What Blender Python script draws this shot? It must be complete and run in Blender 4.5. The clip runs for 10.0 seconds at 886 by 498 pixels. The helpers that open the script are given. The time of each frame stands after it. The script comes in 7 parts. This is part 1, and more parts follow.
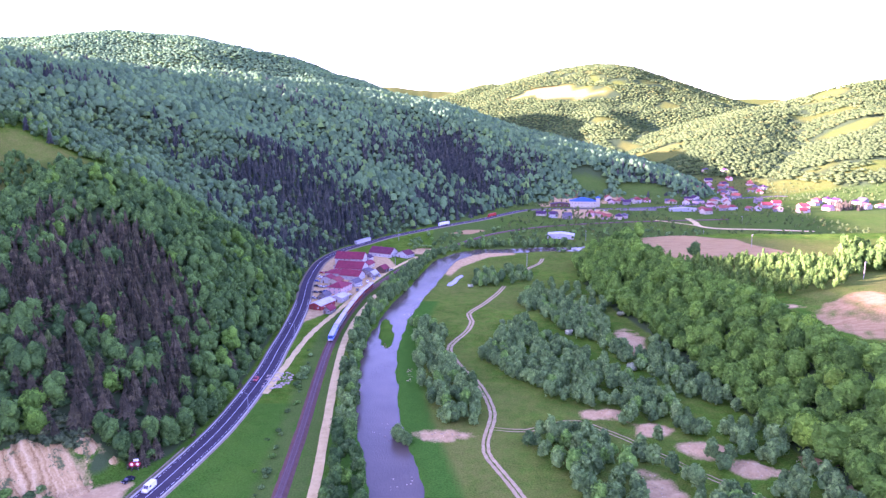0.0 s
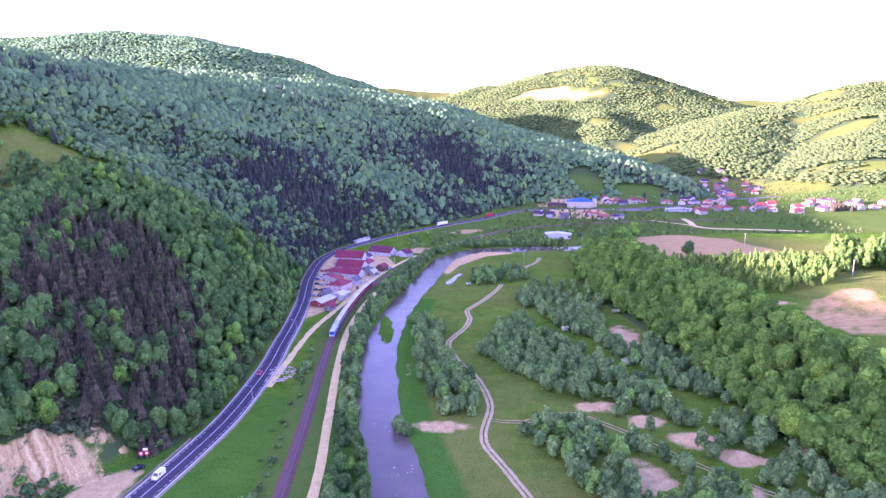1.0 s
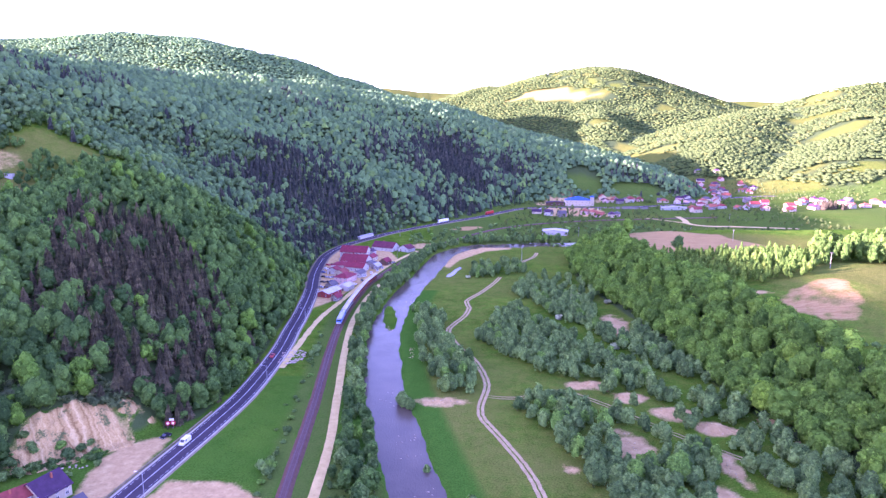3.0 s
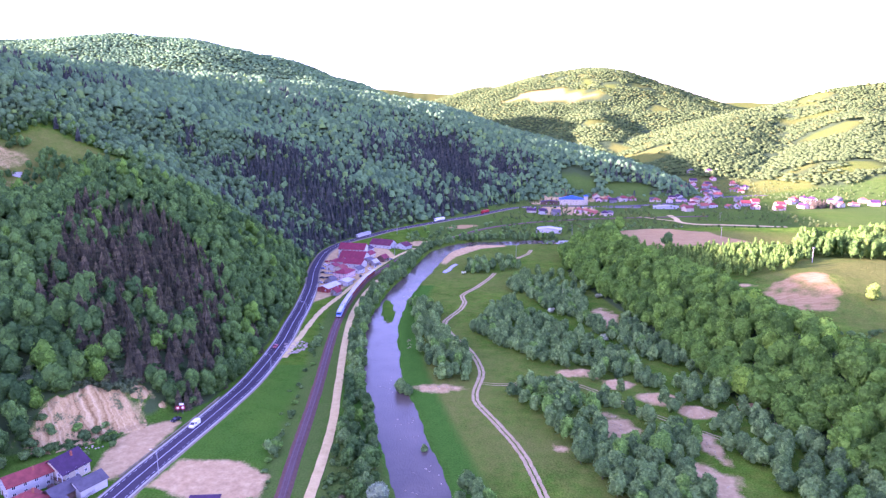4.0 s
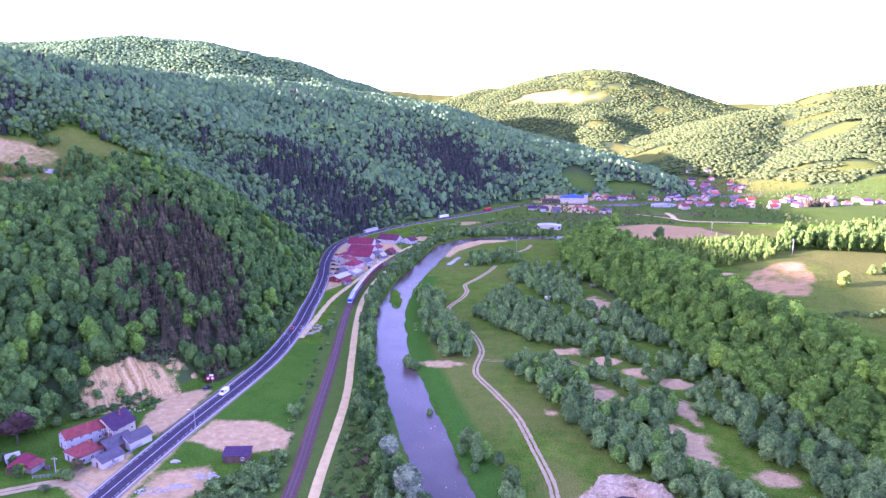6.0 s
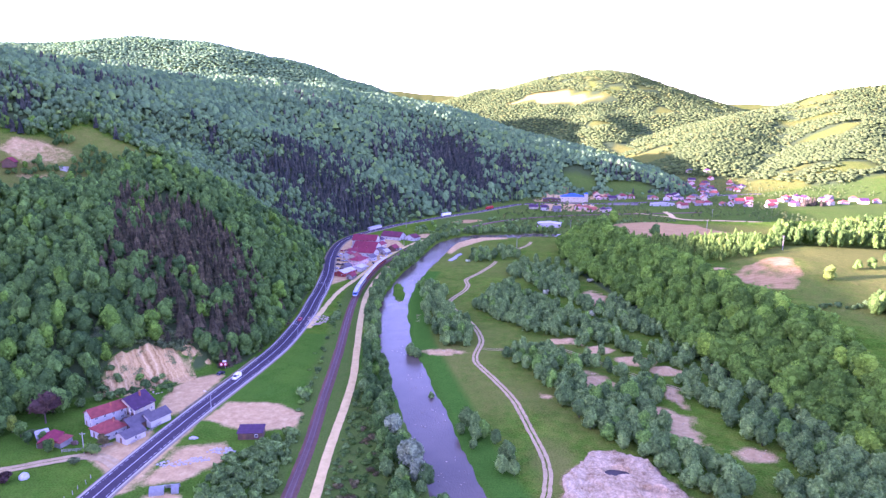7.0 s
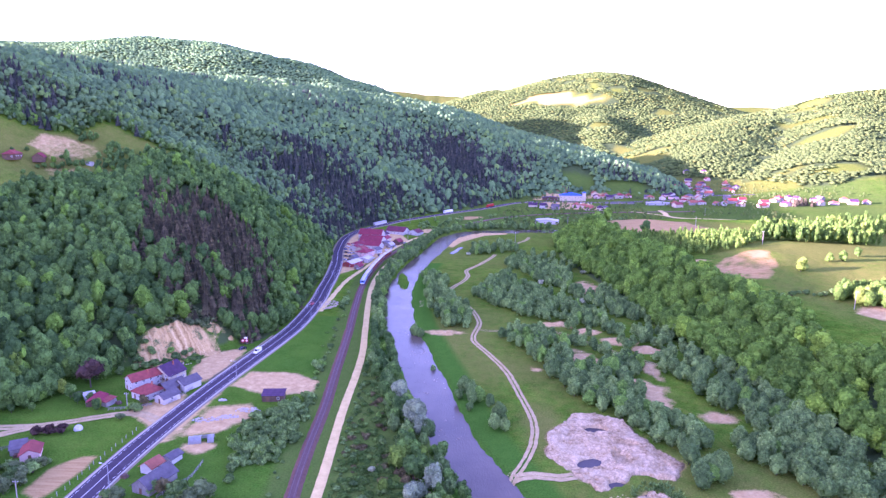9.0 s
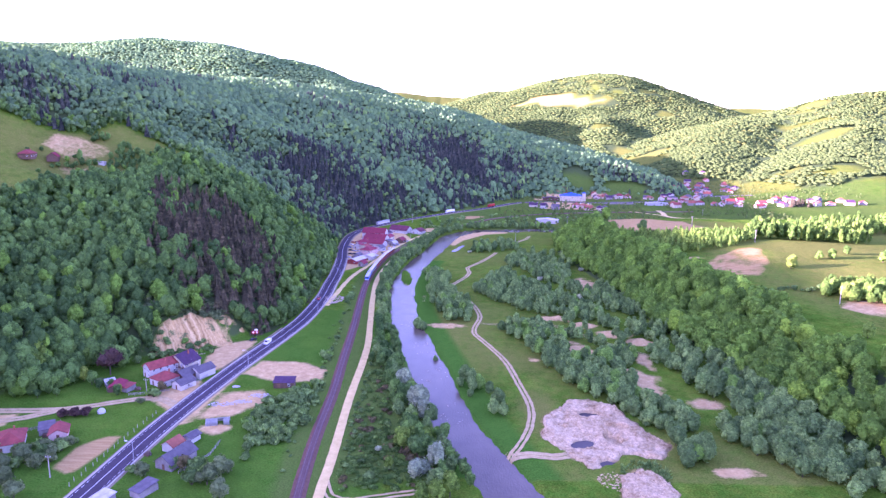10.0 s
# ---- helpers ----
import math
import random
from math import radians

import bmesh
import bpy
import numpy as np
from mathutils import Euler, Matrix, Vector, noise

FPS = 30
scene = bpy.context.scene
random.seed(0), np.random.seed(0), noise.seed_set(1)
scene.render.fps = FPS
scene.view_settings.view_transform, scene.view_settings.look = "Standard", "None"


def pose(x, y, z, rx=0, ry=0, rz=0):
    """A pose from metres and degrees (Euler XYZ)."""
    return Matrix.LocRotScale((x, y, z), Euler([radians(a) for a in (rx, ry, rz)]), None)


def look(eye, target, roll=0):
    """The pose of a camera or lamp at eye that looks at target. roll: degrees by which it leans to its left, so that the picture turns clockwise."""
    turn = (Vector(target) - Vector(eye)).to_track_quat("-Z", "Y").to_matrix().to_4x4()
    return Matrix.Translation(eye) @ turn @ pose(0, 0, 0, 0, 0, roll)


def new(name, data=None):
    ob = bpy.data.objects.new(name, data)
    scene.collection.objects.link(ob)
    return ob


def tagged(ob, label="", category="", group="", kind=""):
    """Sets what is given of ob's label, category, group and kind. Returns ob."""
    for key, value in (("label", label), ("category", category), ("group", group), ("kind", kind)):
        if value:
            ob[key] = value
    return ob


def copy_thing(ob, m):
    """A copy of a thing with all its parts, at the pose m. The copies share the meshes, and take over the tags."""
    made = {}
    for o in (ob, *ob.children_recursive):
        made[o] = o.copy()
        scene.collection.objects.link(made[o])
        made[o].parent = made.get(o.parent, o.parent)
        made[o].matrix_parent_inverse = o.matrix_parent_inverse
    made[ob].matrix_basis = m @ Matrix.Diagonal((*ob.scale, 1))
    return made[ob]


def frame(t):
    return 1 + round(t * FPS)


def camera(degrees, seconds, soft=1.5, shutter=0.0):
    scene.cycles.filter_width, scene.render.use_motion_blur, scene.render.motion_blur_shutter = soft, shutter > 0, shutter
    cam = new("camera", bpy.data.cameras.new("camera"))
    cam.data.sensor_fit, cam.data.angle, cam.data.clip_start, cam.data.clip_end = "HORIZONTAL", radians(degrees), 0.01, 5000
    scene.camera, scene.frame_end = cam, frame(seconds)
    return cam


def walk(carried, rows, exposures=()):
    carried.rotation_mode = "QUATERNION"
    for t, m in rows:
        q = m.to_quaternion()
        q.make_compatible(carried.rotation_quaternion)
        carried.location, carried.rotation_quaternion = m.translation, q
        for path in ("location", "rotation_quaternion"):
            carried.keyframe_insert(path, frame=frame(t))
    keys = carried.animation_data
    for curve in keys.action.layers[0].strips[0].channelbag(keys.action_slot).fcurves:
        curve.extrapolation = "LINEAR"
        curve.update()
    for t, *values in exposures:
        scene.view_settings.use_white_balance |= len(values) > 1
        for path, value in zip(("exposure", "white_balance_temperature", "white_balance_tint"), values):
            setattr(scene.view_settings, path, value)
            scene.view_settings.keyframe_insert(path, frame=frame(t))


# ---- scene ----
# ---- camera ----
cam = camera(68.4, 10.0, soft=1.4)
PATH = [
    (0, (-0.371, 0.413, 117.706), (-0.394, 2.376, 117.319), -0.1),
    (0.5, (-0.728, -3.407, 117.731), (-0.747, -1.445, 117.346), -0.0),
    (1, (-0.917, -7.666, 117.622), (-0.933, -5.704, 117.238), 0.0),
    (1.5, (-0.824, -12.4, 117.432), (-0.841, -10.437, 117.049), 0.0),
    (2, (-0.88, -18.021, 117.412), (-0.898, -16.058, 117.029), 0.1),
    (2.5, (-0.495, -23.904, 117.431), (-0.517, -21.941, 117.048), 0.1),
    (4, (-0.366, -44.452, 116.727), (-0.374, -42.489, 116.347), 0.1),
    (4.5, (-0.583, -51.578, 116.694), (-0.587, -49.614, 116.314), 0.2),
    (5, (-0.309, -59.284, 116.572), (-0.317, -57.32, 116.191), 0.1),
    (5.5, (-0.136, -66.67, 116.277), (-0.151, -64.706, 115.899), 0.1),
    (7, (0.999, -90.559, 115.668), (0.969, -88.595, 115.292), 0.2),
    (7.5, (1.46, -98.452, 115.395), (1.428, -96.488, 115.02), 0.3),
    (8, (1.662, -106.913, 115.313), (1.629, -104.949, 114.938), 0.4),
    (8.5, (1.973, -114.794, 115.191), (1.937, -112.83, 114.817), 0.5),
    (9, (1.878, -122.909, 115.478), (1.841, -120.944, 115.103), 0.6),
    (9.5, (1.862, -130.332, 115.491), (1.822, -128.367, 115.119), 0.7),
    (10, (1.891, -138.209, 115.649), (1.849, -136.244, 115.277), 0.7),
]
walk(cam, [(t, look(eye, target, roll)) for t, eye, target, roll in PATH],
     exposures=[(0.0, 3.43, 5620, 97), (10.0, 3.43, 5620, 97)])

# ---- light ----
SUN_FROM = Vector((-1.0, -0.30, 0.201)).normalized()
world = bpy.data.worlds.new("sky")
scene.world = world
world.use_nodes = True
wn = world.node_tree.nodes
sky = wn.new("ShaderNodeTexSky")
sky.sky_type = 'NISHITA'
sky.sun_disc = False
sky.sun_elevation = math.asin(SUN_FROM.z)
sky.sun_rotation = math.atan2(SUN_FROM.x, SUN_FROM.y)
sky.air_density, sky.dust_density, sky.ozone_density = 1.0, 0.6, 1.5
world.node_tree.links.new(sky.outputs[0], wn["Background"].inputs[0])
wn["Background"].inputs[1].default_value = 0.118
sun = new("sun", bpy.data.lights.new("sun", 'SUN'))
sun.data.energy, sun.data.angle, sun.data.color = 4.4, radians(0.6), (1.0, 0.89, 0.68)
sun.matrix_world = look(SUN_FROM * 1000, (0, 0, 0))


# ---- materials ----
def material(name, rough=0.8, spec=0.3, metal=0.0):
    m = bpy.data.materials.new(name)
    m.use_nodes = True
    b = m.node_tree.nodes["Principled BSDF"]
    b.inputs["Roughness"].default_value = rough
    b.inputs["Specular IOR Level"].default_value = spec
    b.inputs["Metallic"].default_value = metal
    return m, m.node_tree.nodes, m.node_tree.links, b


def noise_node(n, l, scale, detail=4.0, coords=None, rough=0.6):
    t = n.new("ShaderNodeTexNoise")
    t.inputs["Scale"].default_value = scale
    t.inputs["Detail"].default_value = detail
    t.inputs["Roughness"].default_value = rough
    if coords is not None:
        l.new(coords, t.inputs["Vector"])
    return t.outputs["Fac"]


def ramp(n, l, fac, *stops):
    r = n.new("ShaderNodeValToRGB")
    e = r.color_ramp.elements
    while len(e) < len(stops):
        e.new(0.5)
    for k, (p, c) in zip(e, stops):
        k.position, k.color = p, (*c, 1) if len(c) == 3 else c
    l.new(fac, r.inputs["Fac"])
    return r.outputs["Color"]


def mix(n, l, fac, a, b, kind='MIX'):
    m = n.new("ShaderNodeMix")
    m.data_type, m.blend_type = 'RGBA', kind
    for k, v in ((0, fac), (6, a), (7, b)):
        if isinstance(v, (int, float)):
            m.inputs[k].default_value = v
        elif isinstance(v, tuple):
            m.inputs[k].default_value = (*v, 1)
        else:
            l.new(v, m.inputs[k])
    return m.outputs[2]


def maths(n, l, op, a, b=0.0, clamp=False):
    m = n.new("ShaderNodeMath")
    m.operation, m.use_clamp = op, clamp
    for k, v in ((0, a), (1, b)):
        if isinstance(v, (int, float)):
            m.inputs[k].default_value = v
        else:
            l.new(v, m.inputs[k])
    return m.outputs[0]


def bump(n, l, b, height, strength=0.4, dist=0.1):
    k = n.new("ShaderNodeBump")
    k.inputs["Strength"].default_value = strength
    k.inputs["Distance"].default_value = dist
    l.new(height, k.inputs["Height"])
    l.new(k.outputs[0], b.inputs["Normal"])


def worldpos(n):
    return n.new("ShaderNodeNewGeometry").outputs["Position"]


def objpos(n):
    return n.new("ShaderNodeTexCoord").outputs["Object"]


def plain(name, c, rough=0.7, spec=0.3, metal=0.0, vary=0.18, scale=0.7, fine=9.0, rel=0.0):
    """A painted, coated or mineral surface with two scales of unevenness."""
    m, n, l, b = material(name, rough, spec, metal)
    p = objpos(n)
    big, small = noise_node(n, l, scale, 3, p), noise_node(n, l, fine, 4, p)
    k = maths(n, l, 'ADD', maths(n, l, 'MULTIPLY', big, 0.65), maths(n, l, 'MULTIPLY', small, 0.35))
    lo, hi = tuple(v * (1 - vary) for v in c), tuple(min(1, v * (1 + vary)) for v in c)
    l.new(ramp(n, l, k, (0.3, lo), (0.7, hi)), b.inputs["Base Color"])
    if rel:
        bump(n, l, b, small, rel, 0.05)
    return m


def roof_tiles(name, c):
    """Courses of clay or sheet tiles: ribs down the slope, weathered in patches."""
    m, n, l, b = material(name, 0.75, 0.25)
    p = objpos(n)
    big = noise_node(n, l, 0.5, 4, p)
    rnd = n.new("ShaderNodeObjectInfo").outputs["Random"]
    w = n.new("ShaderNodeTexWave")
    w.wave_type, w.bands_direction = 'BANDS', 'Z'
    w.inputs["Scale"].default_value = 1.1
    w.inputs["Distortion"].default_value = 0.6
    l.new(p, w.inputs["Vector"])
    col = ramp(n, l, big, (0.3, tuple(v * 0.7 for v in c)), (0.72, tuple(min(1, v * 1.25) for v in c)))
    col = mix(n, l, maths(n, l, 'MULTIPLY', rnd, 0.3), col, tuple(v * 0.6 for v in c))
    l.new(col, b.inputs["Base Color"])
    bump(n, l, b, w.outputs["Fac"], 0.5, 0.06)
    return m


def foliage(name, dark, light, other, scale=0.55, vary=1.0):
    """Leaves: a tone for each tree, for each clump, and within the crown."""
    m, n, l, b = material(name, 0.85, 0.03)
    at = n.new("ShaderNodeAttribute")
    at.attribute_name = "tint"
    g = n.new("ShaderNodeNewGeometry")
    info = n.new("ShaderNodeObjectInfo").outputs["Random"]
    tone = maths(n, l, 'FRACT', maths(n, l, 'ADD', at.outputs["Fac"], info))
    base = mix(n, l, tone, dark, light)
    base = mix(n, l, maths(n, l, 'GREATER_THAN', tone, 0.93), base, other)
    clump = ramp(n, l, g.outputs["Random Per Island"], (0.0, (1 - 0.34 * vary, 1 - 0.32 * vary, 1 - 0.30 * vary)), (0.6, (1.02, 1.02, 1.0)), (1.0, (1 + 0.4 * vary, 1 + 0.38 * vary, 1 + 0.25 * vary)))
    base = mix(n, l, 1.0, base, clump, 'MULTIPLY')
    fine = noise_node(n, l, scale * 2, 4, g.outputs["Position"], 0.7)
    mul = ramp(n, l, fine, (0.32, (1 - 0.38 * vary, 1 - 0.38 * vary, 1 - 0.36 * vary)), (0.68, (1 + 0.35 * vary, 1 + 0.35 * vary, 1 + 0.28 * vary)))
    l.new(mix(n, l, 1.0, base, mul, 'MULTIPLY'), b.inputs["Base Color"])
    bump(n, l, b, noise_node(n, l, scale * 2.5, 4, g.outputs["Position"]), 1.0, 1.2)
    t = n.new("ShaderNodeBsdfTranslucent")
    l.new(mix(n, l, 1.0, base, (1.2, 1.3, 0.5), 'MULTIPLY'), t.inputs["Color"])
    s = n.new("ShaderNodeMixShader")
    s.inputs[0].default_value = 0.22
    l.new(b.outputs[0], s.inputs[1])
    l.new(t.outputs[0], s.inputs[2])
    l.new(s.outputs[0], n["Material Output"].inputs["Surface"])
    return m


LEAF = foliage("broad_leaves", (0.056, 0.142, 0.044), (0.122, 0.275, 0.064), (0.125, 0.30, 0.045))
# Far slopes: haze put into the colour, paler, bluer and more even than LEAF.
HAZY_CANOPY = foliage("hazy_canopy_leaves", (0.082, 0.180, 0.084), (0.150, 0.300, 0.112), (0.16, 0.31, 0.085), vary=0.5)
ALDER = foliage("alder_leaves", (0.092, 0.196, 0.064), (0.205, 0.375, 0.112), (0.16, 0.36, 0.07))
OAK = foliage("spring_leaves", (0.080, 0.180, 0.036), (0.170, 0.320, 0.052), (0.21, 0.33, 0.055))
SCARP = foliage("scarp_leaves", (0.076, 0.190, 0.034), (0.170, 0.370, 0.050), (0.19, 0.38, 0.045))
HILL = foliage("hill_leaves", (0.070, 0.126, 0.034), (0.112, 0.178, 0.048), (0.13, 0.17, 0.04), vary=0.35)
WEED = foliage("weed_leaves", (0.072, 0.178, 0.040), (0.140, 0.270, 0.066), (0.17, 0.17, 0.07))
FRUIT = foliage("fruit_tree_leaves", (0.095, 0.150, 0.065), (0.165, 0.245, 0.105), (0.19, 0.24, 0.10))
BUD = foliage("olive_brown_leaves", (0.13, 0.115, 0.055), (0.20, 0.18, 0.085), (0.16, 0.18, 0.07))
WILLOW = foliage("willow_leaves", (0.20, 0.28, 0.17), (0.34, 0.44, 0.28), (0.28, 0.38, 0.18))
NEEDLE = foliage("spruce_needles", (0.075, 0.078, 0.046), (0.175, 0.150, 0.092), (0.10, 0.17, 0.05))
FIR = foliage("dark_needles", (0.052, 0.070, 0.062), (0.098, 0.112, 0.092), (0.08, 0.13, 0.07))
PURPLE = foliage("dark_red_leaves", (0.085, 0.052, 0.048), (0.135, 0.080, 0.070), (0.11, 0.08, 0.06))
BLOSSOM = foliage("white_blossom", (0.30, 0.37, 0.22), (0.58, 0.61, 0.44), (0.2, 0.32, 0.12))
BARK = plain("bark", (0.09, 0.07, 0.055), 0.9, 0.1, vary=0.35, scale=1.5, rel=0.5)


def ground_material():
    m, n, l, b = material("meadow_and_soil", 0.95, 0.0)
    p = worldpos(n)
    at = n.new("ShaderNodeAttribute")
    at.attribute_name = "land"
    sep = n.new("ShaderNodeSeparateColor")
    l.new(at.outputs["Color"], sep.inputs[0])
    at2 = n.new("ShaderNodeAttribute")
    at2.attribute_name = "land2"
    sep2 = n.new("ShaderNodeSeparateColor")
    l.new(at2.outputs["Color"], sep2.inputs[0])
    n1, n2, n3 = noise_node(n, l, 0.03, 4, p), noise_node(n, l, 0.22, 5, p), noise_node(n, l, 1.6, 4, p)
    grass = ramp(n, l, n1, (0.35, (0.036, 0.126, 0.011)), (0.65, (0.072, 0.168, 0.016)))
    grass = mix(n, l, ramp(n, l, n2, (0.42, (0, 0, 0)), (0.72, (0.55, 0.55, 0.55))), grass, (0.13, 0.155, 0.02))
    mott = noise_node(n, l, 0.09, 6, p, 0.7)
    grass = mix(n, l, 1.0, grass, ramp(n, l, mott, (0.35, (0.62, 0.72, 0.62)), (0.65, (1.3, 1.2, 1.2))), 'MULTIPLY')
    grass = mix(n, l, 1.0, grass, ramp(n, l, n3, (0.3, (0.85, 0.85, 0.85)), (0.7, (1.15, 1.15, 1.15))), 'MULTIPLY')

    def edge(v, soft=0.12, wob=0.5):
        k = maths(n, l, 'ADD', v, maths(n, l, 'MULTIPLY', maths(n, l, 'SUBTRACT', n2, 0.5), wob))
        k = maths(n, l, 'ADD', k, maths(n, l, 'MULTIPLY', maths(n, l, 'SUBTRACT', n3, 0.5), wob * 0.7))
        return ramp(n, l, k, (0.5 - soft, (0, 0, 0)), (0.5 + soft, (1, 1, 1)))

    dry = mix(n, l, edge(sep2.outputs[0], 0.3), grass, mix(n, l, n2, (0.100, 0.142, 0.022), (0.160, 0.165, 0.038)))
    lush = mix(n, l, edge(sep2.outputs[1], 0.25), dry, mix(n, l, n2, (0.019, 0.108, 0.012), (0.046, 0.148, 0.017)))
    weeds = mix(n, l, edge(sep2.outputs[2], 0.25), lush, mix(n, l, n2, (0.042, 0.120, 0.016), (0.090, 0.135, 0.028)))
    weeds = mix(n, l, 1.0, weeds, ramp(n, l, n3, (0.3, (0.7, 0.7, 0.7)), (0.7, (1.3, 1.3, 1.3))), 'MULTIPLY')
    wood = mix(n, l, edge(sep.outputs[1], 0.2), weeds, mix(n, l, n2, (0.038, 0.070, 0.024), (0.065, 0.110, 0.038)))
    fur = n.new("ShaderNodeMapping")
    fur.inputs["Rotation"].default_value = (0, 0, 0.6)
    fur.inputs["Scale"].default_value = (0.10, 0.75, 1.0)
    l.new(p, fur.inputs["Vector"])
    rows = maths(n, l, 'ADD', maths(n, l, 'MULTIPLY', noise_node(n, l, 1.0, 4, fur.outputs[0]), 0.7), maths(n, l, 'MULTIPLY', n3, 0.3))
    plough = ramp(n, l, rows, (0.34, (0.31, 0.19, 0.070)), (0.66, (0.46, 0.305, 0.121)))
    c = mix(n, l, edge(sep.outputs[2], 0.1, 0.25), wood, plough)
    v = n.new("ShaderNodeTexVoronoi")
    v.inputs["Scale"].default_value = 0.9
    l.new(p, v.inputs["Vector"])
    n4 = noise_node(n, l, 0.3, 6, p, 0.6)
    soil = ramp(n, l, n4, (0.3, (0.39, 0.25, 0.101)), (0.5, (0.47, 0.315, 0.133)), (0.7, (0.56, 0.40, 0.176)))
    soil = mix(n, l, 1.0, soil, ramp(n, l, v.outputs["Distance"], (0.0, (0.9, 0.9, 0.9)), (0.6, (1.07, 1.07, 1.07))), 'MULTIPLY')
    c = mix(n, l, edge(sep.outputs[0]), c, soil)
    l.new(c, b.inputs["Base Color"])
    bump(n, l, b, maths(n, l, 'ADD', n3, maths(n, l, 'MULTIPLY', n2, 3.0)), 0.5, 0.5)
    return m


def track_material(name, lo, hi, scale=0.5):
    m, n, l, b = material(name, 0.95, 0.1)
    p = worldpos(n)
    a, f = noise_node(n, l, scale, 5, p), noise_node(n, l, scale * 9, 4, p)
    k = maths(n, l, 'ADD', maths(n, l, 'MULTIPLY', a, 0.6), maths(n, l, 'MULTIPLY', f, 0.4))
    l.new(ramp(n, l, k, (0.32, lo), (0.68, hi)), b.inputs["Base Color"])
    bump(n, l, b, f, 0.5, 0.06)
    return m


def water_material():
    m, n, l, b = material("river_water", 0.14, 0.22)
    p = worldpos(n)
    a = noise_node(n, l, 0.05, 3, p)
    l.new(ramp(n, l, a, (0.3, (0.085, 0.064, 0.046)), (0.7, (0.120, 0.092, 0.066))), b.inputs["Base Color"])
    mp = n.new("ShaderNodeMapping")
    mp.inputs["Scale"].default_value = (1.0, 0.55, 1.0)
    l.new(p, mp.inputs["Vector"])
    w = noise_node(n, l, 1.3, 5, mp.outputs[0])
    calm = ramp(n, l, noise_node(n, l, 0.045, 3, p), (0.35, (0.55, 0.55, 0.55)), (0.65, (0.9, 0.9, 0.9)))
    k = n.new("ShaderNodeBump")
    k.inputs["Distance"].default_value = 0.22
    l.new(maths(n, l, 'MULTIPLY', calm, 0.75), k.inputs["Strength"])
    l.new(w, k.inputs["Height"])
    l.new(k.outputs[0], b.inputs["Normal"])
    return m


def clay_material():
    """Bare clay, runnels washed down the bank face, their shade painted as streaks."""
    m, n, l, b = material("bare_clay", 0.95, 0.1)
    p = worldpos(n)
    big, fine = noise_node(n, l, 0.16, 5, p), noise_node(n, l, 1.4, 6, p, 0.7)
    s = n.new("ShaderNodeVectorMath")
    s.operation = 'DOT_PRODUCT'
    s.inputs[1].default_value = (0.75, 0.66, 0.12)
    l.new(p, s.inputs[0])
    run = n.new("ShaderNodeTexNoise")
    run.noise_dimensions = '1D'
    run.inputs["Scale"].default_value = 0.55
    run.inputs["Detail"].default_value = 5
    l.new(maths(n, l, 'ADD', s.outputs["Value"], maths(n, l, 'MULTIPLY', big, 6.0)), run.inputs["W"])
    k = maths(n, l, 'ADD', maths(n, l, 'MULTIPLY', run.outputs["Fac"], 0.5), maths(n, l, 'MULTIPLY', fine, 0.5))
    c = ramp(n, l, k, (0.34, (0.24, 0.135, 0.047)), (0.46, (0.47, 0.295, 0.109)), (0.64, (0.66, 0.475, 0.211)))
    tuft_k = ramp(n, l, maths(n, l, 'MULTIPLY', big, maths(n, l, 'ADD', fine, 0.5)), (0.58, (0, 0, 0)), (0.66, (1, 1, 1)))
    l.new(mix(n, l, tuft_k, c, (0.10, 0.13, 0.045)), b.inputs["Base Color"])
    bump(n, l, b, k, 0.9, 0.5)
    return m


GROUND = ground_material()
WATER = water_material()
ASPHALT = track_material("asphalt", (0.044, 0.035, 0.043), (0.074, 0.06, 0.072), 0.25)
PAINT = plain("road_paint", (0.72, 0.72, 0.7), 0.6, vary=0.2, scale=0.8, fine=5)
CONCRETE = plain("concrete", (0.40, 0.38, 0.35), 0.85, vary=0.22, rel=0.3)
SHOULDER = track_material("shoulder_gravel", (0.17, 0.135, 0.082), (0.30, 0.25, 0.156), 0.4)
EARTH_ROAD = track_material("earth_road", (0.46, 0.33, 0.118), (0.68, 0.52, 0.208), 0.3)
RUT = track_material("wheel_rut", (0.30, 0.215, 0.089), (0.52, 0.40, 0.198), 0.4)
BALLAST = track_material("ballast", (0.095, 0.047, 0.034), (0.18, 0.095, 0.066), 0.8)
RAIL = plain("rail_steel", (0.19, 0.125, 0.11), 0.6, 0.3)
SLEEPER = plain("sleeper", (0.17, 0.105, 0.095), 0.9)


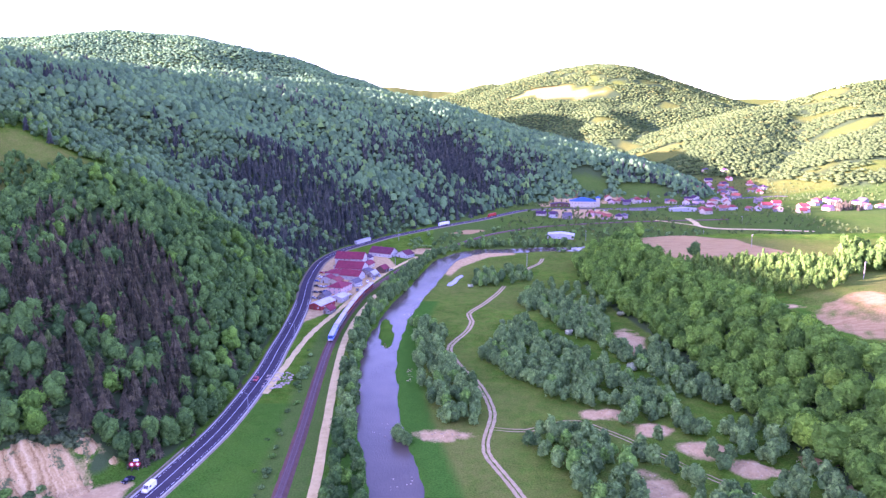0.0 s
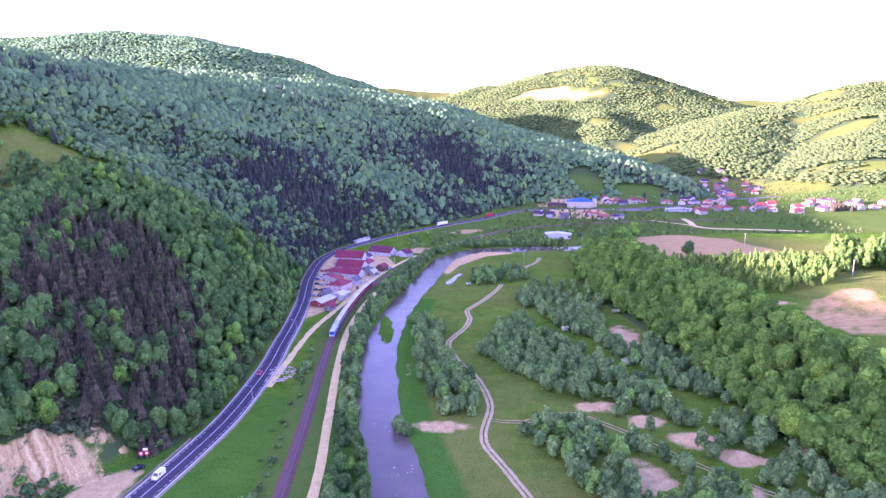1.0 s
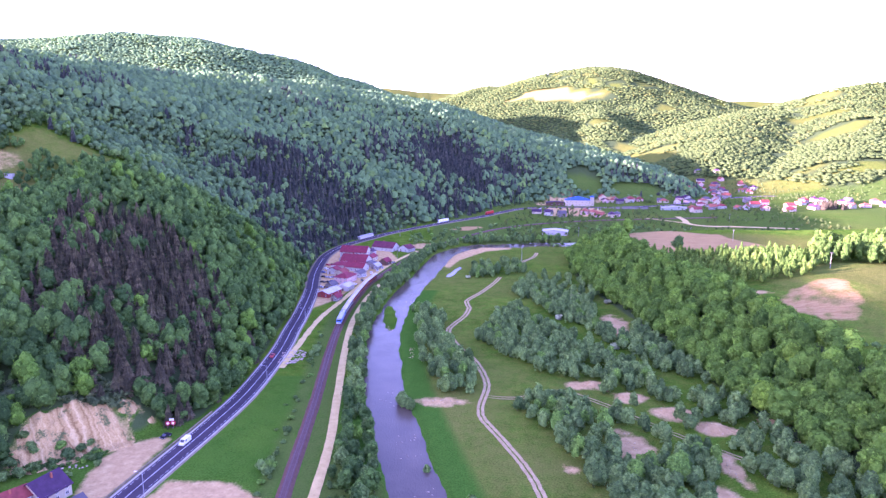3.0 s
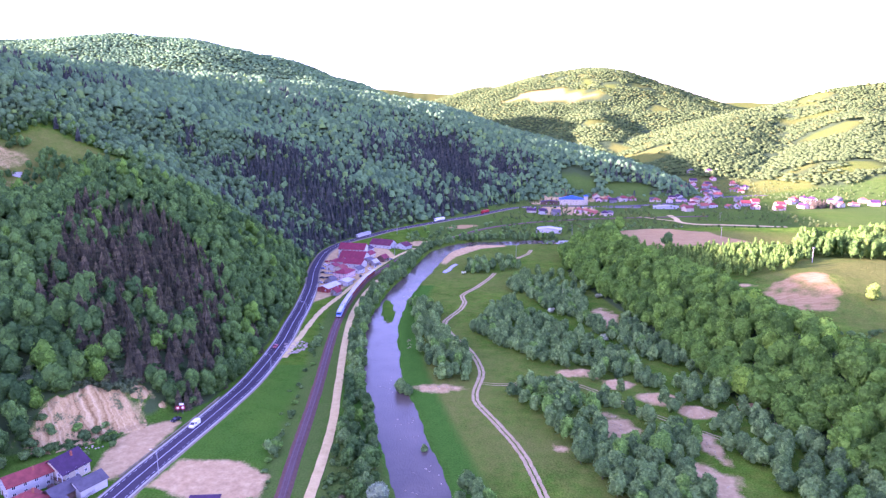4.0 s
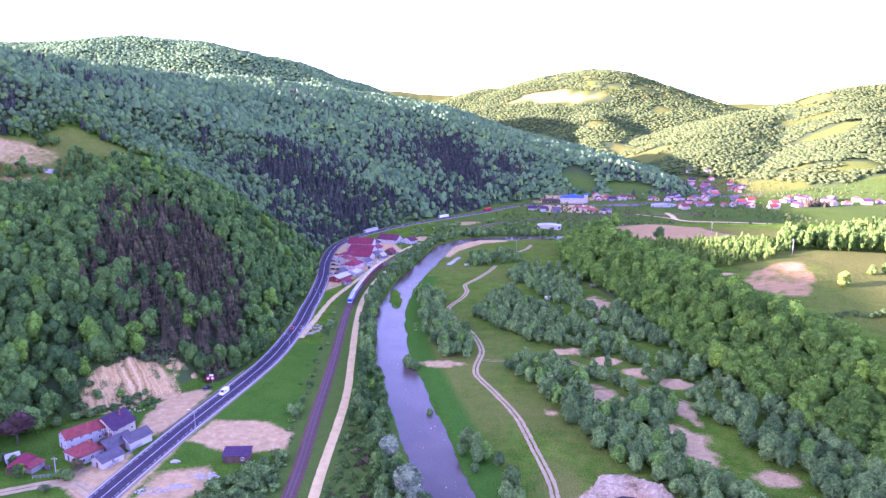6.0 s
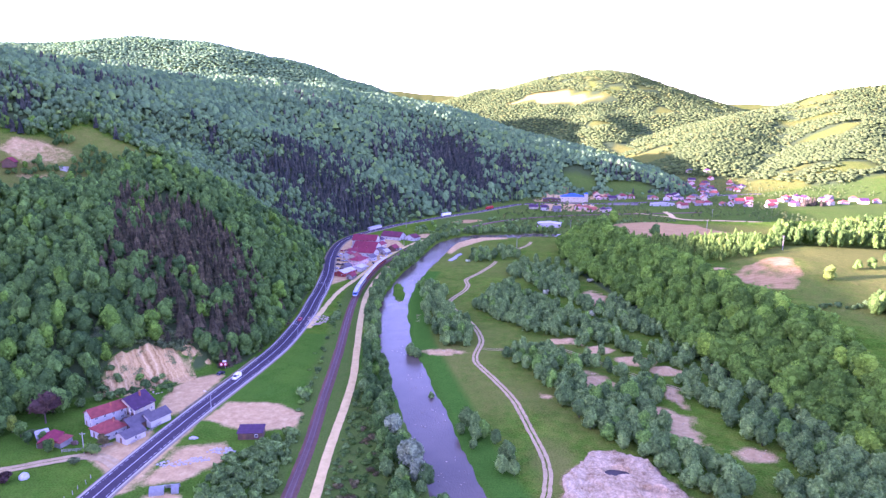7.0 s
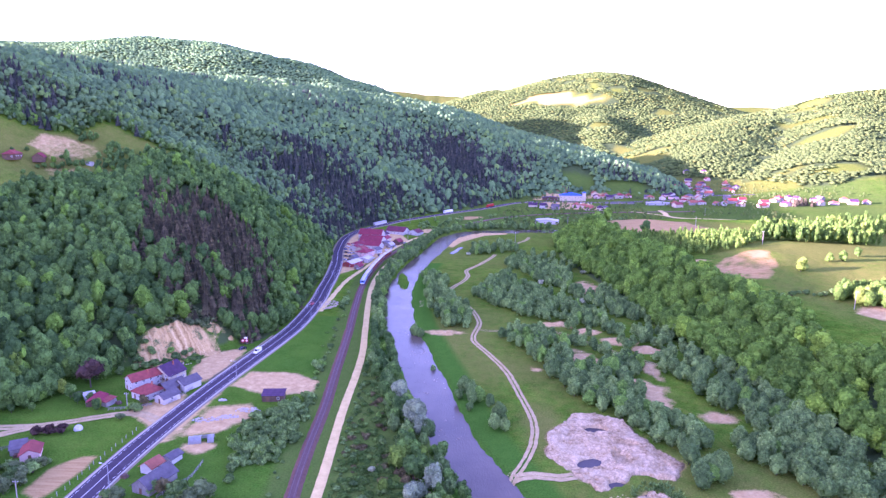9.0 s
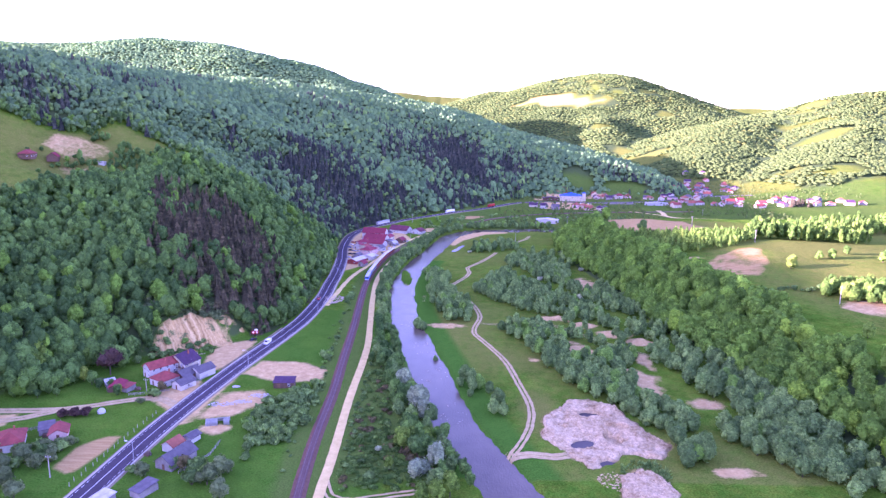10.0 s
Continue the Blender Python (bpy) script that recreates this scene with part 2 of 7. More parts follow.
def gravel_material():
    """Dug river gravel: pale washed stones, brown earth between, cobbles of all sizes."""
    m, n, l, b = material("river_gravel", 0.95, 0.05)
    p = worldpos(n)
    big, mid, fine = noise_node(n, l, 0.14, 5, p, 0.65), noise_node(n, l, 0.7, 5, p, 0.7), noise_node(n, l, 4.0, 4, p, 0.7)
    k = maths(n, l, 'ADD', maths(n, l, 'MULTIPLY', big, 0.55), maths(n, l, 'MULTIPLY', mid, 0.45))
    c = ramp(n, l, k, (0.36, (0.25, 0.150, 0.068)), (0.45, (0.50, 0.365, 0.185)), (0.60, (0.66, 0.52, 0.305)))
    v = n.new("ShaderNodeTexVoronoi")
    v.inputs["Scale"].default_value = 1.5
    l.new(p, v.inputs["Vector"])
    c = mix(n, l, 1.0, c, ramp(n, l, v.outputs["Color"], (0.2, (0.78, 0.77, 0.76)), (0.8, (1.12, 1.12, 1.12))), 'MULTIPLY')
    c = mix(n, l, 1.0, c, ramp(n, l, fine, (0.3, (0.7, 0.7, 0.7)), (0.7, (1.2, 1.2, 1.2))), 'MULTIPLY')
    l.new(c, b.inputs["Base Color"])
    bump(n, l, b, maths(n, l, 'ADD', fine, maths(n, l, 'MULTIPLY', mid, 2.0)), 0.9, 0.4)
    return m


GRAVEL = gravel_material()
CLAY = clay_material()
STILL = plain("still_water", (0.22, 0.22, 0.21), 0.2, 0.3, vary=0.2)
POOL = plain("dark_wet_silt", (0.060, 0.050, 0.048), 0.45, 0.15)
WHITE_WALL = plain("white_render", (0.47, 0.455, 0.42), 0.85, vary=0.12)
CREAM_WALL = plain("cream_render", (0.50, 0.43, 0.31), 0.85, vary=0.12)
RED_BOARD = plain("red_boards", (0.30, 0.05, 0.045), 0.8, vary=0.25, rel=0.3)
PINK_WALL = plain("pink_render", (0.62, 0.42, 0.38), 0.85, vary=0.12)
GREY_WALL = plain("grey_boards", (0.24, 0.22, 0.21), 0.85, vary=0.3, rel=0.4)
BROWN_WOOD = plain("brown_timber", (0.13, 0.075, 0.05), 0.75, vary=0.35, rel=0.4)
RED_ROOF = roof_tiles("red_clay_tiles", (0.27, 0.055, 0.045))
ORANGE_ROOF = roof_tiles("orange_clay_tiles", (0.36, 0.11, 0.065))
CRIMSON_ROOF = roof_tiles("crimson_metal_tiles", (0.25, 0.030, 0.045))
WINE_ROOF = roof_tiles("dark_red_metal_tiles", (0.14, 0.028, 0.045))
PLUM_ROOF = roof_tiles("plum_metal_tiles", (0.075, 0.035, 0.07))
SLATE_ROOF = roof_tiles("grey_asbestos_sheets", (0.115, 0.10, 0.11))
BLUE_ROOF = roof_tiles("blue_metal_tiles", (0.04, 0.13, 0.50))
PALE_ROOF = roof_tiles("pale_sheet_metal", (0.47, 0.46, 0.44))
GLASS = plain("window_glass", (0.03, 0.035, 0.045), 0.08, 0.6, vary=0.05)
DOOR = plain("door_wood", (0.16, 0.08, 0.045), 0.6)
FOIL = plain("greenhouse_foil", (0.40, 0.41, 0.40), 0.35, 0.5, vary=0.25, scale=1.2)
POLE = plain("weathered_pole", (0.33, 0.30, 0.26), 0.85)
STEEL = plain("galvanised_steel", (0.45, 0.46, 0.47), 0.45, 0.5, 0.6)
LAMP_HEAD = plain("lamp_head", (0.75, 0.76, 0.78), 0.4)
CAR_WHITE = plain("white_car_paint", (0.75, 0.75, 0.75), 0.3, 0.5, vary=0.04)
CAR_RED = plain("red_car_paint", (0.50, 0.03, 0.025), 0.3, 0.5, vary=0.06)
CAR_DARK = plain("dark_car_paint", (0.02, 0.022, 0.03), 0.25, 0.5, vary=0.1)
CAR_SILVER = plain("silver_car_paint", (0.42, 0.43, 0.45), 0.3, 0.5, 0.4, vary=0.06)
CAR_BLUE = plain("blue_car_paint", (0.05, 0.09, 0.28), 0.3, 0.5, vary=0.06)
TYRE = plain("rubber", (0.02, 0.02, 0.02), 0.9)
LAMP_GLASS = plain("lamp_glass", (0.65, 0.65, 0.6), 0.15, 0.5)
TAIL_GLASS = plain("tail_light_glass", (0.4, 0.02, 0.02), 0.2, 0.5)
LOCO_BLUE = plain("locomotive_blue", (0.03, 0.13, 0.48), 0.4, 0.5, vary=0.12)
LOCO_GREY = plain("locomotive_grey", (0.42, 0.46, 0.55), 0.5, 0.4, vary=0.15)
COACH_RED = plain("coach_red", (0.36, 0.045, 0.035), 0.45, 0.4, vary=0.15)
COACH_WHITE = plain("coach_white", (0.28, 0.28, 0.31), 0.45, 0.4, vary=0.12)
COACH_ROOF = plain("coach_roof_grey", (0.46, 0.42, 0.36), 0.55, 0.4, vary=0.25, scale=0.4)
BOGIE = plain("bogie_iron", (0.04, 0.035, 0.03), 0.8)
SIGN_RED = plain("sign_red", (0.55, 0.03, 0.04), 0.5)
SIGN_WHITE = plain("sign_white", (0.75, 0.75, 0.75), 0.5)
STONE = plain("rubble_stone", (0.46, 0.35, 0.26), 0.9, vary=0.35, rel=0.5)


# ---- lie of the land ----
def spline(pts, step=6.0):
    """Points along a smooth curve through pts."""
    p = np.array(pts, float)
    p = np.vstack([2 * p[0] - p[1], p, 2 * p[-1] - p[-2]])
    out = []
    for i in range(1, len(p) - 2):
        a, b, c, d = p[i - 1:i + 3]
        k = max(2, int(np.linalg.norm(c - b) / step))
        for t in np.arange(k) / k:
            out.append(0.5 * (2 * b + (c - a) * t + (2 * a - 5 * b + 4 * c - d) * t * t + (3 * b - a - 3 * c + d) * t ** 3))
    out.append(p[-2])
    return np.array(out)


def to_line(x, y, pts):
    """Distance to a polyline, and the side: positive to its left."""
    best = np.full(np.shape(x), 1e9)
    side = np.zeros(np.shape(x))
    for (ax, ay), (bx, by) in zip(pts[:-1], pts[1:]):
        dx, dy = bx - ax, by - ay
        t = np.clip(((x - ax) * dx + (y - ay) * dy) / (dx * dx + dy * dy), 0, 1)
        ex, ey = x - ax - t * dx, y - ay - t * dy
        d = np.hypot(ex, ey)
        near = d < best - 1e-6
        side = np.where(near, dx * (y - ay) - dy * (x - ax), side)
        best = np.where(near, d, best)
    return best, np.sign(side)


def smooth(v, a, b):
    t = np.clip((v - a) / (b - a), 0, 1)
    return t * t * (3 - 2 * t)


def blob(x, y, cx, cy, rx, ry=None, turn=0.0):
    """1 in the middle of an ellipse, 0.5 on its rim, 0 outside."""
    ry = ry or rx
    c, s = math.cos(radians(turn)), math.sin(radians(turn))
    u, v = (x - cx) * c + (y - cy) * s, -(x - cx) * s + (y - cy) * c
    return np.clip(1.0 - 0.5 * np.hypot(u / rx, v / ry), 0, 1)


def inside(x, y, pts):
    """Soft mask of a polygon: 0.5 on its rim, over about four metres."""
    hit = np.zeros(np.shape(x), bool)
    for (ax, ay), (bx, by) in zip(pts, pts[1:] + pts[:1]):
        if ay != by:
            hit ^= ((ay > y) != (by > y)) & (x < (bx - ax) * (y - ay) / (by - ay) + ax)
    d = to_line(x, y, pts + pts[:1])[0]
    return np.clip(0.5 + np.where(hit, d, -d) / 8.0, 0, 1)


def fbm(x, y, size, seed=0, octaves=4):
    """Cheap smooth value noise, about -1 to 1."""
    x, y = np.asarray(x, float) / size, np.asarray(y, float) / size
    tot, amp = np.zeros(np.shape(x)), 0.55
    for o in range(octaves):
        xi, yi = np.floor(x).astype(int), np.floor(y).astype(int)
        fx, fy = x - xi, y - yi
        fx, fy = fx * fx * (3 - 2 * fx), fy * fy * (3 - 2 * fy)

        def h(i, j):
            v = (i * 374761393 + j * 668265263 + (seed + o * 17) * 974711) & 0x7fffffff
            v = ((v ^ (v >> 13)) * 1274126177) & 0x7fffffff
            return ((v ^ (v >> 16)) & 0xffff) / 32767.5 - 1
        tot += amp * ((h(xi, yi) * (1 - fx) + h(xi + 1, yi) * fx) * (1 - fy) + (h(xi, yi + 1) * (1 - fx) + h(xi + 1, yi + 1) * fx) * fy)
        x, y, amp = x * 2.03, y * 2.03, amp * 0.5
    return tot


ROAD = spline([(-126, -160), (-117, 0), (-114, 45), (-111, 95), (-104.2, 147), (-99, 177), (-93.2, 209), (-89.2, 241), (-88.3, 290), (-90.5, 325),
               (-92.5, 360), (-97.5, 412), (-105.5, 465), (-110, 520), (-109, 552), (-103, 582), (-93, 606), (-82, 625), (-64, 657), (-38, 689), (-2, 730),
               (36, 769), (64, 806), (95, 842), (128, 856), (165, 858), (240, 860), (330, 895), (420, 960), (520, 1000)])
RAILWAY = spline([(-30, -160), (-42, 0), (-47, 47), (-49.8, 86), (-51.2, 130), (-53.8, 168), (-57.4, 227), (-62, 285), (-64.5, 325), (-65, 364), (-62.5, 408),
                  (-58.5, 441), (-46, 493), (-28, 552), (0, 610), (60, 690), (160, 740), (330, 770)])
EARTH = spline([(-34.5, 22), (-38.5, 34), (-40.5, 48), (-41, 76), (-43, 124), (-44.2, 185), (-48.7, 233), (-54.5, 290), (-58, 340), (-57, 385), (-54, 414), (-51, 436)])
STRIP = spline([(-82, 268), (-81, 300), (-79, 348), (-72, 391), (-63, 446), (-48, 511), (-30, 562)])
BRANCH = spline([(-41, 60), (-37, 49), (-30, 46.5), (-22, 49), (-8, 53)])
RIVER = spline([(75, -160), (48, 0), (33, 30), (20, 54), (12, 77), (3, 101), (-3, 126), (-10.5, 160), (-17, 187), (-23, 215), (-29, 244), (-36, 300), (-37, 345), (-34, 385), (-28, 425), (-20, 465),
                (-13, 508), (-3, 552), (20, 585), (50, 594), (95, 598), (160, 612)])
RIVER_HALF = 9.0
TRACK = spline([(21, 74), (25, 82), (31, 98), (34, 118), (31, 145), (27, 173), (19, 198), (12.5, 217), (14, 232), (17, 250), (13, 277), (4, 302), (-1, 325), (2, 338),
                (9, 355), (12.5, 374), (11, 390), (22, 413), (33, 440), (39, 460)])
TRACK_FAR = spline([(58, 505), (64, 518), (74, 535), (80, 556)])
SIDE = spline([(15, 236), (29, 234), (41, 240), (50, 242), (59, 235), (68, 225), (81, 208), (95, 192), (112, 175)])
SPUR = spline([(22, 76), (30, 78.5), (38, 77), (46, 80)])
DRIVE = spline([(-112, 112), (-122, 119), (-131, 119), (-144, 113), (-158, 107), (-187, 104), (-240, 100)])
DRIVE_LOW = spline([(-158, 107), (-168, 99), (-180, 94), (-200, 86)])
VILLAGE_LANE = spline([(283, 775), (281, 745), (277, 722), (290, 706), (330, 700), (390, 688)])
VILLAGE_STREET = spline([(330, 830), (365, 900), (395, 965), (440, 1060), (485, 1200)])

FOOT = [(-230, -600), (-215, -100), (-202, 40), (-188, 110), (-168, 150), (-142, 172), (-116, 194), (-101.5, 215), (-97.5, 245), (-96.5, 290), (-99, 325),
        (-101, 360), (-106, 412), (-114, 465), (-118.5, 522), (-117, 560), (-110.5, 588), (-100, 613), (-89, 632), (-71, 664), (-45, 700), (-9, 746), (26, 786),
        (55, 845), (90, 880), (125, 912), (165, 928), (230, 945), (300, 948), (362, 948), (398, 985), (415, 1060), (405, 1200), (380, 1500), (380, 1900)]
TERRACE = [(190, -300), (165, -60), (157, 60), (150, 104), (144, 140), (136, 175), (126, 225), (119, 286), (114, 345), (104, 410), (99, 470), (106, 530), (140, 575), (230, 592), (420, 600), (760, 640), (2400, 700)]
CREST_X = [-3000, -1200, -900, -650, -450, -218, -87, 69, 232, 340, 410]
CREST_Z = [290, 270, 245, 212, 184, 166, 148, 112, 66, 33, 22]


def ridge(x, y, pts, slope, soft):
    out = np.full(np.shape(x), -1e3)
    for (ax, ay, az), (bx, by, bz) in zip(pts[:-1], pts[1:]):
        dx, dy = bx - ax, by - ay
        t = np.clip(((x - ax) * dx + (y - ay) * dy) / (dx * dx + dy * dy), 0, 1)
        d = np.hypot(x - ax - t * dx, y - ay - t * dy)
        out = np.maximum(out, az + (bz - az) * t - slope * (np.sqrt(d * d + soft * soft) - soft))
    return out


def smax(a, b, k):
    h = np.clip(0.5 + 0.5 * (b - a) / k, 0, 1)
    return a * (1 - h) + b * h + k * h * (1 - h)


RIDGES = [
    ([(-2600, 1500, 320), (-1500, 1750, 318), (-1190, 1800, 322), (-913, 1900, 358), (-715, 1900, 350), (-550, 1900, 305), (-369, 1900, 247), (-270, 1900, 212), (-138, 1900, 186), (10, 1950, 146), (150, 2000, 95)], 0.42, 90),
    ([(-300, 3000, 150), (10, 3000, 215), (224, 3000, 285), (458, 3000, 330), (640, 3000, 352), (735, 3000, 318), (822, 3000, 268), (1082, 3000, 226), (1394, 3000, 178), (2600, 3100, 200)], 0.34, 120),
    ([(640, 3000, 345), (560, 2500, 200), (470, 2000, 105), (430, 1700, 45)], 0.42, 70),
    ([(300, 2900, 240), (230, 2400, 120), (200, 2050, 60)], 0.40, 60),
    ([(1080, 1950, 150), (805, 1800, 146), (640, 1500, 100), (531, 1290, 58), (455, 1130, 12)], 0.36, 60),
    ([(900, 1900, 150), (1050, 2000, 178), (1207, 2000, 216), (1360, 2000, 228), (2000, 2000, 280), (3200, 1800, 300)], 0.33, 90),
    ([(1207, 2000, 200), (960, 1500, 120), (735, 1150, 62), (630, 1050, 18)], 0.30, 60),
    ([(1360, 2000, 205), (1250, 1500, 150), (1080, 1150, 85), (900, 1000, 25)], 0.30, 70),
    ([(1500, 1200, 120), (1100, 700, 90), (900, 200, 90), (900, -600, 110)], 0.25, 120),
    ([(-1400, 4200, 400), (-500, 4200, 325), (0, 4300, 285), (600, 4300, 220), (2000, 4300, 240)], 0.3, 150),
]


def hill_side(x, y):
    d, s = to_line(x, y, FOOT)
    return d * s


def terrace_side(x, y):
    d, s = to_line(x, y, TERRACE)
    return -d * s


def cut_mask(x, y):
    """The quarried bank beside the lay-by."""
    return smooth(blob(x, y, -140, 183, 29, 13, 40), 0.45, 0.62)


def ground_height(x, y, water=True):
    x, y = np.asarray(x, float), np.asarray(y, float)
    z = 0.25 * fbm(x, y, 40, 3) + 0.012 * np.clip(y - 620, 0, 500)
    # hillside above the road
    d = hill_side(x, y)
    dp = np.clip(d, 0, None)
    g = 0.80 + 0.20 * smooth(y, 230, 420)
    p = (0.45 * dp + 22 * (1 - np.exp(-dp / 40))) * g
    p = p * (1 + 0.10 * np.cos((y + 0.35 * (x + 120) - 415) / 36.0) * smooth(dp, 15, 90) * (1 - smooth(dp, 200, 330)) * smooth(y, 260, 380))
    p = p - 32 * np.exp(-((x + 335) ** 2 + (y - 375) ** 2) / 92.0 ** 2)
    # Last term raises the unseen southern crest, to set where its shadow falls.
    cap = np.interp(x, CREST_X, CREST_Z) - 0.28 * np.clip(y - 1250, 0, None) + 12 * fbm(x, y, 260, 11) + 10 * (1 - smooth(y, -50, 330))
    p = -smax(-p, -cap, 30.0)
    p = p + (7.5 * fbm(x, y, 85, 5, 3) + 3.5 * fbm(x, y, 30, 6)) * smooth(dp, 10, 60)
    p = np.where(dp > 0, np.maximum(p, 0) * smooth(dp, 0, 9), 0)
    z = z + p
    k = cut_mask(x, y)
    z = z * (1 - k) + k * (12.5 * smooth(d, 0, 17) - 1.5 * smooth(d, 0, 4) * (1 - smooth(d, 13, 18)) + 0.3 * np.clip(d - 15, 0, None))
    # terrace across the river
    e = terrace_side(x, y)
    t = 22 * smooth(e, -2, 42) + 9 * np.exp(-((x - 238) / 75) ** 2 - ((y - 345) / 60) ** 2) + 5 * np.exp(-((x - 208) / 24) ** 2 - ((y - 310) / 26) ** 2) + 0.02 * np.clip(e - 60, 0, 500)
    t = t + 1.5 * fbm(x, y, 50, 9) * smooth(e, 5, 60)
    z = z + np.where(e > -2, t, 0)
    # far ridges
    far = np.full(np.shape(x), -1e3)
    for pts, slope, soft in RIDGES:
        far = np.maximum(far, ridge(x, y, pts, slope, soft))
    gul = fbm(x, y, 330, 21) * 26 + fbm(x, y, 120, 22) * 8
    far = far + gul * smooth(far, 20, 120)
    z = smax(z, far, 12.0) - 3.0 * (np.abs(z - far) < 12) * (1 - np.abs(z - far) / 12)
    # heaps and pits of the gravel workings
    gm = gravel_mask(x, y)
    z = z - smooth(gm, 0.5, 0.62) * 1.8
    # rubble tips
    for cx, cy, rx, ry, hz in HEAPS:
        z = z + hz * smooth(blob(x, y, cx, cy, rx, ry), 0.4, 0.95) * (1 + 0.5 * fbm(x, y, 3.5, 33))
    # made ground under road and railway
    level = 0.012 * np.clip(y - 620, 0, 500)
    for line, half in ((ROAD, 6.5), (RAILWAY, 4.0), (STRIP, 4.0)):
        near = (x > -180) & (x < 330) & (y < 900)
        k = 1 - smooth(np.where(near, to_line(x, y, line[::2])[0], 1e3), half, half + 5)
        z = z * (1 - k) + level * k
    # river bed
    if water:
        r = np.where((y < 640) & (x < 190) & (x > -90), to_line(x, y, RIVER[::2])[0], 1e3)
        r = r + 1.6 * fbm(x, y, 14, 41)
        z = z - 2.4 * (1 - smooth(r, RIVER_HALF - 2.5, RIVER_HALF + 1.5))
        isl = np.maximum(smooth(blob(x, y, -37, 355, 5.0, 30, 6), 0.42, 0.62), smooth(blob(x, y, -24, 382, 3.0, 7, -15), 0.42, 0.62))
        z = z + 1.9 * isl * (r < RIVER_HALF)
    return z


HEAPS = [(-80, 283, 7, 11, 3.0), (-36 + 32, 229, 8, 3, 1.2), (-88.5, 113, 8, 5, 0.8), (-81.5, 122, 5, 4, 0.8), (65, 249, 5, 4, 1.6), (77, 236, 6, 4, 1.8), (92, 220, 7, 5, 2.0), (103, 207, 6, 4, 2.2), (128, 211, 6, 3, 1.4), (97, 342, 5, 13, 1.2)]


GRAVEL_HEAP = [(50, 126), (60, 128), (70, 120), (73, 108), (77, 97), (84, 89), (76, 78), (64, 82), (58, 74), (50, 70), (43, 80), (36, 93), (39, 110)]
GRAVEL_TIP = [(64, 70), (72, 64), (76, 54), (66, 46), (56, 50), (58, 64)]


def gravel_mask(x, y):
    m = np.maximum(inside(x, y, GRAVEL_HEAP), inside(x, y, GRAVEL_TIP))
    return m + np.where((x > 20) & (x < 100) & (y > 35) & (y < 145), 0.20 * fbm(x, y, 12, 34) + 0.12 * fbm(x, y, 3, 40), 0)


def bank_mask(x, y):
    """The bare face of the quarried bank."""
    d = hill_side(x, y)
    m = blob(x, y, -136, 187, 23.5, 13.5, 38) + 0.22 * fbm(x, y, 9, 37) - 0.06
    return np.where((d > -2) & (d < 18.5 + 2.5 * fbm(x, y, 8, 43)), m, 0)


BARE = [(65, 248, 6, 5), (78, 235, 7.5, 5), (92, 220, 8.5, 6), (103, 206, 7, 5), (68, 193, 6, 12), (97, 340, 7, 17), (90, 146, 6, 17), (110, 126, 7, 5),
        (128, 211, 7, 4), (140, 192, 11, 5), (113, 203, 4, 2.5), (98, 176, 3.2, 10), (42, 175, 3, 3), (99, 69, 10, 3), (-3, 230, 9, 4), (57, 248, 5, 4), (86, 160, 5, 6)]


SLIP = [(172, 306), (186, 316), (205, 322), (219, 316), (212, 292), (196, 268), (180, 272), (171, 288)]   # bare slope of the mound
PINK_FIELD = [(120, 500), (136, 540), (187, 550), (228, 524), (244, 457), (190, 438), (158, 446)]
MEADOW = [(-470, 330), (-420, 400), (-354, 436), (-330, 440), (-312, 472), (-246, 472), (-240, 454), (-262, 430), (-262, 400), (-280, 385), (-264, 360), (-258, 312), (-275, 260), (-390, 230)]


def meadow_mask(x, y):
    return inside(x, y, MEADOW)


def height_at(x, y):
    return float(ground_height(np.array([x]), np.array([y]))[0])


YARDS = [
    [(-119.5, 158), (-122, 168), (-123.5, 181), (-119.5, 191), (-110.5, 197), (-105, 196), (-106.5, 172), (-110.5, 152)],                # lay-by
    [(-97.5, 150), (-93.5, 167), (-72.5, 166), (-59.5, 156), (-59.5, 143), (-77.5, 140)],          # gravel yard
    [(-102.5, 96), (-98.5, 150), (-102.5, 150), (-106.5, 96)],                                 # verge
    [(-130, 121), (-112, 106), (-109, 128), (-114, 140), (-119, 138), (-126, 128)],     # farm gate
    [(-96.5, 92), (-94.5, 98), (-85.5, 97), (-83.5, 93), (-88.5, 88)],                                       # dug bed
    [(-100, 385), (-108, 480), (-104, 560), (-60, 575), (-45, 525), (-62, 455), (-78, 390), (-88, 372)],  # forecourt
    [(-52, 575), (-30, 600), (-10, 596), (-22, 572)],
    [(-8, 508), (3, 553), (29, 578), (52, 586), (62, 574), (33, 560), (8, 521), (-1, 488)],  # gravel bar
    [(-172, 92), (-172, 102), (-200, 100), (-200, 88)],
]


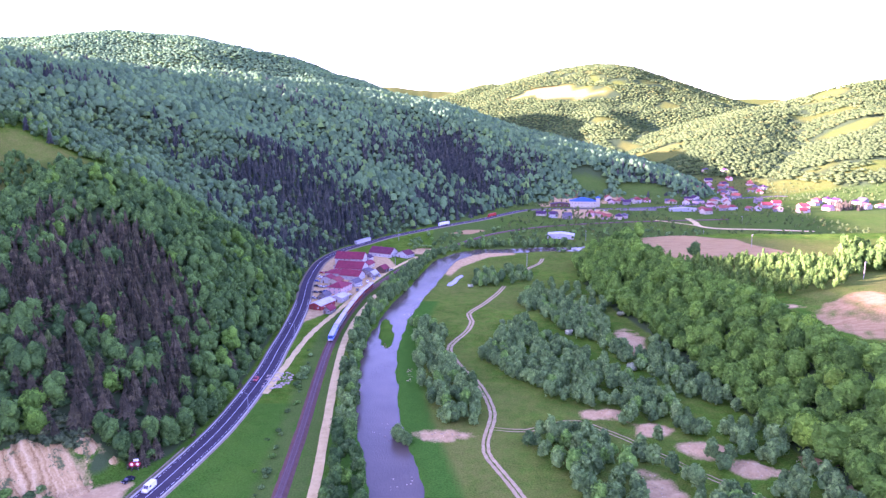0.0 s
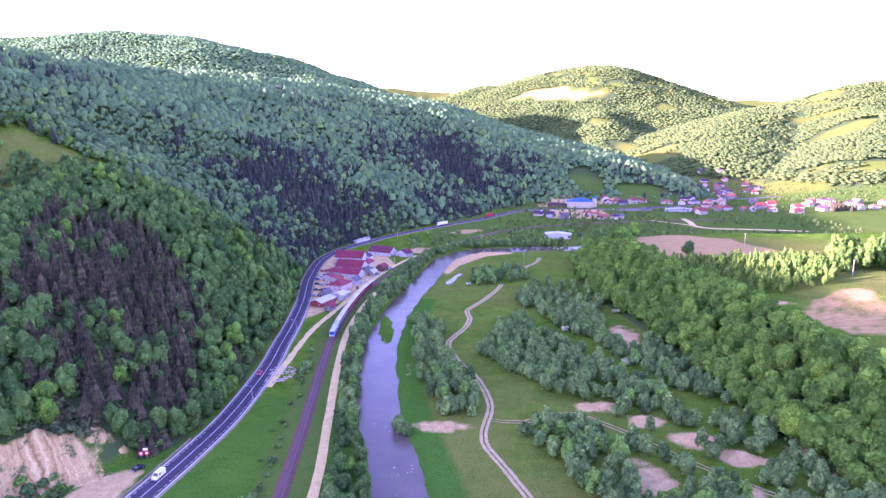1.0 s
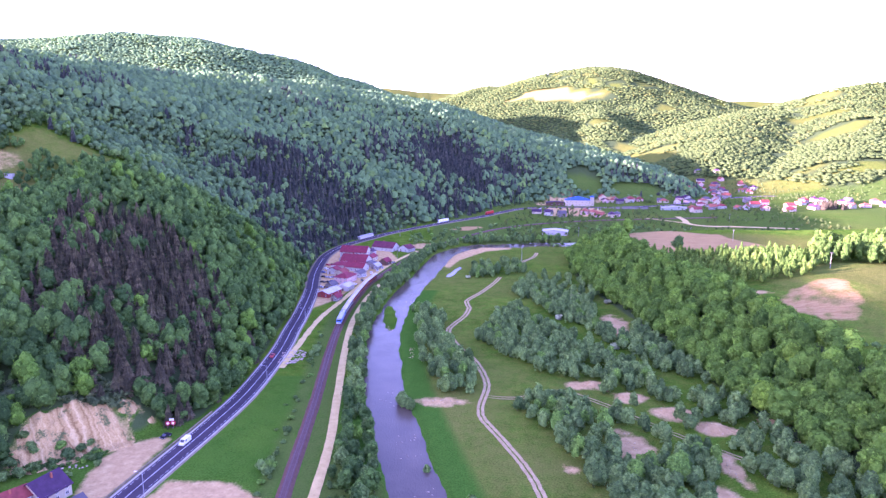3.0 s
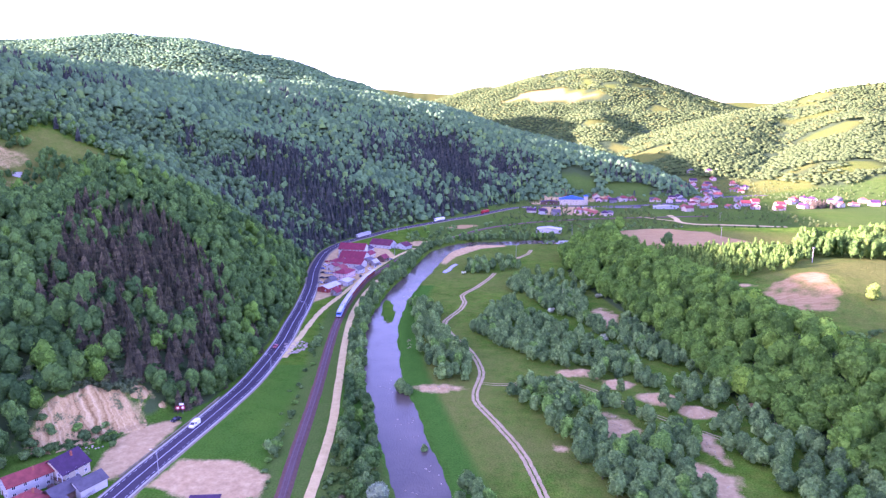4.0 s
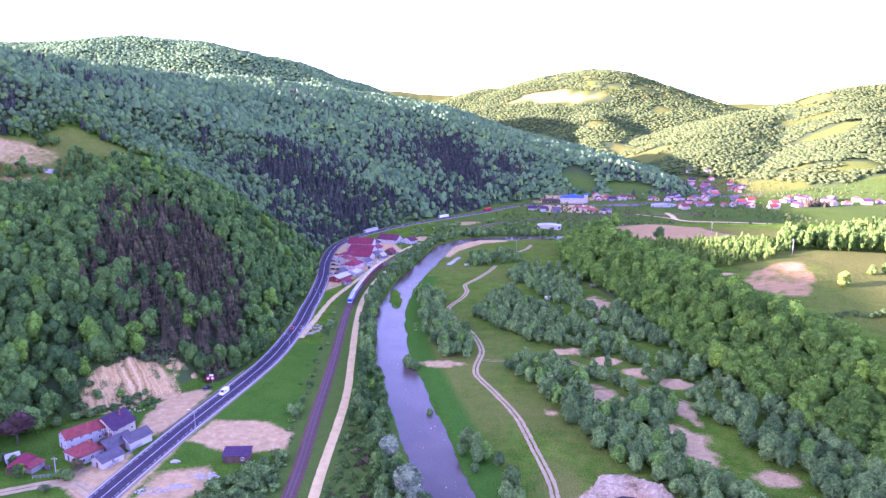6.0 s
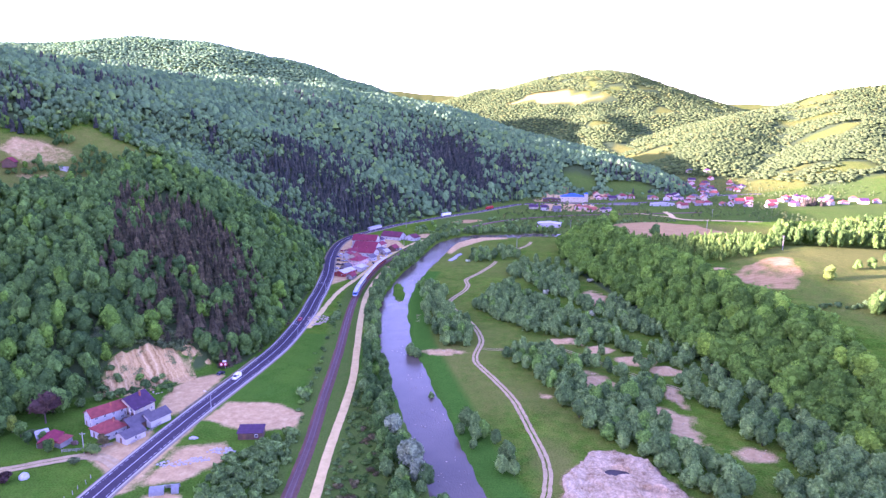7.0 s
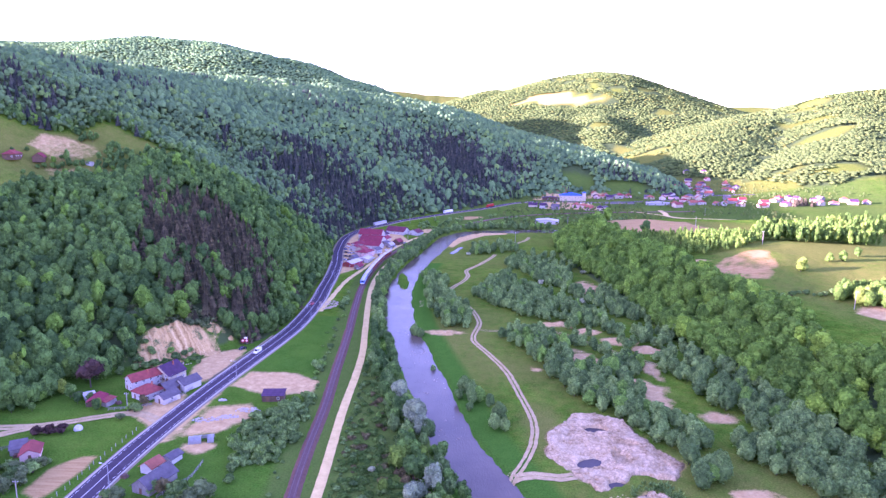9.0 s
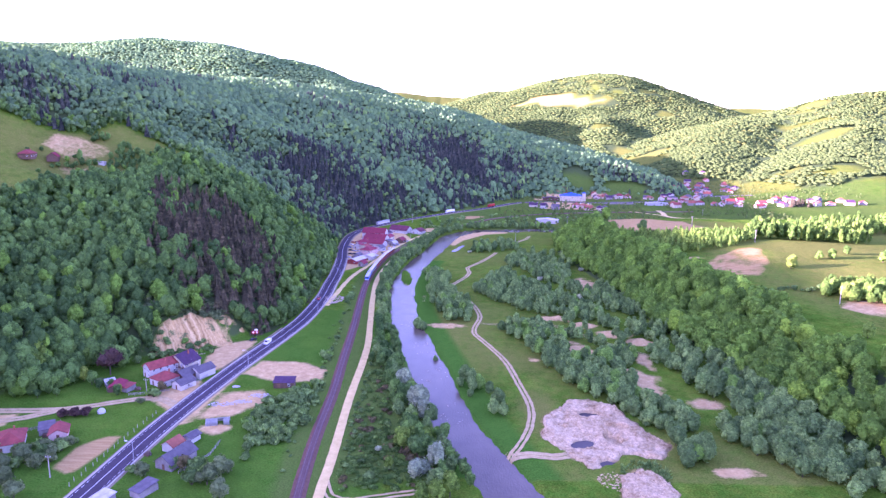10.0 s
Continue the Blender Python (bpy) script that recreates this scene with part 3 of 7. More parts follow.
# ---- mesh helpers ----
def raw_mesh(name, verts, faces, mats=(), flat=True, index=None):
    """A mesh from arrays; faces all have the same number of corners, or a list of such arrays."""
    me = bpy.data.meshes.new(name)
    groups = faces if isinstance(faces, list) else [faces]
    verts = np.asarray(verts, np.float32)
    me.vertices.add(len(verts))
    me.vertices.foreach_set("co", verts.ravel())
    loops = np.concatenate([np.asarray(f, np.int32).ravel() for f in groups])
    sizes = np.concatenate([np.full(len(f), np.shape(f)[1], np.int32) for f in groups])
    me.loops.add(len(loops))
    me.loops.foreach_set("vertex_index", loops)
    me.polygons.add(len(sizes))
    me.polygons.foreach_set("loop_start", np.concatenate([[0], np.cumsum(sizes)[:-1]]).astype(np.int32))
    me.polygons.foreach_set("use_smooth", np.full(len(sizes), not flat))
    if index is not None:
        me.polygons.foreach_set("material_index", np.asarray(index, np.int32))
    for m in mats:
        me.materials.append(m)
    me.update(calc_edges=True)
    me.validate()
    return me


def part(name, bm, mat, parent, label=""):
    """One bmesh as one mesh object under a thing or a part."""
    me = bpy.data.meshes.new(name)
    bm.normal_update()
    bm.to_mesh(me)
    bm.free()
    me.materials.append(mat)
    ob = new(name, me)
    ob.parent = parent
    if label:
        ob["label"] = label
    return ob


def thing(name, m, label, category, group="", kind=""):
    ob = new(name)
    ob.empty_display_size = 0.5
    ob.matrix_world = m
    return tagged(ob, label, category, group, kind)


def box(bm, x0, x1, y0, y1, z0, z1, bevel=0.0):
    v = [bm.verts.new(p) for p in ((x0, y0, z0), (x1, y0, z0), (x1, y1, z0), (x0, y1, z0), (x0, y0, z1), (x1, y0, z1), (x1, y1, z1), (x0, y1, z1))]
    f = [bm.faces.new([v[i] for i in q]) for q in ((3, 2, 1, 0), (4, 5, 6, 7), (0, 1, 5, 4), (1, 2, 6, 5), (2, 3, 7, 6), (3, 0, 4, 7))]
    if bevel:
        bmesh.ops.bevel(bm, geom=list({e for q in f for e in q.edges}), offset=bevel, segments=1, affect='EDGES')
    return v


def boxed(*args, bevel=0.0):
    bm = bmesh.new()
    box(bm, *args, bevel=bevel)
    return bm


def tube(bm, a, b, r0, r1, sides=8):
    a, b = Vector(a), Vector(b)
    q = (b - a).to_track_quat('Z', 'Y')
    rings = []
    for c, r in ((a, r0), (b, r1)):
        rings.append([bm.verts.new(c + q @ Vector((r * math.cos(k * math.tau / sides), r * math.sin(k * math.tau / sides), 0))) for k in range(sides)])
    for k in range(sides):
        bm.faces.new((rings[0][k], rings[0][(k + 1) % sides], rings[1][(k + 1) % sides], rings[1][k]))
    bm.faces.new(rings[0][::-1])
    bm.faces.new(rings[1])


def tubed(a, b, r0, r1, sides=8):
    bm = bmesh.new()
    tube(bm, a, b, r0, r1, sides)
    return bm


def profile(pts, x0, x1, bevel=0.0):
    """A side view (y, z) pulled across from x0 to x1."""
    bm = bmesh.new()
    a, b = [bm.verts.new((x0, *p)) for p in pts], [bm.verts.new((x1, *p)) for p in pts]
    n = len(pts)
    for k in range(n):
        bm.faces.new((a[k], a[(k + 1) % n], b[(k + 1) % n], b[k]))
    bm.faces.new(a[::-1])
    bm.faces.new(b)
    if bevel:
        bmesh.ops.bevel(bm, geom=bm.edges[:], offset=bevel, segments=2, affect='EDGES')
    bmesh.ops.recalc_face_normals(bm, faces=bm.faces[:])
    return bm


def ribbon(name, line, offsets, heights, mat, label, category, lift=0.1, wobble=0.0, parent=None, y_range=None, follow=True, dash=None, skirt=0.0):
    """A strip along a line: columns at the given offsets (left is positive) and heights above the ground."""
    line = np.asarray(line)
    if y_range is not None:
        line = line[(line[:, 1] >= y_range[0]) & (line[:, 1] <= y_range[1])]
    t = np.gradient(line, axis=0)
    t /= np.linalg.norm(t, axis=1)[:, None]
    nrm = np.stack([-t[:, 1], t[:, 0]], 1)
    rng = np.random.RandomState(len(line))
    V = []
    for o, hz in zip(offsets, heights):
        off = o + (rng.uniform(-1, 1, len(line)) * wobble if wobble else 0)
        P = line + nrm * (off[:, None] if wobble else o)
        base = ground_height(P[:, 0], P[:, 1]) if follow else ground_height(line[:, 0], line[:, 1])
        V.append(np.column_stack([P, base + hz + lift]))
    V = np.stack(V, 1)
    n, c = V.shape[:2]
    idx = np.arange(n * c).reshape(n, c)
    F = np.stack([idx[:-1, 1:], idx[:-1, :-1], idx[1:, :-1], idx[1:, 1:]], -1)
    if dash:
        keep = (np.arange(n - 1) % dash[1]) < dash[0]
        F = F[keep]
    F = F.reshape(-1, 4)
    ob = new(name, raw_mesh(name, V.reshape(-1, 3), F, [mat], flat=False))
    if parent is not None:
        ob.parent = parent
        if label:
            ob["label"] = label
        return ob
    return tagged(ob, label, category, "", "structure")


def resample(line, step):
    line = np.asarray(line)
    s = np.concatenate([[0], np.cumsum(np.linalg.norm(np.diff(line, axis=0), axis=1))])
    k = np.arange(0, s[-1], step)
    return np.column_stack([np.interp(k, s, line[:, 0]), np.interp(k, s, line[:, 1])])


def along(line, y):
    """The point of a line at that y, and its heading."""
    i = int(np.argmin(np.abs(line[:, 1] - y)))
    j = min(max(i, 1), len(line) - 2)
    d = line[j + 1] - line[j - 1]
    return line[i], math.degrees(math.atan2(d[1], d[0]))


# ---- ground ----
def steps(a, b, fine, reach_lo, reach_hi, grow=1.16, mid=None):
    v = list(np.arange(a, b + 0.1, fine))
    s = fine
    while v[-1] < reach_hi:
        s = min(s * grow, 70)
        v.append(v[-1] + s)
    s = fine
    while v[0] > reach_lo:
        s = min(s * grow, 70)
        v.insert(0, v[0] - s)
    return np.array(v)


gx = steps(-175, 175, 2.5, -175, 3600)
gx = np.concatenate([steps(-440, -180, 6.5, -3600, -181), gx])
gx = np.sort(gx[np.concatenate([[True], np.diff(gx) > 0.5])])
gy = steps(25, 470, 2.5, -1500, 4800, 1.05)
GX, GY = np.meshgrid(gx, gy)
GX, GY = GX.ravel(), GY.ravel()
GZ = ground_height(GX, GY)
idx = np.arange(len(GX)).reshape(len(gy), len(gx))
quads = np.stack([idx[:-1, :-1], idx[:-1, 1:], idx[1:, 1:], idx[1:, :-1]], -1).reshape(-1, 4)
ground = new("ground", raw_mesh("ground", np.column_stack([GX, GY, GZ]), quads, [GROUND], flat=False))
tagged(ground, "grassy valley floor with bare earth, ploughed field and wooded hills", "ground", kind="structure")


FAR_FIELD = [(190, 2570), (300, 2650), (450, 2660), (575, 2556), (630, 2453), (440, 2420)]


def forest_mask(x, y):
    """Where woods stand, 0 to 1."""
    d, e = hill_side(x, y), terrace_side(x, y)
    near = smooth(d, np.where(y > 205, -3.0, 2.0), np.where(y > 205, 2.0, 8.0)) * (y < 1500)
    near = near * (1 - smooth(meadow_mask(x, y), 0.45, 0.6)) * (1 - smooth(bank_mask(x, y), 0.43, 0.5))
    clear = np.maximum(blob(x, y, 205, 968, 30, 24), blob(x, y, 285, 960, 45, 12))
    near = near * (1 - smooth(clear, 0.5, 0.6))
    rim = np.where(y < 175, 24, 32)
    scarp = smooth(e, -6, 2) * (1 - smooth(e, rim, rim + 12)) * (y > 30) * (y < 585) * ((x < 150) | (y < 540)) * (x < 300)
    z = ground_height(x, y, False)
    patch = smooth(fbm(x, y, 170, 51) + 0.35 * fbm(x, y, 60, 52), -0.22, 0.0)
    right = smooth(fbm(x, y, 120, 53) + 0.3 * fbm(x, y, 45, 54), -0.30, -0.14)
    knoll = to_line(x, y, [(480, 1160), (545, 1290), (640, 1500), (760, 1720)])[0] + 35 * fbm(x, y, 60, 55)
    right = np.maximum(right, 1 - smooth(knoll, 95, 115))
    far = np.where(x < 350, patch, np.where(y > 2300, patch, right)) * smooth(z, 14, 26) * (d < 0) * (y > 960)
    far = np.where((y > 1500) & (x < 420), np.maximum(smooth(z, 20, 50) * (1 - 0.0 * patch), far), far)
    open_e = np.maximum(blob(x, y, 850, 1430, 110, 60, 30), blob(x, y, 720, 985, 110, 34, 10))
    far = far * np.where(x > 600, 1 - smooth(open_e + 0.2 * fbm(x, y, 60, 56), 0.5, 0.62), 1)
    far = np.where((y > 2250) & (x > 100), np.maximum(far, smooth(fbm(x, y, 130, 57), -0.35, -0.2)), far)
    far = far * (1 - smooth(0.7 * inside(x, y, FAR_FIELD), 0.45, 0.6))
    return np.clip(np.maximum(np.maximum(near, scarp), far * (y < 3450)), 0, 1)


soil = np.zeros(len(GX))
for bx, by, brx, bry in BARE:
    m = blob(GX, GY, bx, by, brx, bry)
    soil = np.maximum(soil, m + 0.34 * fbm(GX, GY, 5, 70) * (m > 0.02))
soil = np.maximum(soil, gravel_mask(GX, GY))
soil = np.maximum(soil, 0.9 * smooth(bank_mask(GX, GY), 0.35, 0.6))
for yard in YARDS:
    soil = np.maximum(soil, inside(GX, GY, yard))
soil = np.maximum(soil, inside(GX, GY, [(-101.5, 100), (-98.5, 128), (-81.5, 132), (-75.5, 121), (-85.5, 104)]) * (0.75 + 0.25 * fbm(GX, GY, 9, 61)))
soil = np.maximum(soil, inside(GX, GY, [(207, 205), (219, 220), (240, 219), (268, 212), (262, 196), (221, 184)]) * (0.72 + 0.3 * fbm(GX, GY, 12, 68)))
slip = inside(GX, GY, SLIP)
soil = np.maximum(soil, inside(GX, GY, [(150, 322), (174, 322), (178, 314), (152, 314)]) * 0.75)
soil = np.maximum(soil, np.maximum(blob(GX, GY, 185, 915, 45, 14), blob(GX, GY, 232, 940, 16, 12)) * 0.95)
soil = np.maximum(soil, inside(GX, GY, [(108, 872), (130, 902), (164, 938), (190, 944), (178, 905), (150, 876)]) * 0.9)
soil = np.maximum(soil, inside(GX, GY, [(120, 775), (130, 850), (200, 860), (205, 770)]) * 0.85)
for strip in ([(-352, 434), (-317, 438), (-300, 438), (-300, 420), (-322, 404), (-352, 410)], [(-336, 401), (-298, 407), (-279, 402), (-288, 383), (-326, 388)]):
    soil = np.maximum(soil, inside(GX, GY, strip) * (0.50 + 0.2 * fbm(GX, GY, 25, 66)))
wood_m = forest_mask(GX, GY) * smooth(to_line(GX, GY, MEADOW + MEADOW[:1])[0], 9, 17)
plough = inside(GX, GY, PINK_FIELD)
plough = np.maximum(plough, np.maximum(0.55 * inside(GX, GY, FAR_FIELD), inside(GX, GY, [(-134, 62), (-126, 58), (-122, 77), (-123, 86), (-129, 84), (-134, 77)])))
plough = np.maximum(plough, inside(GX, GY, [(-8, 672), (18, 700), (48, 706), (22, 676)]))
plough = np.maximum(plough, slip * 0.60 + 0.22 * fbm(GX, GY, 5, 62) * smooth(slip, 0.0, 0.7))
land = np.column_stack([soil, wood_m, plough, np.ones(len(GX))]).astype(np.float32)
e_side = terrace_side(GX, GY)
dry = np.clip(0.42 + 0.5 * fbm(GX, GY, 60, 63), 0, 1) * (GX > -20) * (GY > 60) * (e_side < 5)
dry = np.maximum(dry, (0.62 + 0.35 * fbm(GX, GY, 50, 67)) * smooth(e_side, 40, 80))
dry = np.maximum(dry, 0.55 * inside(GX, GY, [(-420, 330), (-330, 420), (-300, 400), (-290, 350), (-330, 320)]))
dry = np.maximum(dry, np.where(GY > 1000, 0.72 + 0.4 * fbm(GX, GY, 140, 69), 0))
dry = np.maximum(dry, 0.95 * inside(GX, GY, [(-352, 434), (-300, 440), (-279, 402), (-288, 383), (-352, 388)]))
dry = np.maximum(dry, 1.1 * blob(GX, GY, 37, 116, 7, 20))
dry = np.maximum(dry, 1.0 * inside(GX, GY, [(212, 312), (218, 342), (256, 356), (300, 345), (270, 325), (232, 308)]))
dry = np.maximum(dry, (0.66 + 0.35 * fbm(GX, GY, 40, 44)) * meadow_mask(GX, GY))
lush = np.clip(0.55 + 0.3 * fbm(GX, GY, 60, 64), 0, 1) * ((GX < -20) & (GY < 260) | (np.abs(GX + 37) < 12) & (GY > 300) & (GY < 400))
lush = np.maximum(lush, 0.8 * (1 - smooth(np.abs(to_line(GX, GY, RIVER[::3])[0] - 14), 4, 11)) * (GX > -40) * (GY > 60) * (GY < 420))
rail_d = to_line(GX, GY, RAILWAY[::3])[0]
weeds = 0.85 * (1 - smooth(rail_d, 5, 14)) * (rail_d > 2)
weeds = np.maximum(weeds, 0.8 * inside(GX, GY, [(-40, 54), (-46, 190), (-20, 165), (2, 95), (-5, 60)]))
weeds = np.maximum(weeds, np.where((GY > 600) & (GY < 1000) & (GX > -20), np.clip(0.7 + 0.5 * fbm(GX, GY, 60, 65), 0, 1), 0))
land2 = np.column_stack([dry, lush, weeds, np.ones(len(GX))]).astype(np.float32)
for nm, data in (("land", land), ("land2", land2)):
    a = ground.data.attributes.new(nm, 'FLOAT_COLOR', 'POINT')
    a.data.foreach_set("color", data.ravel())

# ---- water ----
river = ribbon("river", resample(RIVER, 4), [14, 5, 0, -5, -14], [0] * 5, WATER, "slow brownish river with rippled surface between wooded banks", "river", lift=0.0, follow=False)
zs = np.array([v.co for v in river.data.vertices])
zs[:, 2] = -0.95
river.data.vertices.foreach_set("co", zs.astype(np.float32).ravel())
backwater = new("backwater", raw_mesh("backwater", [(-3, 458, 0.35), (0, 457, 0.35), (4, 466, 0.35), (6, 478, 0.35), (10, 488, 0.35), (8, 492, 0.35), (4, 484, 0.35), (1, 472, 0.35), (-2, 465, 0.35)], np.arange(9)[None], [STILL]))
tagged(backwater, "still pale backwater pool on the river meadow", "water", kind="structure")


def relief(name, x0, x1, y0, y1, step, mask, height, mat, label, category, level=False):
    """A finely modelled patch of broken ground that rises out of the ground sheet where mask is above 0.5."""
    xs, ys = np.arange(x0, x1, step), np.arange(y0, y1, step)
    PX, PY = np.meshgrid(xs, ys)
    PX, PY = PX.ravel(), PY.ravel()
    m = mask(PX, PY)
    base = np.zeros(len(PX)) if level else ground_height(PX, PY)
    PZ = base + np.where(m > 0.42, height(PX, PY, m), 0) - 1.2 * (1 - smooth(m, 0.42, 0.52))
    ii = np.arange(len(PX)).reshape(len(ys), len(xs))
    Q = np.stack([ii[:-1, :-1], ii[:-1, 1:], ii[1:, 1:], ii[1:, :-1]], -1).reshape(-1, 4)
    Q = Q[(m[Q] > 0.38).any(1)]
    used = np.unique(Q)
    back = np.zeros(len(PX), int)
    back[used] = np.arange(len(used))
    ob = new(name, raw_mesh(name, np.column_stack([PX, PY, PZ])[used], back[Q], [mat], flat=False))
    return tagged(ob, label, category, kind="structure")


PITS = ((57, 113, 5.0, 2.6, -5), (50, 88, 5.0, 3.2, 25), (59, 71, 7.0, 4.2, -35), (62, 92, 3.0, 5.0, 20), (65, 101, 4.5, 2.2, -20))


def heap_height(x, y, m):
    h = smooth(m, 0.42, 0.62) * (0.35 + 1.0 * fbm(x, y, 17, 31) + 1.5 * np.abs(fbm(x, y, 10, 32)) + 0.5 * fbm(x, y, 4.0, 35) + 0.55 * fbm(x, y, 1.5, 36))
    for cx, cy, rx, ry, a in PITS:
        h = h - (h + 1.3) * smooth(blob(x, y, cx, cy, rx, ry, a) + 0.10 * fbm(x, y, 4, 36), 0.45, 0.62)
    return h


heap = relief("gravel_heap", 28, 94, 40, 136, 0.5, gravel_mask, heap_height, GRAVEL, "pale heaps and pits of dug river gravel beside the track", "gravel", True)
for cx, cy, rx, ry, a in PITS[:3]:
    t = np.arange(22) / 22 * math.tau
    r = 1.0 + 0.1 * np.sin(3 * t + cx)
    u, w = rx * r * np.cos(t), ry * r * np.sin(t)
    c, sn = math.cos(radians(a)), math.sin(radians(a))
    pool = new("pool", raw_mesh("pool", np.column_stack([cx + u * c - w * sn, cy + u * sn + w * c, np.full(22, -0.35)]), np.arange(22)[None], [POOL]))
    pool.location.z = -0.1
    tagged(pool, "dark silty pool in the gravel workings", "water", "pools in the gravel", "structure")


def bank_height(x, y, m):
    d = hill_side(x, y)
    s = x * 0.75 + y * 0.66
    rill = np.abs(fbm(s, d * 0.15, 4.2, 38)) * 4.2 + 1.1 * fbm(x, y, 2.2, 39)
    return smooth(m, 0.42, 0.56) * (0.35 + rill * smooth(d, 1, 6) * (1 - smooth(d, 18, 25)))


relief("earth_bank", -172, -104, 152, 214, 0.6, bank_mask, bank_height, CLAY, "bare tan earth bank quarried into the hillside", "bank")

# ---- roads and railway ----
road_line = resample(ROAD, 3.0)
road = ribbon("road", road_line, [4.1, 0, -4.1], [0.0, 0.06, 0.0], ASPHALT, "two-lane asphalt road with white lines along the hill foot", "road", lift=0.32, follow=False)
ribbon("shoulder", road_line, [-4.1, -4.9, -6.2], [0.0, -0.02, -0.5], SHOULDER, "pale gravel shoulder", "", lift=0.30, wobble=0.0, parent=road, follow=False)
ribbon("shoulder", road_line, [6.4, 5.0, 4.1], [-0.5, -0.02, 0.0], SHOULDER, "pale gravel shoulder", "", lift=0.30, parent=road, follow=False)
ribbon("centre_line", road_line, [0.09, -0.09], [0.06, 0.06], PAINT, "solid white centre line", "", lift=0.345, parent=road, follow=False)
fine_road = resample(ROAD, 1.0)
for o in (3.45, -3.45):
    ribbon("edge_line", fine_road, [o + 0.06, o - 0.06], [0.012, 0.012], PAINT, "dashed white edge line", "", lift=0.342, parent=road, follow=False, dash=(2, 3), y_range=(-20, 420))
for o in (4.6, -4.6):
    ribbon("gutter", road_line, [o + 0.25, o + 0.2, o - 0.2, o - 0.25], [-0.1, 0.1, 0.1, -0.1], CONCRETE, "pale concrete edge strip", "", lift=0.33, parent=road, follow=False, y_range=(-40, 420))
earth_road = ribbon("earth_road", resample(EARTH, 3), [1.75, 0.9, 0, -0.9, -1.75], [0, 0.06, 0.03, 0.06, 0], EARTH_ROAD, "pale beaten-earth service road beside the railway", "road", lift=0.16, wobble=0.09)
ribbon("haul_road", resample(STRIP, 3), [1.7, 0.8, -0.8, -1.7], [0, 0.05, 0.05, 0], EARTH_ROAD, "earth haul road behind the roadside buildings", "road", lift=0.15, wobble=0.35)
for nm, ln, lab in (("branch_track", BRANCH, "narrow two-rut track to the river"), ("field_track", TRACK, "winding two-rut earth track over the meadow"), ("field_track", TRACK_FAR, "short two-rut earth track by the wood"),
                    ("side_track", SIDE, "faint two-rut track through the thicket"), ("spur_track", SPUR, "short earth track to the gravel heap"), ("drive", DRIVE, "earth drive to the farmyard"), ("drive", DRIVE_LOW, "earth drive to the lower farmhouse")):
    ln = resample(ln, 2.0)
    wide = 1.35 if nm in ("drive", "spur_track") else (0.35 if nm == "side_track" else 0.62)
    near = 1.05 if nm == "field_track" else 0.6
    tr = ribbon(nm, ln, [0.95 + wide, 0.95 - wide * near], [0, 0], RUT, lab, "track", lift=0.16, wobble=0.16)
    ribbon("rut", ln, [-0.95 + wide * near, -0.95 - wide], [0, 0], RUT, "", "", lift=0.16, wobble=0.16, parent=tr)
ribbon("village_lane", resample(VILLAGE_LANE, 6), [3.5, -3.5], [0, 0], EARTH_ROAD, "pale earth lane towards the village", "road", lift=0.5)
ribbon("village_lane", resample(spline([(277, 722), (262, 740), (240, 762)]), 6), [2, -2], [0, 0], EARTH_ROAD, "pale earth lane across the meadows", "road", lift=0.5)

rail_line = resample(RAILWAY, 2.5)
railway = ribbon("railway", rail_line, [2.9, 1.8, 0, -1.8, -2.9], [-0.3, 0.35, 0.38, 0.35, -0.3], BALLAST, "single railway track on dark reddish ballast", "railway", lift=0.1, follow=False, wobble=0.12)
for o in (0.75, -0.75):
    ribbon("rail", rail_line, [o + 0.07, o + 0.05, o - 0.05, o - 0.07], [0.5, 0.68, 0.68, 0.5], RAIL, "", "", lift=0.1, parent=railway, follow=False)
sl = resample(RAILWAY[(RAILWAY[:, 1] > 10) & (RAILWAY[:, 1] < 420)], 0.65)
t = np.gradient(sl, axis=0)
t /= np.linalg.norm(t, axis=1)[:, None]
nr = np.stack([-t[:, 1], t[:, 0]], 1)
V = []
for a, b, z in ((1.3, -.13, .5), (1.3, .13, .5), (-1.3, .13, .5), (-1.3, -.13, .5), (1.3, -.13, .64), (1.3, .13, .64), (-1.3, .13, .64), (-1.3, -.13, .64)):
    P = sl + nr * a + t * b
    V.append(np.column_stack([P, np.full(len(P), z)]))
V = np.stack(V, 1).reshape(-1, 3)
q = np.array([(4, 5, 6, 7), (0, 1, 5, 4), (1, 2, 6, 5), (2, 3, 7, 6), (3, 0, 4, 7)])
F = (np.arange(len(sl))[:, None, None] * 8 + q[None]).reshape(-1, 4)
sleepers = new("sleepers", raw_mesh("sleepers", V, F, [SLEEPER]))
sleepers.parent = railway
tagged(sleepers, "weathered sleepers under the rails", kind="stuff")


# ---- woods ----
def ico(subdiv):
    bm = bmesh.new()
    bmesh.ops.create_icosphere(bm, subdivisions=subdiv, radius=1.0)
    bm.verts.index_update()
    v = np.array([p.co for p in bm.verts])
    f = np.array([[k.index for k in p.verts] for p in bm.faces])
    bm.free()
    return v, f


ICO1, ICO2 = ico(1), ico(2)


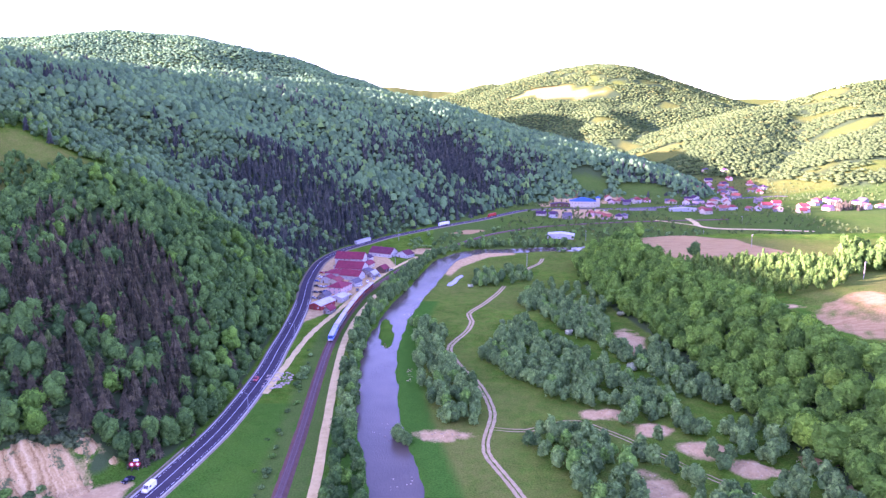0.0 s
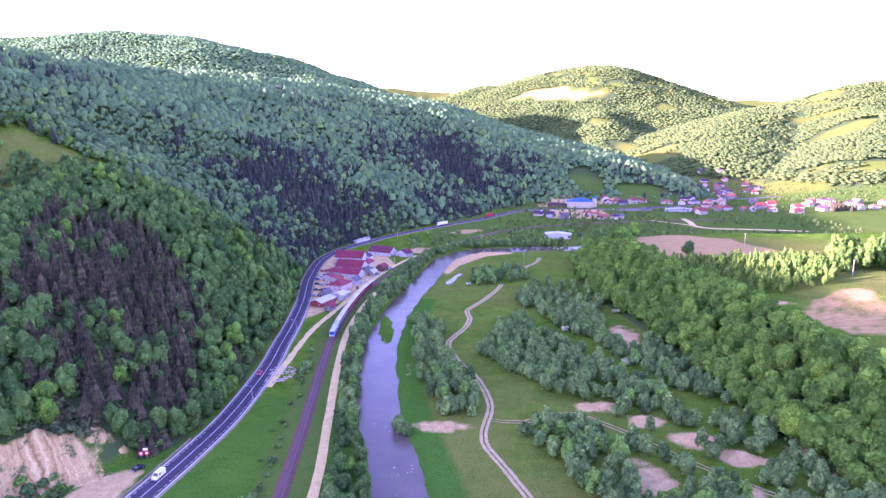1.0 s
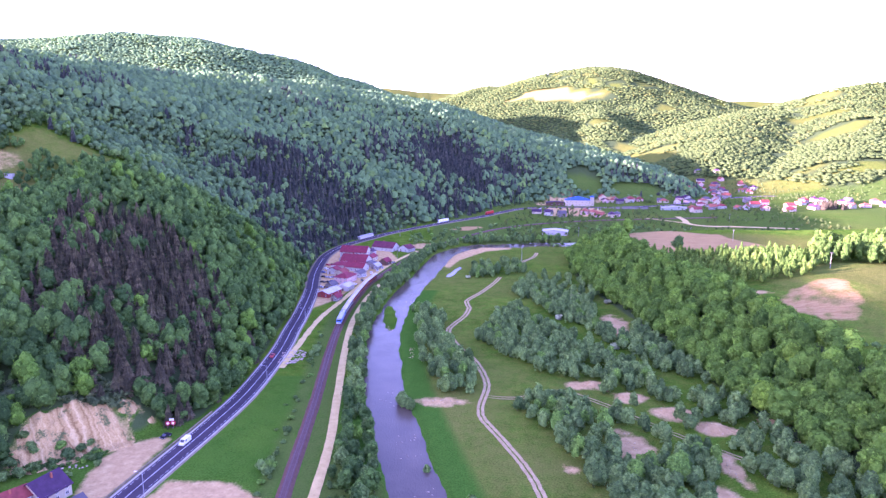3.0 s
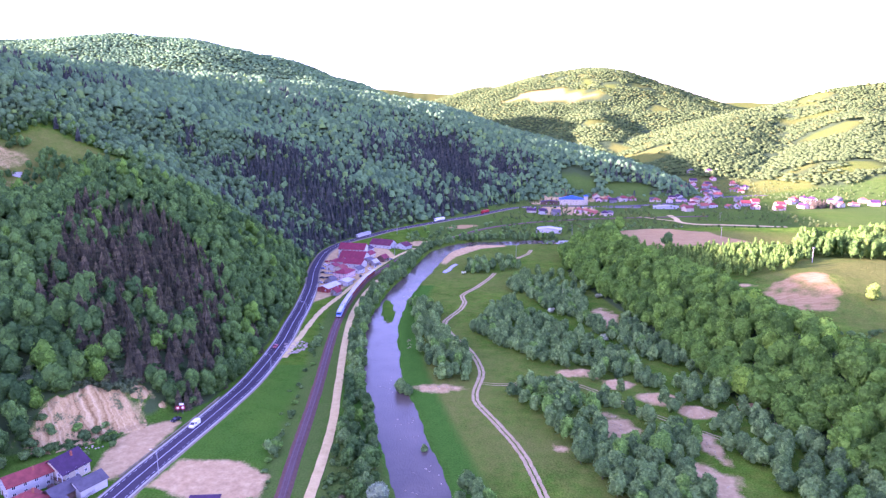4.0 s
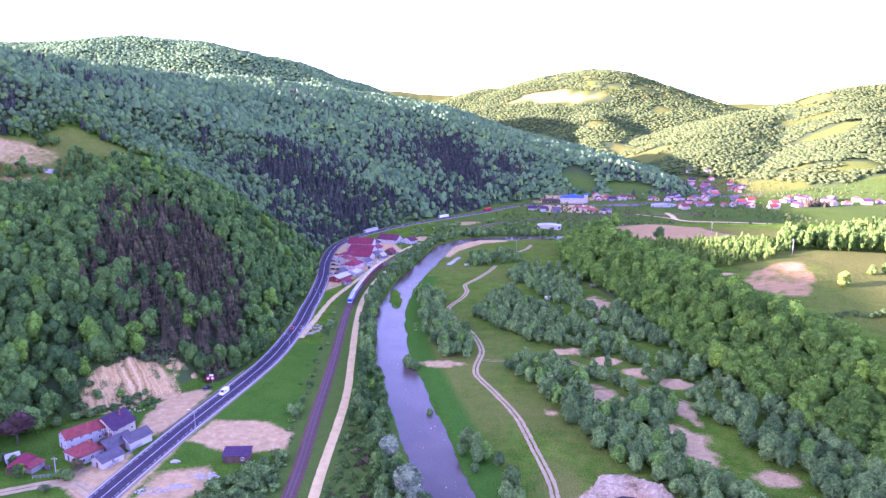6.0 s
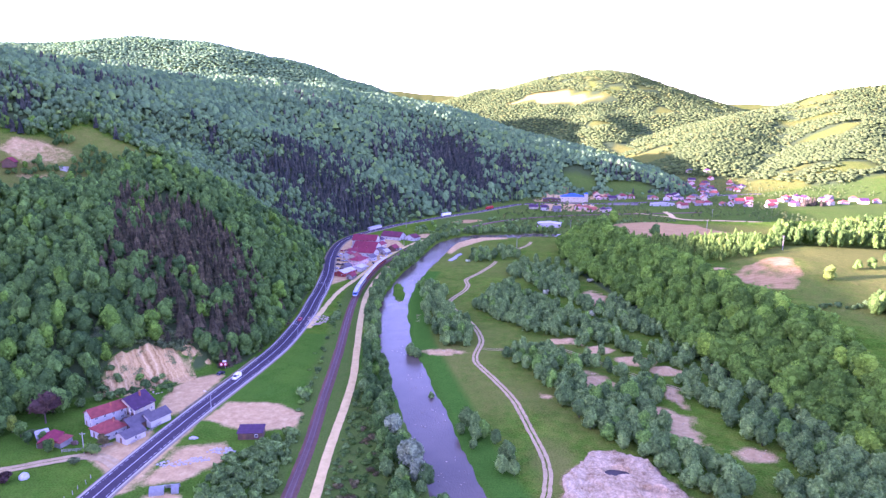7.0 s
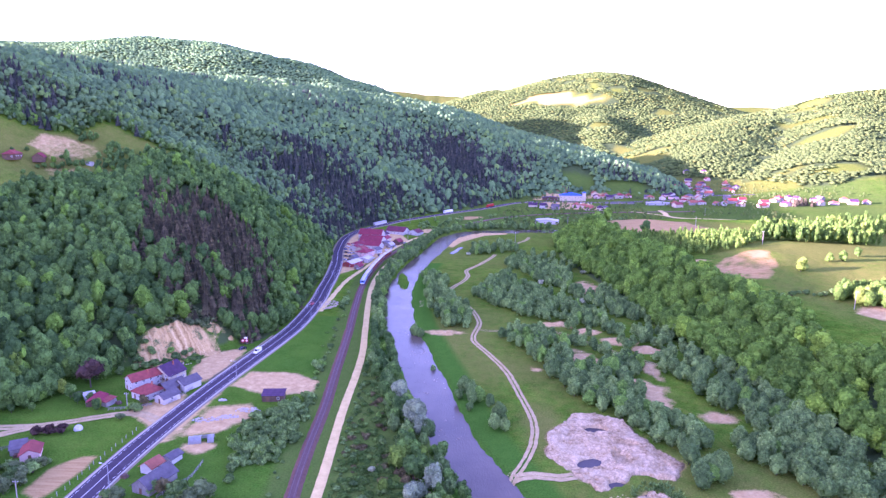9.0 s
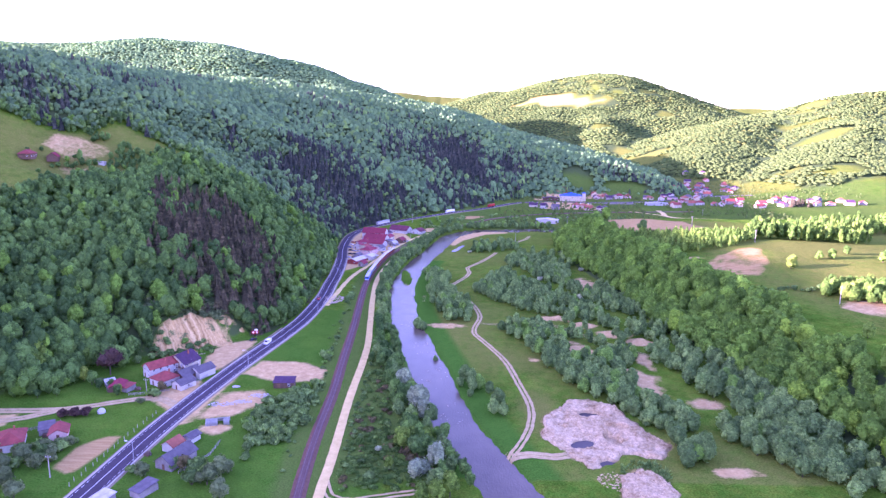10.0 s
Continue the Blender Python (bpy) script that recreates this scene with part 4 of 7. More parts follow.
def dome():
    a = np.arange(5) / 5 * math.tau
    v = np.vstack([[[0, 0, 0.96]], np.column_stack([0.72 * np.cos(a), 0.72 * np.sin(a), np.full(5, 0.58)]), np.column_stack([np.cos(a + 0.6), np.sin(a + 0.6), np.full(5, -0.25)])])
    f = [(0, 1 + k, 1 + (k + 1) % 5) for k in range(5)]
    for k in range(5):
        f += [(1 + k, 6 + k, 1 + (k + 1) % 5), (1 + (k + 1) % 5, 6 + k, 6 + (k + 1) % 5)]
    return v, np.array(f)


DOME = dome()


def puff(sides=6):
    """A rounded crown of three rings and a top, open below."""
    V, F = [(0.0, 0.0, 1.0)], []
    for j, (r, z) in enumerate(((0.64, 0.74), (1.0, 0.18), (0.82, -0.55))):
        for k in range(sides):
            a = (k + 0.5 * j) / sides * math.tau
            V.append((r * math.cos(a), r * math.sin(a), z))
    for k in range(sides):
        m = (k + 1) % sides
        F.append((0, 1 + k, 1 + m))
        for j in range(2):
            a, b = 1 + j * sides, 1 + (j + 1) * sides
            F += [(a + k, b + k, a + m), (a + m, b + k, b + m)]
    return np.array(V), np.array(F)


PUFF = puff()


def crown(rng, lumps, leaves, r, z0, z1, ball, leaf=0.7, rough=0.2, pointed=0.0):
    """A leafy crown: irregular clumps round limbs, and loose leaf sprays over them. Radius r, from z0 to z1."""
    V, F, n = [], [], 0
    cz, hz = (z0 + z1) / 2, (z1 - z0) / 2
    centres = []
    for k in range(lumps):
        u = rng.normal(size=3)
        u /= np.linalg.norm(u)
        f = 0.0 if lumps == 1 else rng.uniform(0.25, 0.62)
        w = (1 - pointed * max(0, u[2]))
        c = np.array([u[0] * r * f * w, u[1] * r * f * w, cz + u[2] * hz * (f + 0.05)])
        s = (1.0 if lumps == 1 else rng.uniform(0.42, 0.62) * (1 - 0.45 * pointed * max(0, u[2])))
        sc = np.array([r * s, r * s, hz * s * (1.0 if lumps == 1 else 0.9)])
        v = ball[0] * (1 + rng.uniform(-rough, rough, len(ball[0])))[:, None]
        if pointed:
            v = v * np.column_stack([1 - pointed * 0.5 * np.clip(v[:, 2], 0, 1)] * 2 + [np.ones(len(v))])
        V.append(v * sc + c)
        F.append(ball[1] + n)
        n += len(v)
        centres.append((c, sc))
    if leaves:
        pick = rng.randint(0, lumps, leaves)
        C = np.array([centres[p][0] for p in pick])
        S = np.array([centres[p][1] for p in pick])
        u = rng.normal(size=(leaves, 3))
        u[:, 2] += 0.35
        u /= np.linalg.norm(u, axis=1)[:, None]
        P = C + u * S * rng.uniform(0.95, 1.16, leaves)[:, None]
        a = np.cross(u, rng.normal(size=(leaves, 3)))
        a /= np.linalg.norm(a, axis=1)[:, None] + 1e-6
        b = np.cross(u, a) + u * rng.uniform(-0.8, 0.8, leaves)[:, None]
        s = leaf * rng.uniform(0.6, 1.3, leaves)[:, None]
        V.append(np.stack([P - a * s * 0.7 - b * s * 0.4, P + a * s * 0.7 - b * s * 0.4, P + b * s * 0.8 + u * 0.15], 1).reshape(-1, 3))
        F.append(np.arange(leaves * 3).reshape(-1, 3) + n)
    return np.vstack(V), np.vstack(F)


def spruce(rng, tiers, sides, r, h, base=0.1):
    """A spruce: ragged whorls of drooping boughs, narrowing to the tip."""
    V, F, n = [], [], 0
    for k in range(tiers):
        f = k / tiers
        zt = h * (base + (1 - base) * min(1, (k + 1.7) / tiers))
        zb = h * (base + (1 - base) * f * 0.98)
        rr = r * (1 - f) ** 0.85 + 0.15
        a = (np.arange(sides * 2) + rng.uniform(0, 1)) / (sides * 2) * math.tau
        rad = rr * np.where(np.arange(sides * 2) % 2, rng.uniform(0.45, 0.65, sides * 2), rng.uniform(0.85, 1.2, sides * 2))
        ring = np.column_stack([rad * np.cos(a), rad * np.sin(a), zb - 0.25 * rad + rng.uniform(-0.3, 0.3, sides * 2)])
        V.append(np.vstack([ring, [[rng.uniform(-.1, .1), rng.uniform(-.1, .1), zt]]]))
        i = np.arange(sides * 2)
        F.append(np.column_stack([i, (i + 1) % (sides * 2), np.full(sides * 2, sides * 2)]) + n)
        n += sides * 2 + 1
    return np.vstack(V), np.vstack(F)


def stand(name, X, Y, variants, sizes, mat, label, category="forest", seed=1, sink=0.3, flat=True, tall=(0.85, 1.2)):
    """Many trees as one sheet of stuff: each a turned, scaled copy of one of the variants."""
    rng = np.random.RandomState(seed)
    Z = ground_height(X, Y) - sink
    which = rng.randint(0, len(variants), len(X))
    VV, FF, TT, n = [], [], [], 0
    tint = np.clip(0.5 + 0.28 * rng.normal(size=len(X)), 0, 1) * 0.95
    for k, (v, f) in enumerate(variants):
        sel = np.where(which == k)[0]
        if not len(sel):
            continue
        a = rng.uniform(0, math.tau, len(sel))
        s = rng.uniform(*sizes, len(sel))
        hgt = s * rng.uniform(*tall, len(sel))
        ca, sa = np.cos(a)[:, None] * s[:, None], np.sin(a)[:, None] * s[:, None]
        P = np.stack([v[None, :, 0] * ca - v[None, :, 1] * sa + X[sel][:, None], v[None, :, 0] * sa + v[None, :, 1] * ca + Y[sel][:, None],
                      v[None, :, 2] * hgt[:, None] + Z[sel][:, None]], -1)
        VV.append(P.reshape(-1, 3))
        FF.append((f[None] + (np.arange(len(sel)) * len(v))[:, None, None] + n).reshape(-1, 3))
        TT.append(np.repeat(tint[sel], len(v)))
        n += len(sel) * len(v)
    me = raw_mesh(name, np.vstack(VV), np.vstack(FF), [mat], flat=flat)
    at = me.attributes.new("tint", 'FLOAT', 'POINT')
    at.data.foreach_set("value", np.concatenate(TT).astype(np.float32))
    return tagged(new(name, me), label, category, kind="stuff")


def scatter(x0, x1, y0, y1, gap, seed, jitter=0.42):
    rng = np.random.RandomState(seed)
    X, Y = np.meshgrid(np.arange(x0, x1, gap), np.arange(y0, y1, gap * 0.9))
    X = X + (np.arange(X.shape[0]) % 2)[:, None] * gap / 2
    X, Y = X.ravel(), Y.ravel()
    return X + rng.uniform(-jitter, jitter, len(X)) * gap, Y + rng.uniform(-jitter, jitter, len(Y)) * gap, rng.uniform(0, 1, len(X))


def in_reach(x, y, margin=40.0):
    """The stretch of the valley that can be seen from the flight line, widened."""
    return (np.abs(x) < 0.70 * (y + 140) + margin) & (y > 20)


def spruce_share(x, y):
    """How much of the wood is spruce."""
    d = hill_side(x, y)
    s = 0.10 + 0.85 * fbm(x, y, 75, 71) - 0.25 * smooth(d, 190, 300)
    band = smooth(y, 540, 640) * (1 - smooth(d, 110, 200)) * (1 - smooth(x, 60, 170))
    s = s + 0.85 * band * smooth(fbm(x, y, 60, 76), -0.5, 0.0)
    s = s - 0.9 * np.clip(blob(x, y, -185, 420, 60, 75, 20) * 2 - 0.7, 0, 1) - 0.5 * np.clip(blob(x, y, -110, 350, 12, 80) * 2 - 0.8, 0, 1)
    s = s * (1 - smooth(inside(x, y, SPRUCE_OFF), 0.4, 0.6))
    k = smooth(inside(x, y, SPRUCE_SPUR) + 0.2 * fbm(x, y, 20, 74), 0.25, 0.5)
    return np.clip(s * (1 - k) + (0.82 + 0.60 * fbm(x, y, 22, 75)) * k, 0, 1) * (1 - smooth(y, 960, 1040))


SPRUCE_SPUR = [(-166, 222), (-140, 203), (-112, 197), (-104, 215), (-107, 250), (-118, 290), (-150, 345), (-190, 378), (-235, 378), (-225, 335), (-185, 265), (-176, 225)]
SPRUCE_OFF = [(-420, 60), (-140, 60), (-140, 178), (-180, 230), (-230, 340), (-300, 340), (-420, 250)]


rng = np.random.RandomState(5)
BROAD_HIGH = [crown(rng, 2, 16, 3.9 * k, 0.0, 8.6 * k, PUFF, 0.8, 0.16, 0.1) for k in (0.9, 1.0, 1.1, 1.0, 0.95, 1.05)]
BROAD_TOP = [crown(rng, 1, 7, 3.4 * k, 0.0, 7.4 * k, DOME, 0.9, 0.26, 0.0) for k in (0.9, 1.0, 1.1, 1.0, 0.95, 1.15)]
BROAD_MID = [crown(rng, 8, 130, 4.0 * k, 0.5, 11.0 * k, ICO1, 0.9, 0.24, 0.15) for k in (0.9, 1.0, 1.1, 1.0, 0.95)]
BROAD_NEAR = [crown(rng, 14, 300, 4.4, 0.8, 12.5, ICO1, 0.85, 0.30, 0.25) for k in range(5)]
BROAD_FAR = [crown(rng, 1, 5, 5.0, 0.0, 8.6, DOME, 1.5, 0.32, 0.0) for k in range(6)]
SPRUCE_NEAR = [spruce(rng, 9, 8, 3.4, 10.5) for k in range(6)]
SPRUCE_MID = [spruce(rng, 6, 6, 2.7, 10.5) for k in range(4)]
SPRUCE_HIGH = [spruce(rng, 4, 5, 3.0, 10.5) for k in range(4)]
BROAD_TINY = [crown(rng, 1, 0, 5.2, 0.0, 7.5, DOME, 2.2, 0.36, 0.0) for k in range(8)]
BROAD_SCARP = [crown(rng, 12, 380, 4.6, 0.8, 13.0, ICO1, 0.85, 0.30, 0.15) for k in range(5)]


LEE_X, LEE_Y = np.arange(-2640, 2481, 40.0), np.arange(0, 3481, 40.0)
lx, ly = np.meshgrid(LEE_X, LEE_Y)
lz = ground_height(lx, ly, False)
LEE = np.zeros(lx.shape)
for f in np.linspace(0.3, 0.98, 30):
    i = np.clip(np.rint(((ly + 60) * f - 60) / 40).astype(int), 0, len(LEE_Y) - 1)
    j = np.clip(np.rint((lx * f + 2640) / 40).astype(int), 0, len(LEE_X) - 1)
    LEE = np.maximum(LEE, lz[i, j] - (119 + (lz + 14 - 119) * f))


def in_lee(x, y):
    """Well behind a ridge, as the valley lies: trees there are left out."""
    i = np.clip(np.rint(y / 40).astype(int), 0, len(LEE_Y) - 1)
    j = np.clip(np.rint((x + 2640) / 40).astype(int), 0, len(LEE_X) - 1)
    return LEE[i, j] > 8


# hillside above the road: near, middle and upper part
for gap, seed, lo, hi in ((4.8, 11, 0, 560), (5.1, 16, 560, 5000)):
    X, Y, U = scatter(-480, 420, 60, 1260, gap, seed)
    r = np.hypot(X, Y + 60)
    keep = in_reach(X, Y) & (r >= lo) & (r < hi) & (hill_side(X, Y) > -4) & (forest_mask(X, Y) > 0.3 + 0.3 * U)
    keep[keep] = ~in_lee(X[keep], Y[keep])
    X, Y, r = X[keep], Y[keep], r[keep]
    is_spruce = np.random.RandomState(3).uniform(0, 1, len(X)) < spruce_share(X, Y)
    thin = np.random.RandomState(4).uniform(0, 1, len(X)) < (0.8 if lo == 0 else 0.95)
    if lo == 0:
        SX, SY, U = scatter(-480, 0, 60, 620, 4.8, 17)
        r2 = np.hypot(SX, SY + 60)
        k = in_reach(SX, SY) & (r2 < hi) & (hill_side(SX, SY) > -2) & (forest_mask(SX, SY) > 0.3 + 0.3 * U)
        SX, SY = SX[k], SY[k]
        k = np.random.RandomState(6).uniform(0, 1, len(SX)) < spruce_share(SX, SY)
        X, Y = np.concatenate([X[~is_spruce], SX[k]]), np.concatenate([Y[~is_spruce], SY[k]])
        thin = np.concatenate([thin[~is_spruce], np.ones(int(k.sum()), bool)])
        is_spruce = np.concatenate([np.zeros(len(X) - int(k.sum()), bool), np.ones(int(k.sum()), bool)])
        r = np.hypot(X, Y + 60)
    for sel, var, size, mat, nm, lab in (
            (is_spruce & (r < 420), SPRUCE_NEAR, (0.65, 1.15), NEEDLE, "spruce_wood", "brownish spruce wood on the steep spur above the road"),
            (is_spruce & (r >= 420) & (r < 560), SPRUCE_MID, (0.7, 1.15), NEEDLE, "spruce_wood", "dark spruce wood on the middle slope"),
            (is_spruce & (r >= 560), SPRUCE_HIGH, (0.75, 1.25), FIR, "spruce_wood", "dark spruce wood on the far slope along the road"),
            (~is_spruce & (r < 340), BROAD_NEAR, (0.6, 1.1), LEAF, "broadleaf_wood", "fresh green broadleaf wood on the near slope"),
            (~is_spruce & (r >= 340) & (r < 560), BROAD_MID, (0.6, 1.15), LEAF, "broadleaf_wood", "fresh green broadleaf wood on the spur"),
            (~is_spruce & (r >= 560) & (r < 780), BROAD_HIGH, (0.75, 1.3), HAZY_CANOPY, "broadleaf_wood", "green broadleaf wood on the upper slope"),
            (~is_spruce & (r >= 780), BROAD_TOP, (0.75, 1.3), HAZY_CANOPY, "broadleaf_wood", "green broadleaf wood on the far upper slope")):
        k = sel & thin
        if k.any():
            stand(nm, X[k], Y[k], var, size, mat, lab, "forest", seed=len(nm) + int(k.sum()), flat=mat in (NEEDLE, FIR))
# edge of the wood round the hillside meadow
X, Y, U = scatter(-480, -225, 220, 500, 4.6, 22)
keep = (meadow_mask(X, Y) < 0.45) & (to_line(X, Y, MEADOW + MEADOW[:1])[0] < 12) & in_reach(X, Y) & (U < 0.9)
stand("wood_edge", X[keep], Y[keep], BROAD_MID, (0.5, 1.0), LEAF, "broadleaf edge of the wood round the hillside meadow", "forest", seed=23)
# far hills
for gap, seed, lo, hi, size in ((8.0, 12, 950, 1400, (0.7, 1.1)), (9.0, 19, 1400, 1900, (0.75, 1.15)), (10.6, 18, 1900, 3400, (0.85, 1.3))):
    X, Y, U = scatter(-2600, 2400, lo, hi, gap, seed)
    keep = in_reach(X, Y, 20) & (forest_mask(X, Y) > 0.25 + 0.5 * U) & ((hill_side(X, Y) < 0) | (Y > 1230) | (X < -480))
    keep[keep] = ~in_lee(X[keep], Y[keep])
    for k, mat in ((keep & (X < 330) & (Y < 1900), HAZY_CANOPY), (keep & ((X >= 330) | (Y >= 1900)), HILL)):
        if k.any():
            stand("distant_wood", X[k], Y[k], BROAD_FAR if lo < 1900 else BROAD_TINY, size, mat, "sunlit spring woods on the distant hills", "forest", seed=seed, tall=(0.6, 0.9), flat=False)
X, Y, U = scatter(-1400, -440, 300, 1300, 8.6, 13)
keep = in_reach(X, Y, 20) & (X < -480) & (hill_side(X, Y) > 0) & (forest_mask(X, Y) > 0.3)
keep[keep] = ~in_lee(X[keep], Y[keep])
stand("upper_wood", X[keep], Y[keep], BROAD_FAR, (0.8, 1.15), HAZY_CANOPY, "broadleaf wood along the upper ridge", "forest", seed=10, flat=False)
# wooded scarp of the terrace
X, Y, U = scatter(95, 330, 30, 590, 5.6, 14)
e = terrace_side(X, Y)
keep = in_reach(X, Y) & (e > -5) & (e < np.where(Y < 175, 30, 38)) & (forest_mask(X, Y) > 0.3) & (U < 0.92)
stand("scarp_wood", X[keep], Y[keep], BROAD_SCARP, (0.65, 1.15), SCARP, "tall bright green broadleaf wood on the terrace scarp", "forest", seed=15)
# undergrowth between the trees of the near slope
X, Y, U = scatter(-330, -98, 100, 330, 4.6, 24)
keep = in_reach(X, Y) & (np.hypot(X, Y + 60) < 380) & (forest_mask(X, Y) > 0.5) & (U < 0.85 - 0.6 * spruce_share(X, Y)) & (bank_mask(X, Y) < 0.35)
stand("undergrowth", X[keep], Y[keep], [crown(rng, 3, 26, 2.6, 0.0, 4.6, DOME, 0.6, 0.3, 0.1) for k in range(5)], (0.7, 1.3), LEAF, "green undergrowth and young trees in the near wood", "undergrowth", seed=25)
# lower edge of the wood behind the farmyard
X, Y, U = scatter(-215, -135, 105, 195, 4.6, 20)
keep = (inside(X, Y, [(-212, 112), (-176, 118), (-160, 132), (-155, 150), (-158, 168), (-146, 178), (-150, 186), (-175, 165), (-205, 125)]) > 0.5) & (bank_mask(X, Y) < 0.4) & ~((X > -169) & (X < -149) & (Y < 151))
stand("wood_edge", X[keep], Y[keep], BROAD_NEAR, (0.55, 1.0), LEAF, "broadleaf edge of the wood behind the farmyard", "forest", seed=21)


# ---- single trees and bushes of the valley ----
def tree_template(name, seed, mat, r, z0, z1, trunk, lumps, leaves, ball, label, category="tree", leaf=0.6, pointed=0.15, limbs=4):
    """A tree: tapered trunk with limbs, and a leafy crown."""
    rng = np.random.RandomState(seed)
    root = thing(name, pose(0, 0, -500), label, category)
    bm = bmesh.new()
    top = z0 + (z1 - z0) * 0.55
    tube(bm, (0, 0, -0.3), (0.1, 0.05, top), trunk, trunk * 0.4, 6)
    for k in range(limbs):
        a = k * math.tau / limbs + rng.uniform(0, 1)
        h = z0 * 0.8 + (top - z0) * rng.uniform(0.2, 0.8)
        tube(bm, (0.05, 0.03, h), (math.cos(a) * r * 0.6, math.sin(a) * r * 0.6, h + (z1 - z0) * 0.25), trunk * 0.45, trunk * 0.15, 5)
    part("trunk", bm, BARK, root)
    v, f = crown(rng, lumps, leaves, r, z0, z1, ball, leaf, 0.3, pointed)
    c = new("crown", raw_mesh("crown", v, f, [mat], flat=True))
    c.parent = root
    return root


def bush_template(name, seed, mat, r, h, label, leaves=150, lumps=5):
    rng = np.random.RandomState(seed)
    root = thing(name, pose(0, 0, -500), label, "bush")
    bm = bmesh.new()
    for k in range(4):
        a = k * 1.7
        tube(bm, (0, 0, -0.2), (math.cos(a) * r * 0.5, math.sin(a) * r * 0.5, h * 0.6), 0.07, 0.03, 5)
    part("trunk", bm, BARK, root)
    v, f = crown(rng, lumps, leaves, r, 0.1, h, ICO1, 0.62, 0.3, 0.1)
    c = new("crown", raw_mesh("crown", v, f, [mat], flat=True))
    c.parent = root
    return root


ALDERS = [tree_template("alder_tree", 20 + k, ALDER, 3.3, 0.3, 9.2, 0.16, 16, 520, ICO1, "grey-green alder tree on the river meadow", leaf=0.66, pointed=0.75) for k in range(5)]
GREENS = [tree_template("broadleaf_tree", 30 + k, LEAF, 3.2, 1.2, 9.0, 0.2, 11, 420, ICO1, "fresh green broadleaf tree on the grass", leaf=0.66) for k in range(3)]
WILLOWS = [tree_template("willow_tree", 40 + k, WILLOW, 4.0, 1.0, 11.0, 0.3, 12, 620, ICO1, "silvery willow tree on the river bank", leaf=0.75) for k in range(2)]
BUSHES = [bush_template("bush", 50 + k, ALDER, 1.7, 2.6, "low grey-green bush on rough grass") for k in range(3)]
BLOSSOMS = [bush_template("blossoming_bush", 60 + k, BLOSSOM, 1.9, 3.2, "hawthorn bush covered with white blossom") for k in range(2)]
REDTREE = tree_template("plum_tree", 70, PURPLE, 4.6, 1.0, 10.0, 0.25, 8, 260, ICO1, "dark red-leaved plum tree behind the farmyard")
REDBUSH = bush_template("plum_bush", 71, PURPLE, 2.0, 3.0, "dark red-leaved bush by the drive")
FRUITS = [tree_template("fruit_tree", 90 + k, FRUIT, 3.6, 0.7, 6.6, 0.22, 9, 330, ICO1, "grey-green fruit tree in the garden", leaf=0.66) for k in range(3)]
BUDDING = tree_template("budding_tree", 94, BUD, 3.4, 0.6, 7.0, 0.2, 9, 340, ICO1, "olive-brown tree just coming into leaf", leaf=0.45)
BRIGHT = [tree_template("river_tree", 95 + k, OAK, 3.4, 0.6, 9.5, 0.22, 11, 380, ICO1, "bright yellow-green tree on the river bank", leaf=0.7, pointed=0.3) for k in range(2)]
SUNNY = [tree_template("field_tree", 80 + k, OAK, 3.6, 0.8, 8.2, 0.22, 11, 420, ICO1, "round yellow-green tree standing on the terrace", leaf=0.5, pointed=0.2) for k in range(3)]


def plant(template, x, y, s=1.0, tall=1.0, group=""):
    a = random.uniform(0, 360)
    ob = copy_thing(template, pose(x, y, height_at(x, y) - 0.1, 0, 0, a) @ Matrix.Diagonal((s, s, s * tall, 1)))
    if group:
        ob["group"] = group
    return ob


def free_spot(x, y):
    """Not on a track, a bare patch, the railway or the water."""
    ok = np.ones(len(x), bool)
    for ln, gap in ((TRACK, 4.5), (SIDE, 5.0), (EARTH, 4.0), (RAILWAY, 5.5), (ROAD, 9.0), (SPUR, 4.0), (BRANCH, 3.0), (STRIP, 5.0), (RIVER, RIVER_HALF + 0.5)):
        ok &= to_line(x, y, ln[::2])[0] > gap
    for bx, by, brx, bry in BARE:
        ok &= blob(x, y, bx, by, brx, bry) < 0.32
    ok &= to_line(x, y, [(0, 456), (8, 480), (18, 510)])[0] > 6.5
    for yard in YARDS:
        ok &= inside(x, y, yard) < 0.5
    return ok & (gravel_mask(x, y) < 0.42)


def thicket(pts, gap, seed, keep=0.9):
    p = np.array(pts)
    X, Y, U = scatter(p[:, 0].min(), p[:, 0].max(), p[:, 1].min(), p[:, 1].max(), gap, seed, 0.46)
    k = (inside(X, Y, pts) > 0.5) & free_spot(X, Y) & (U < keep)
    return np.column_stack([X[k], Y[k]])


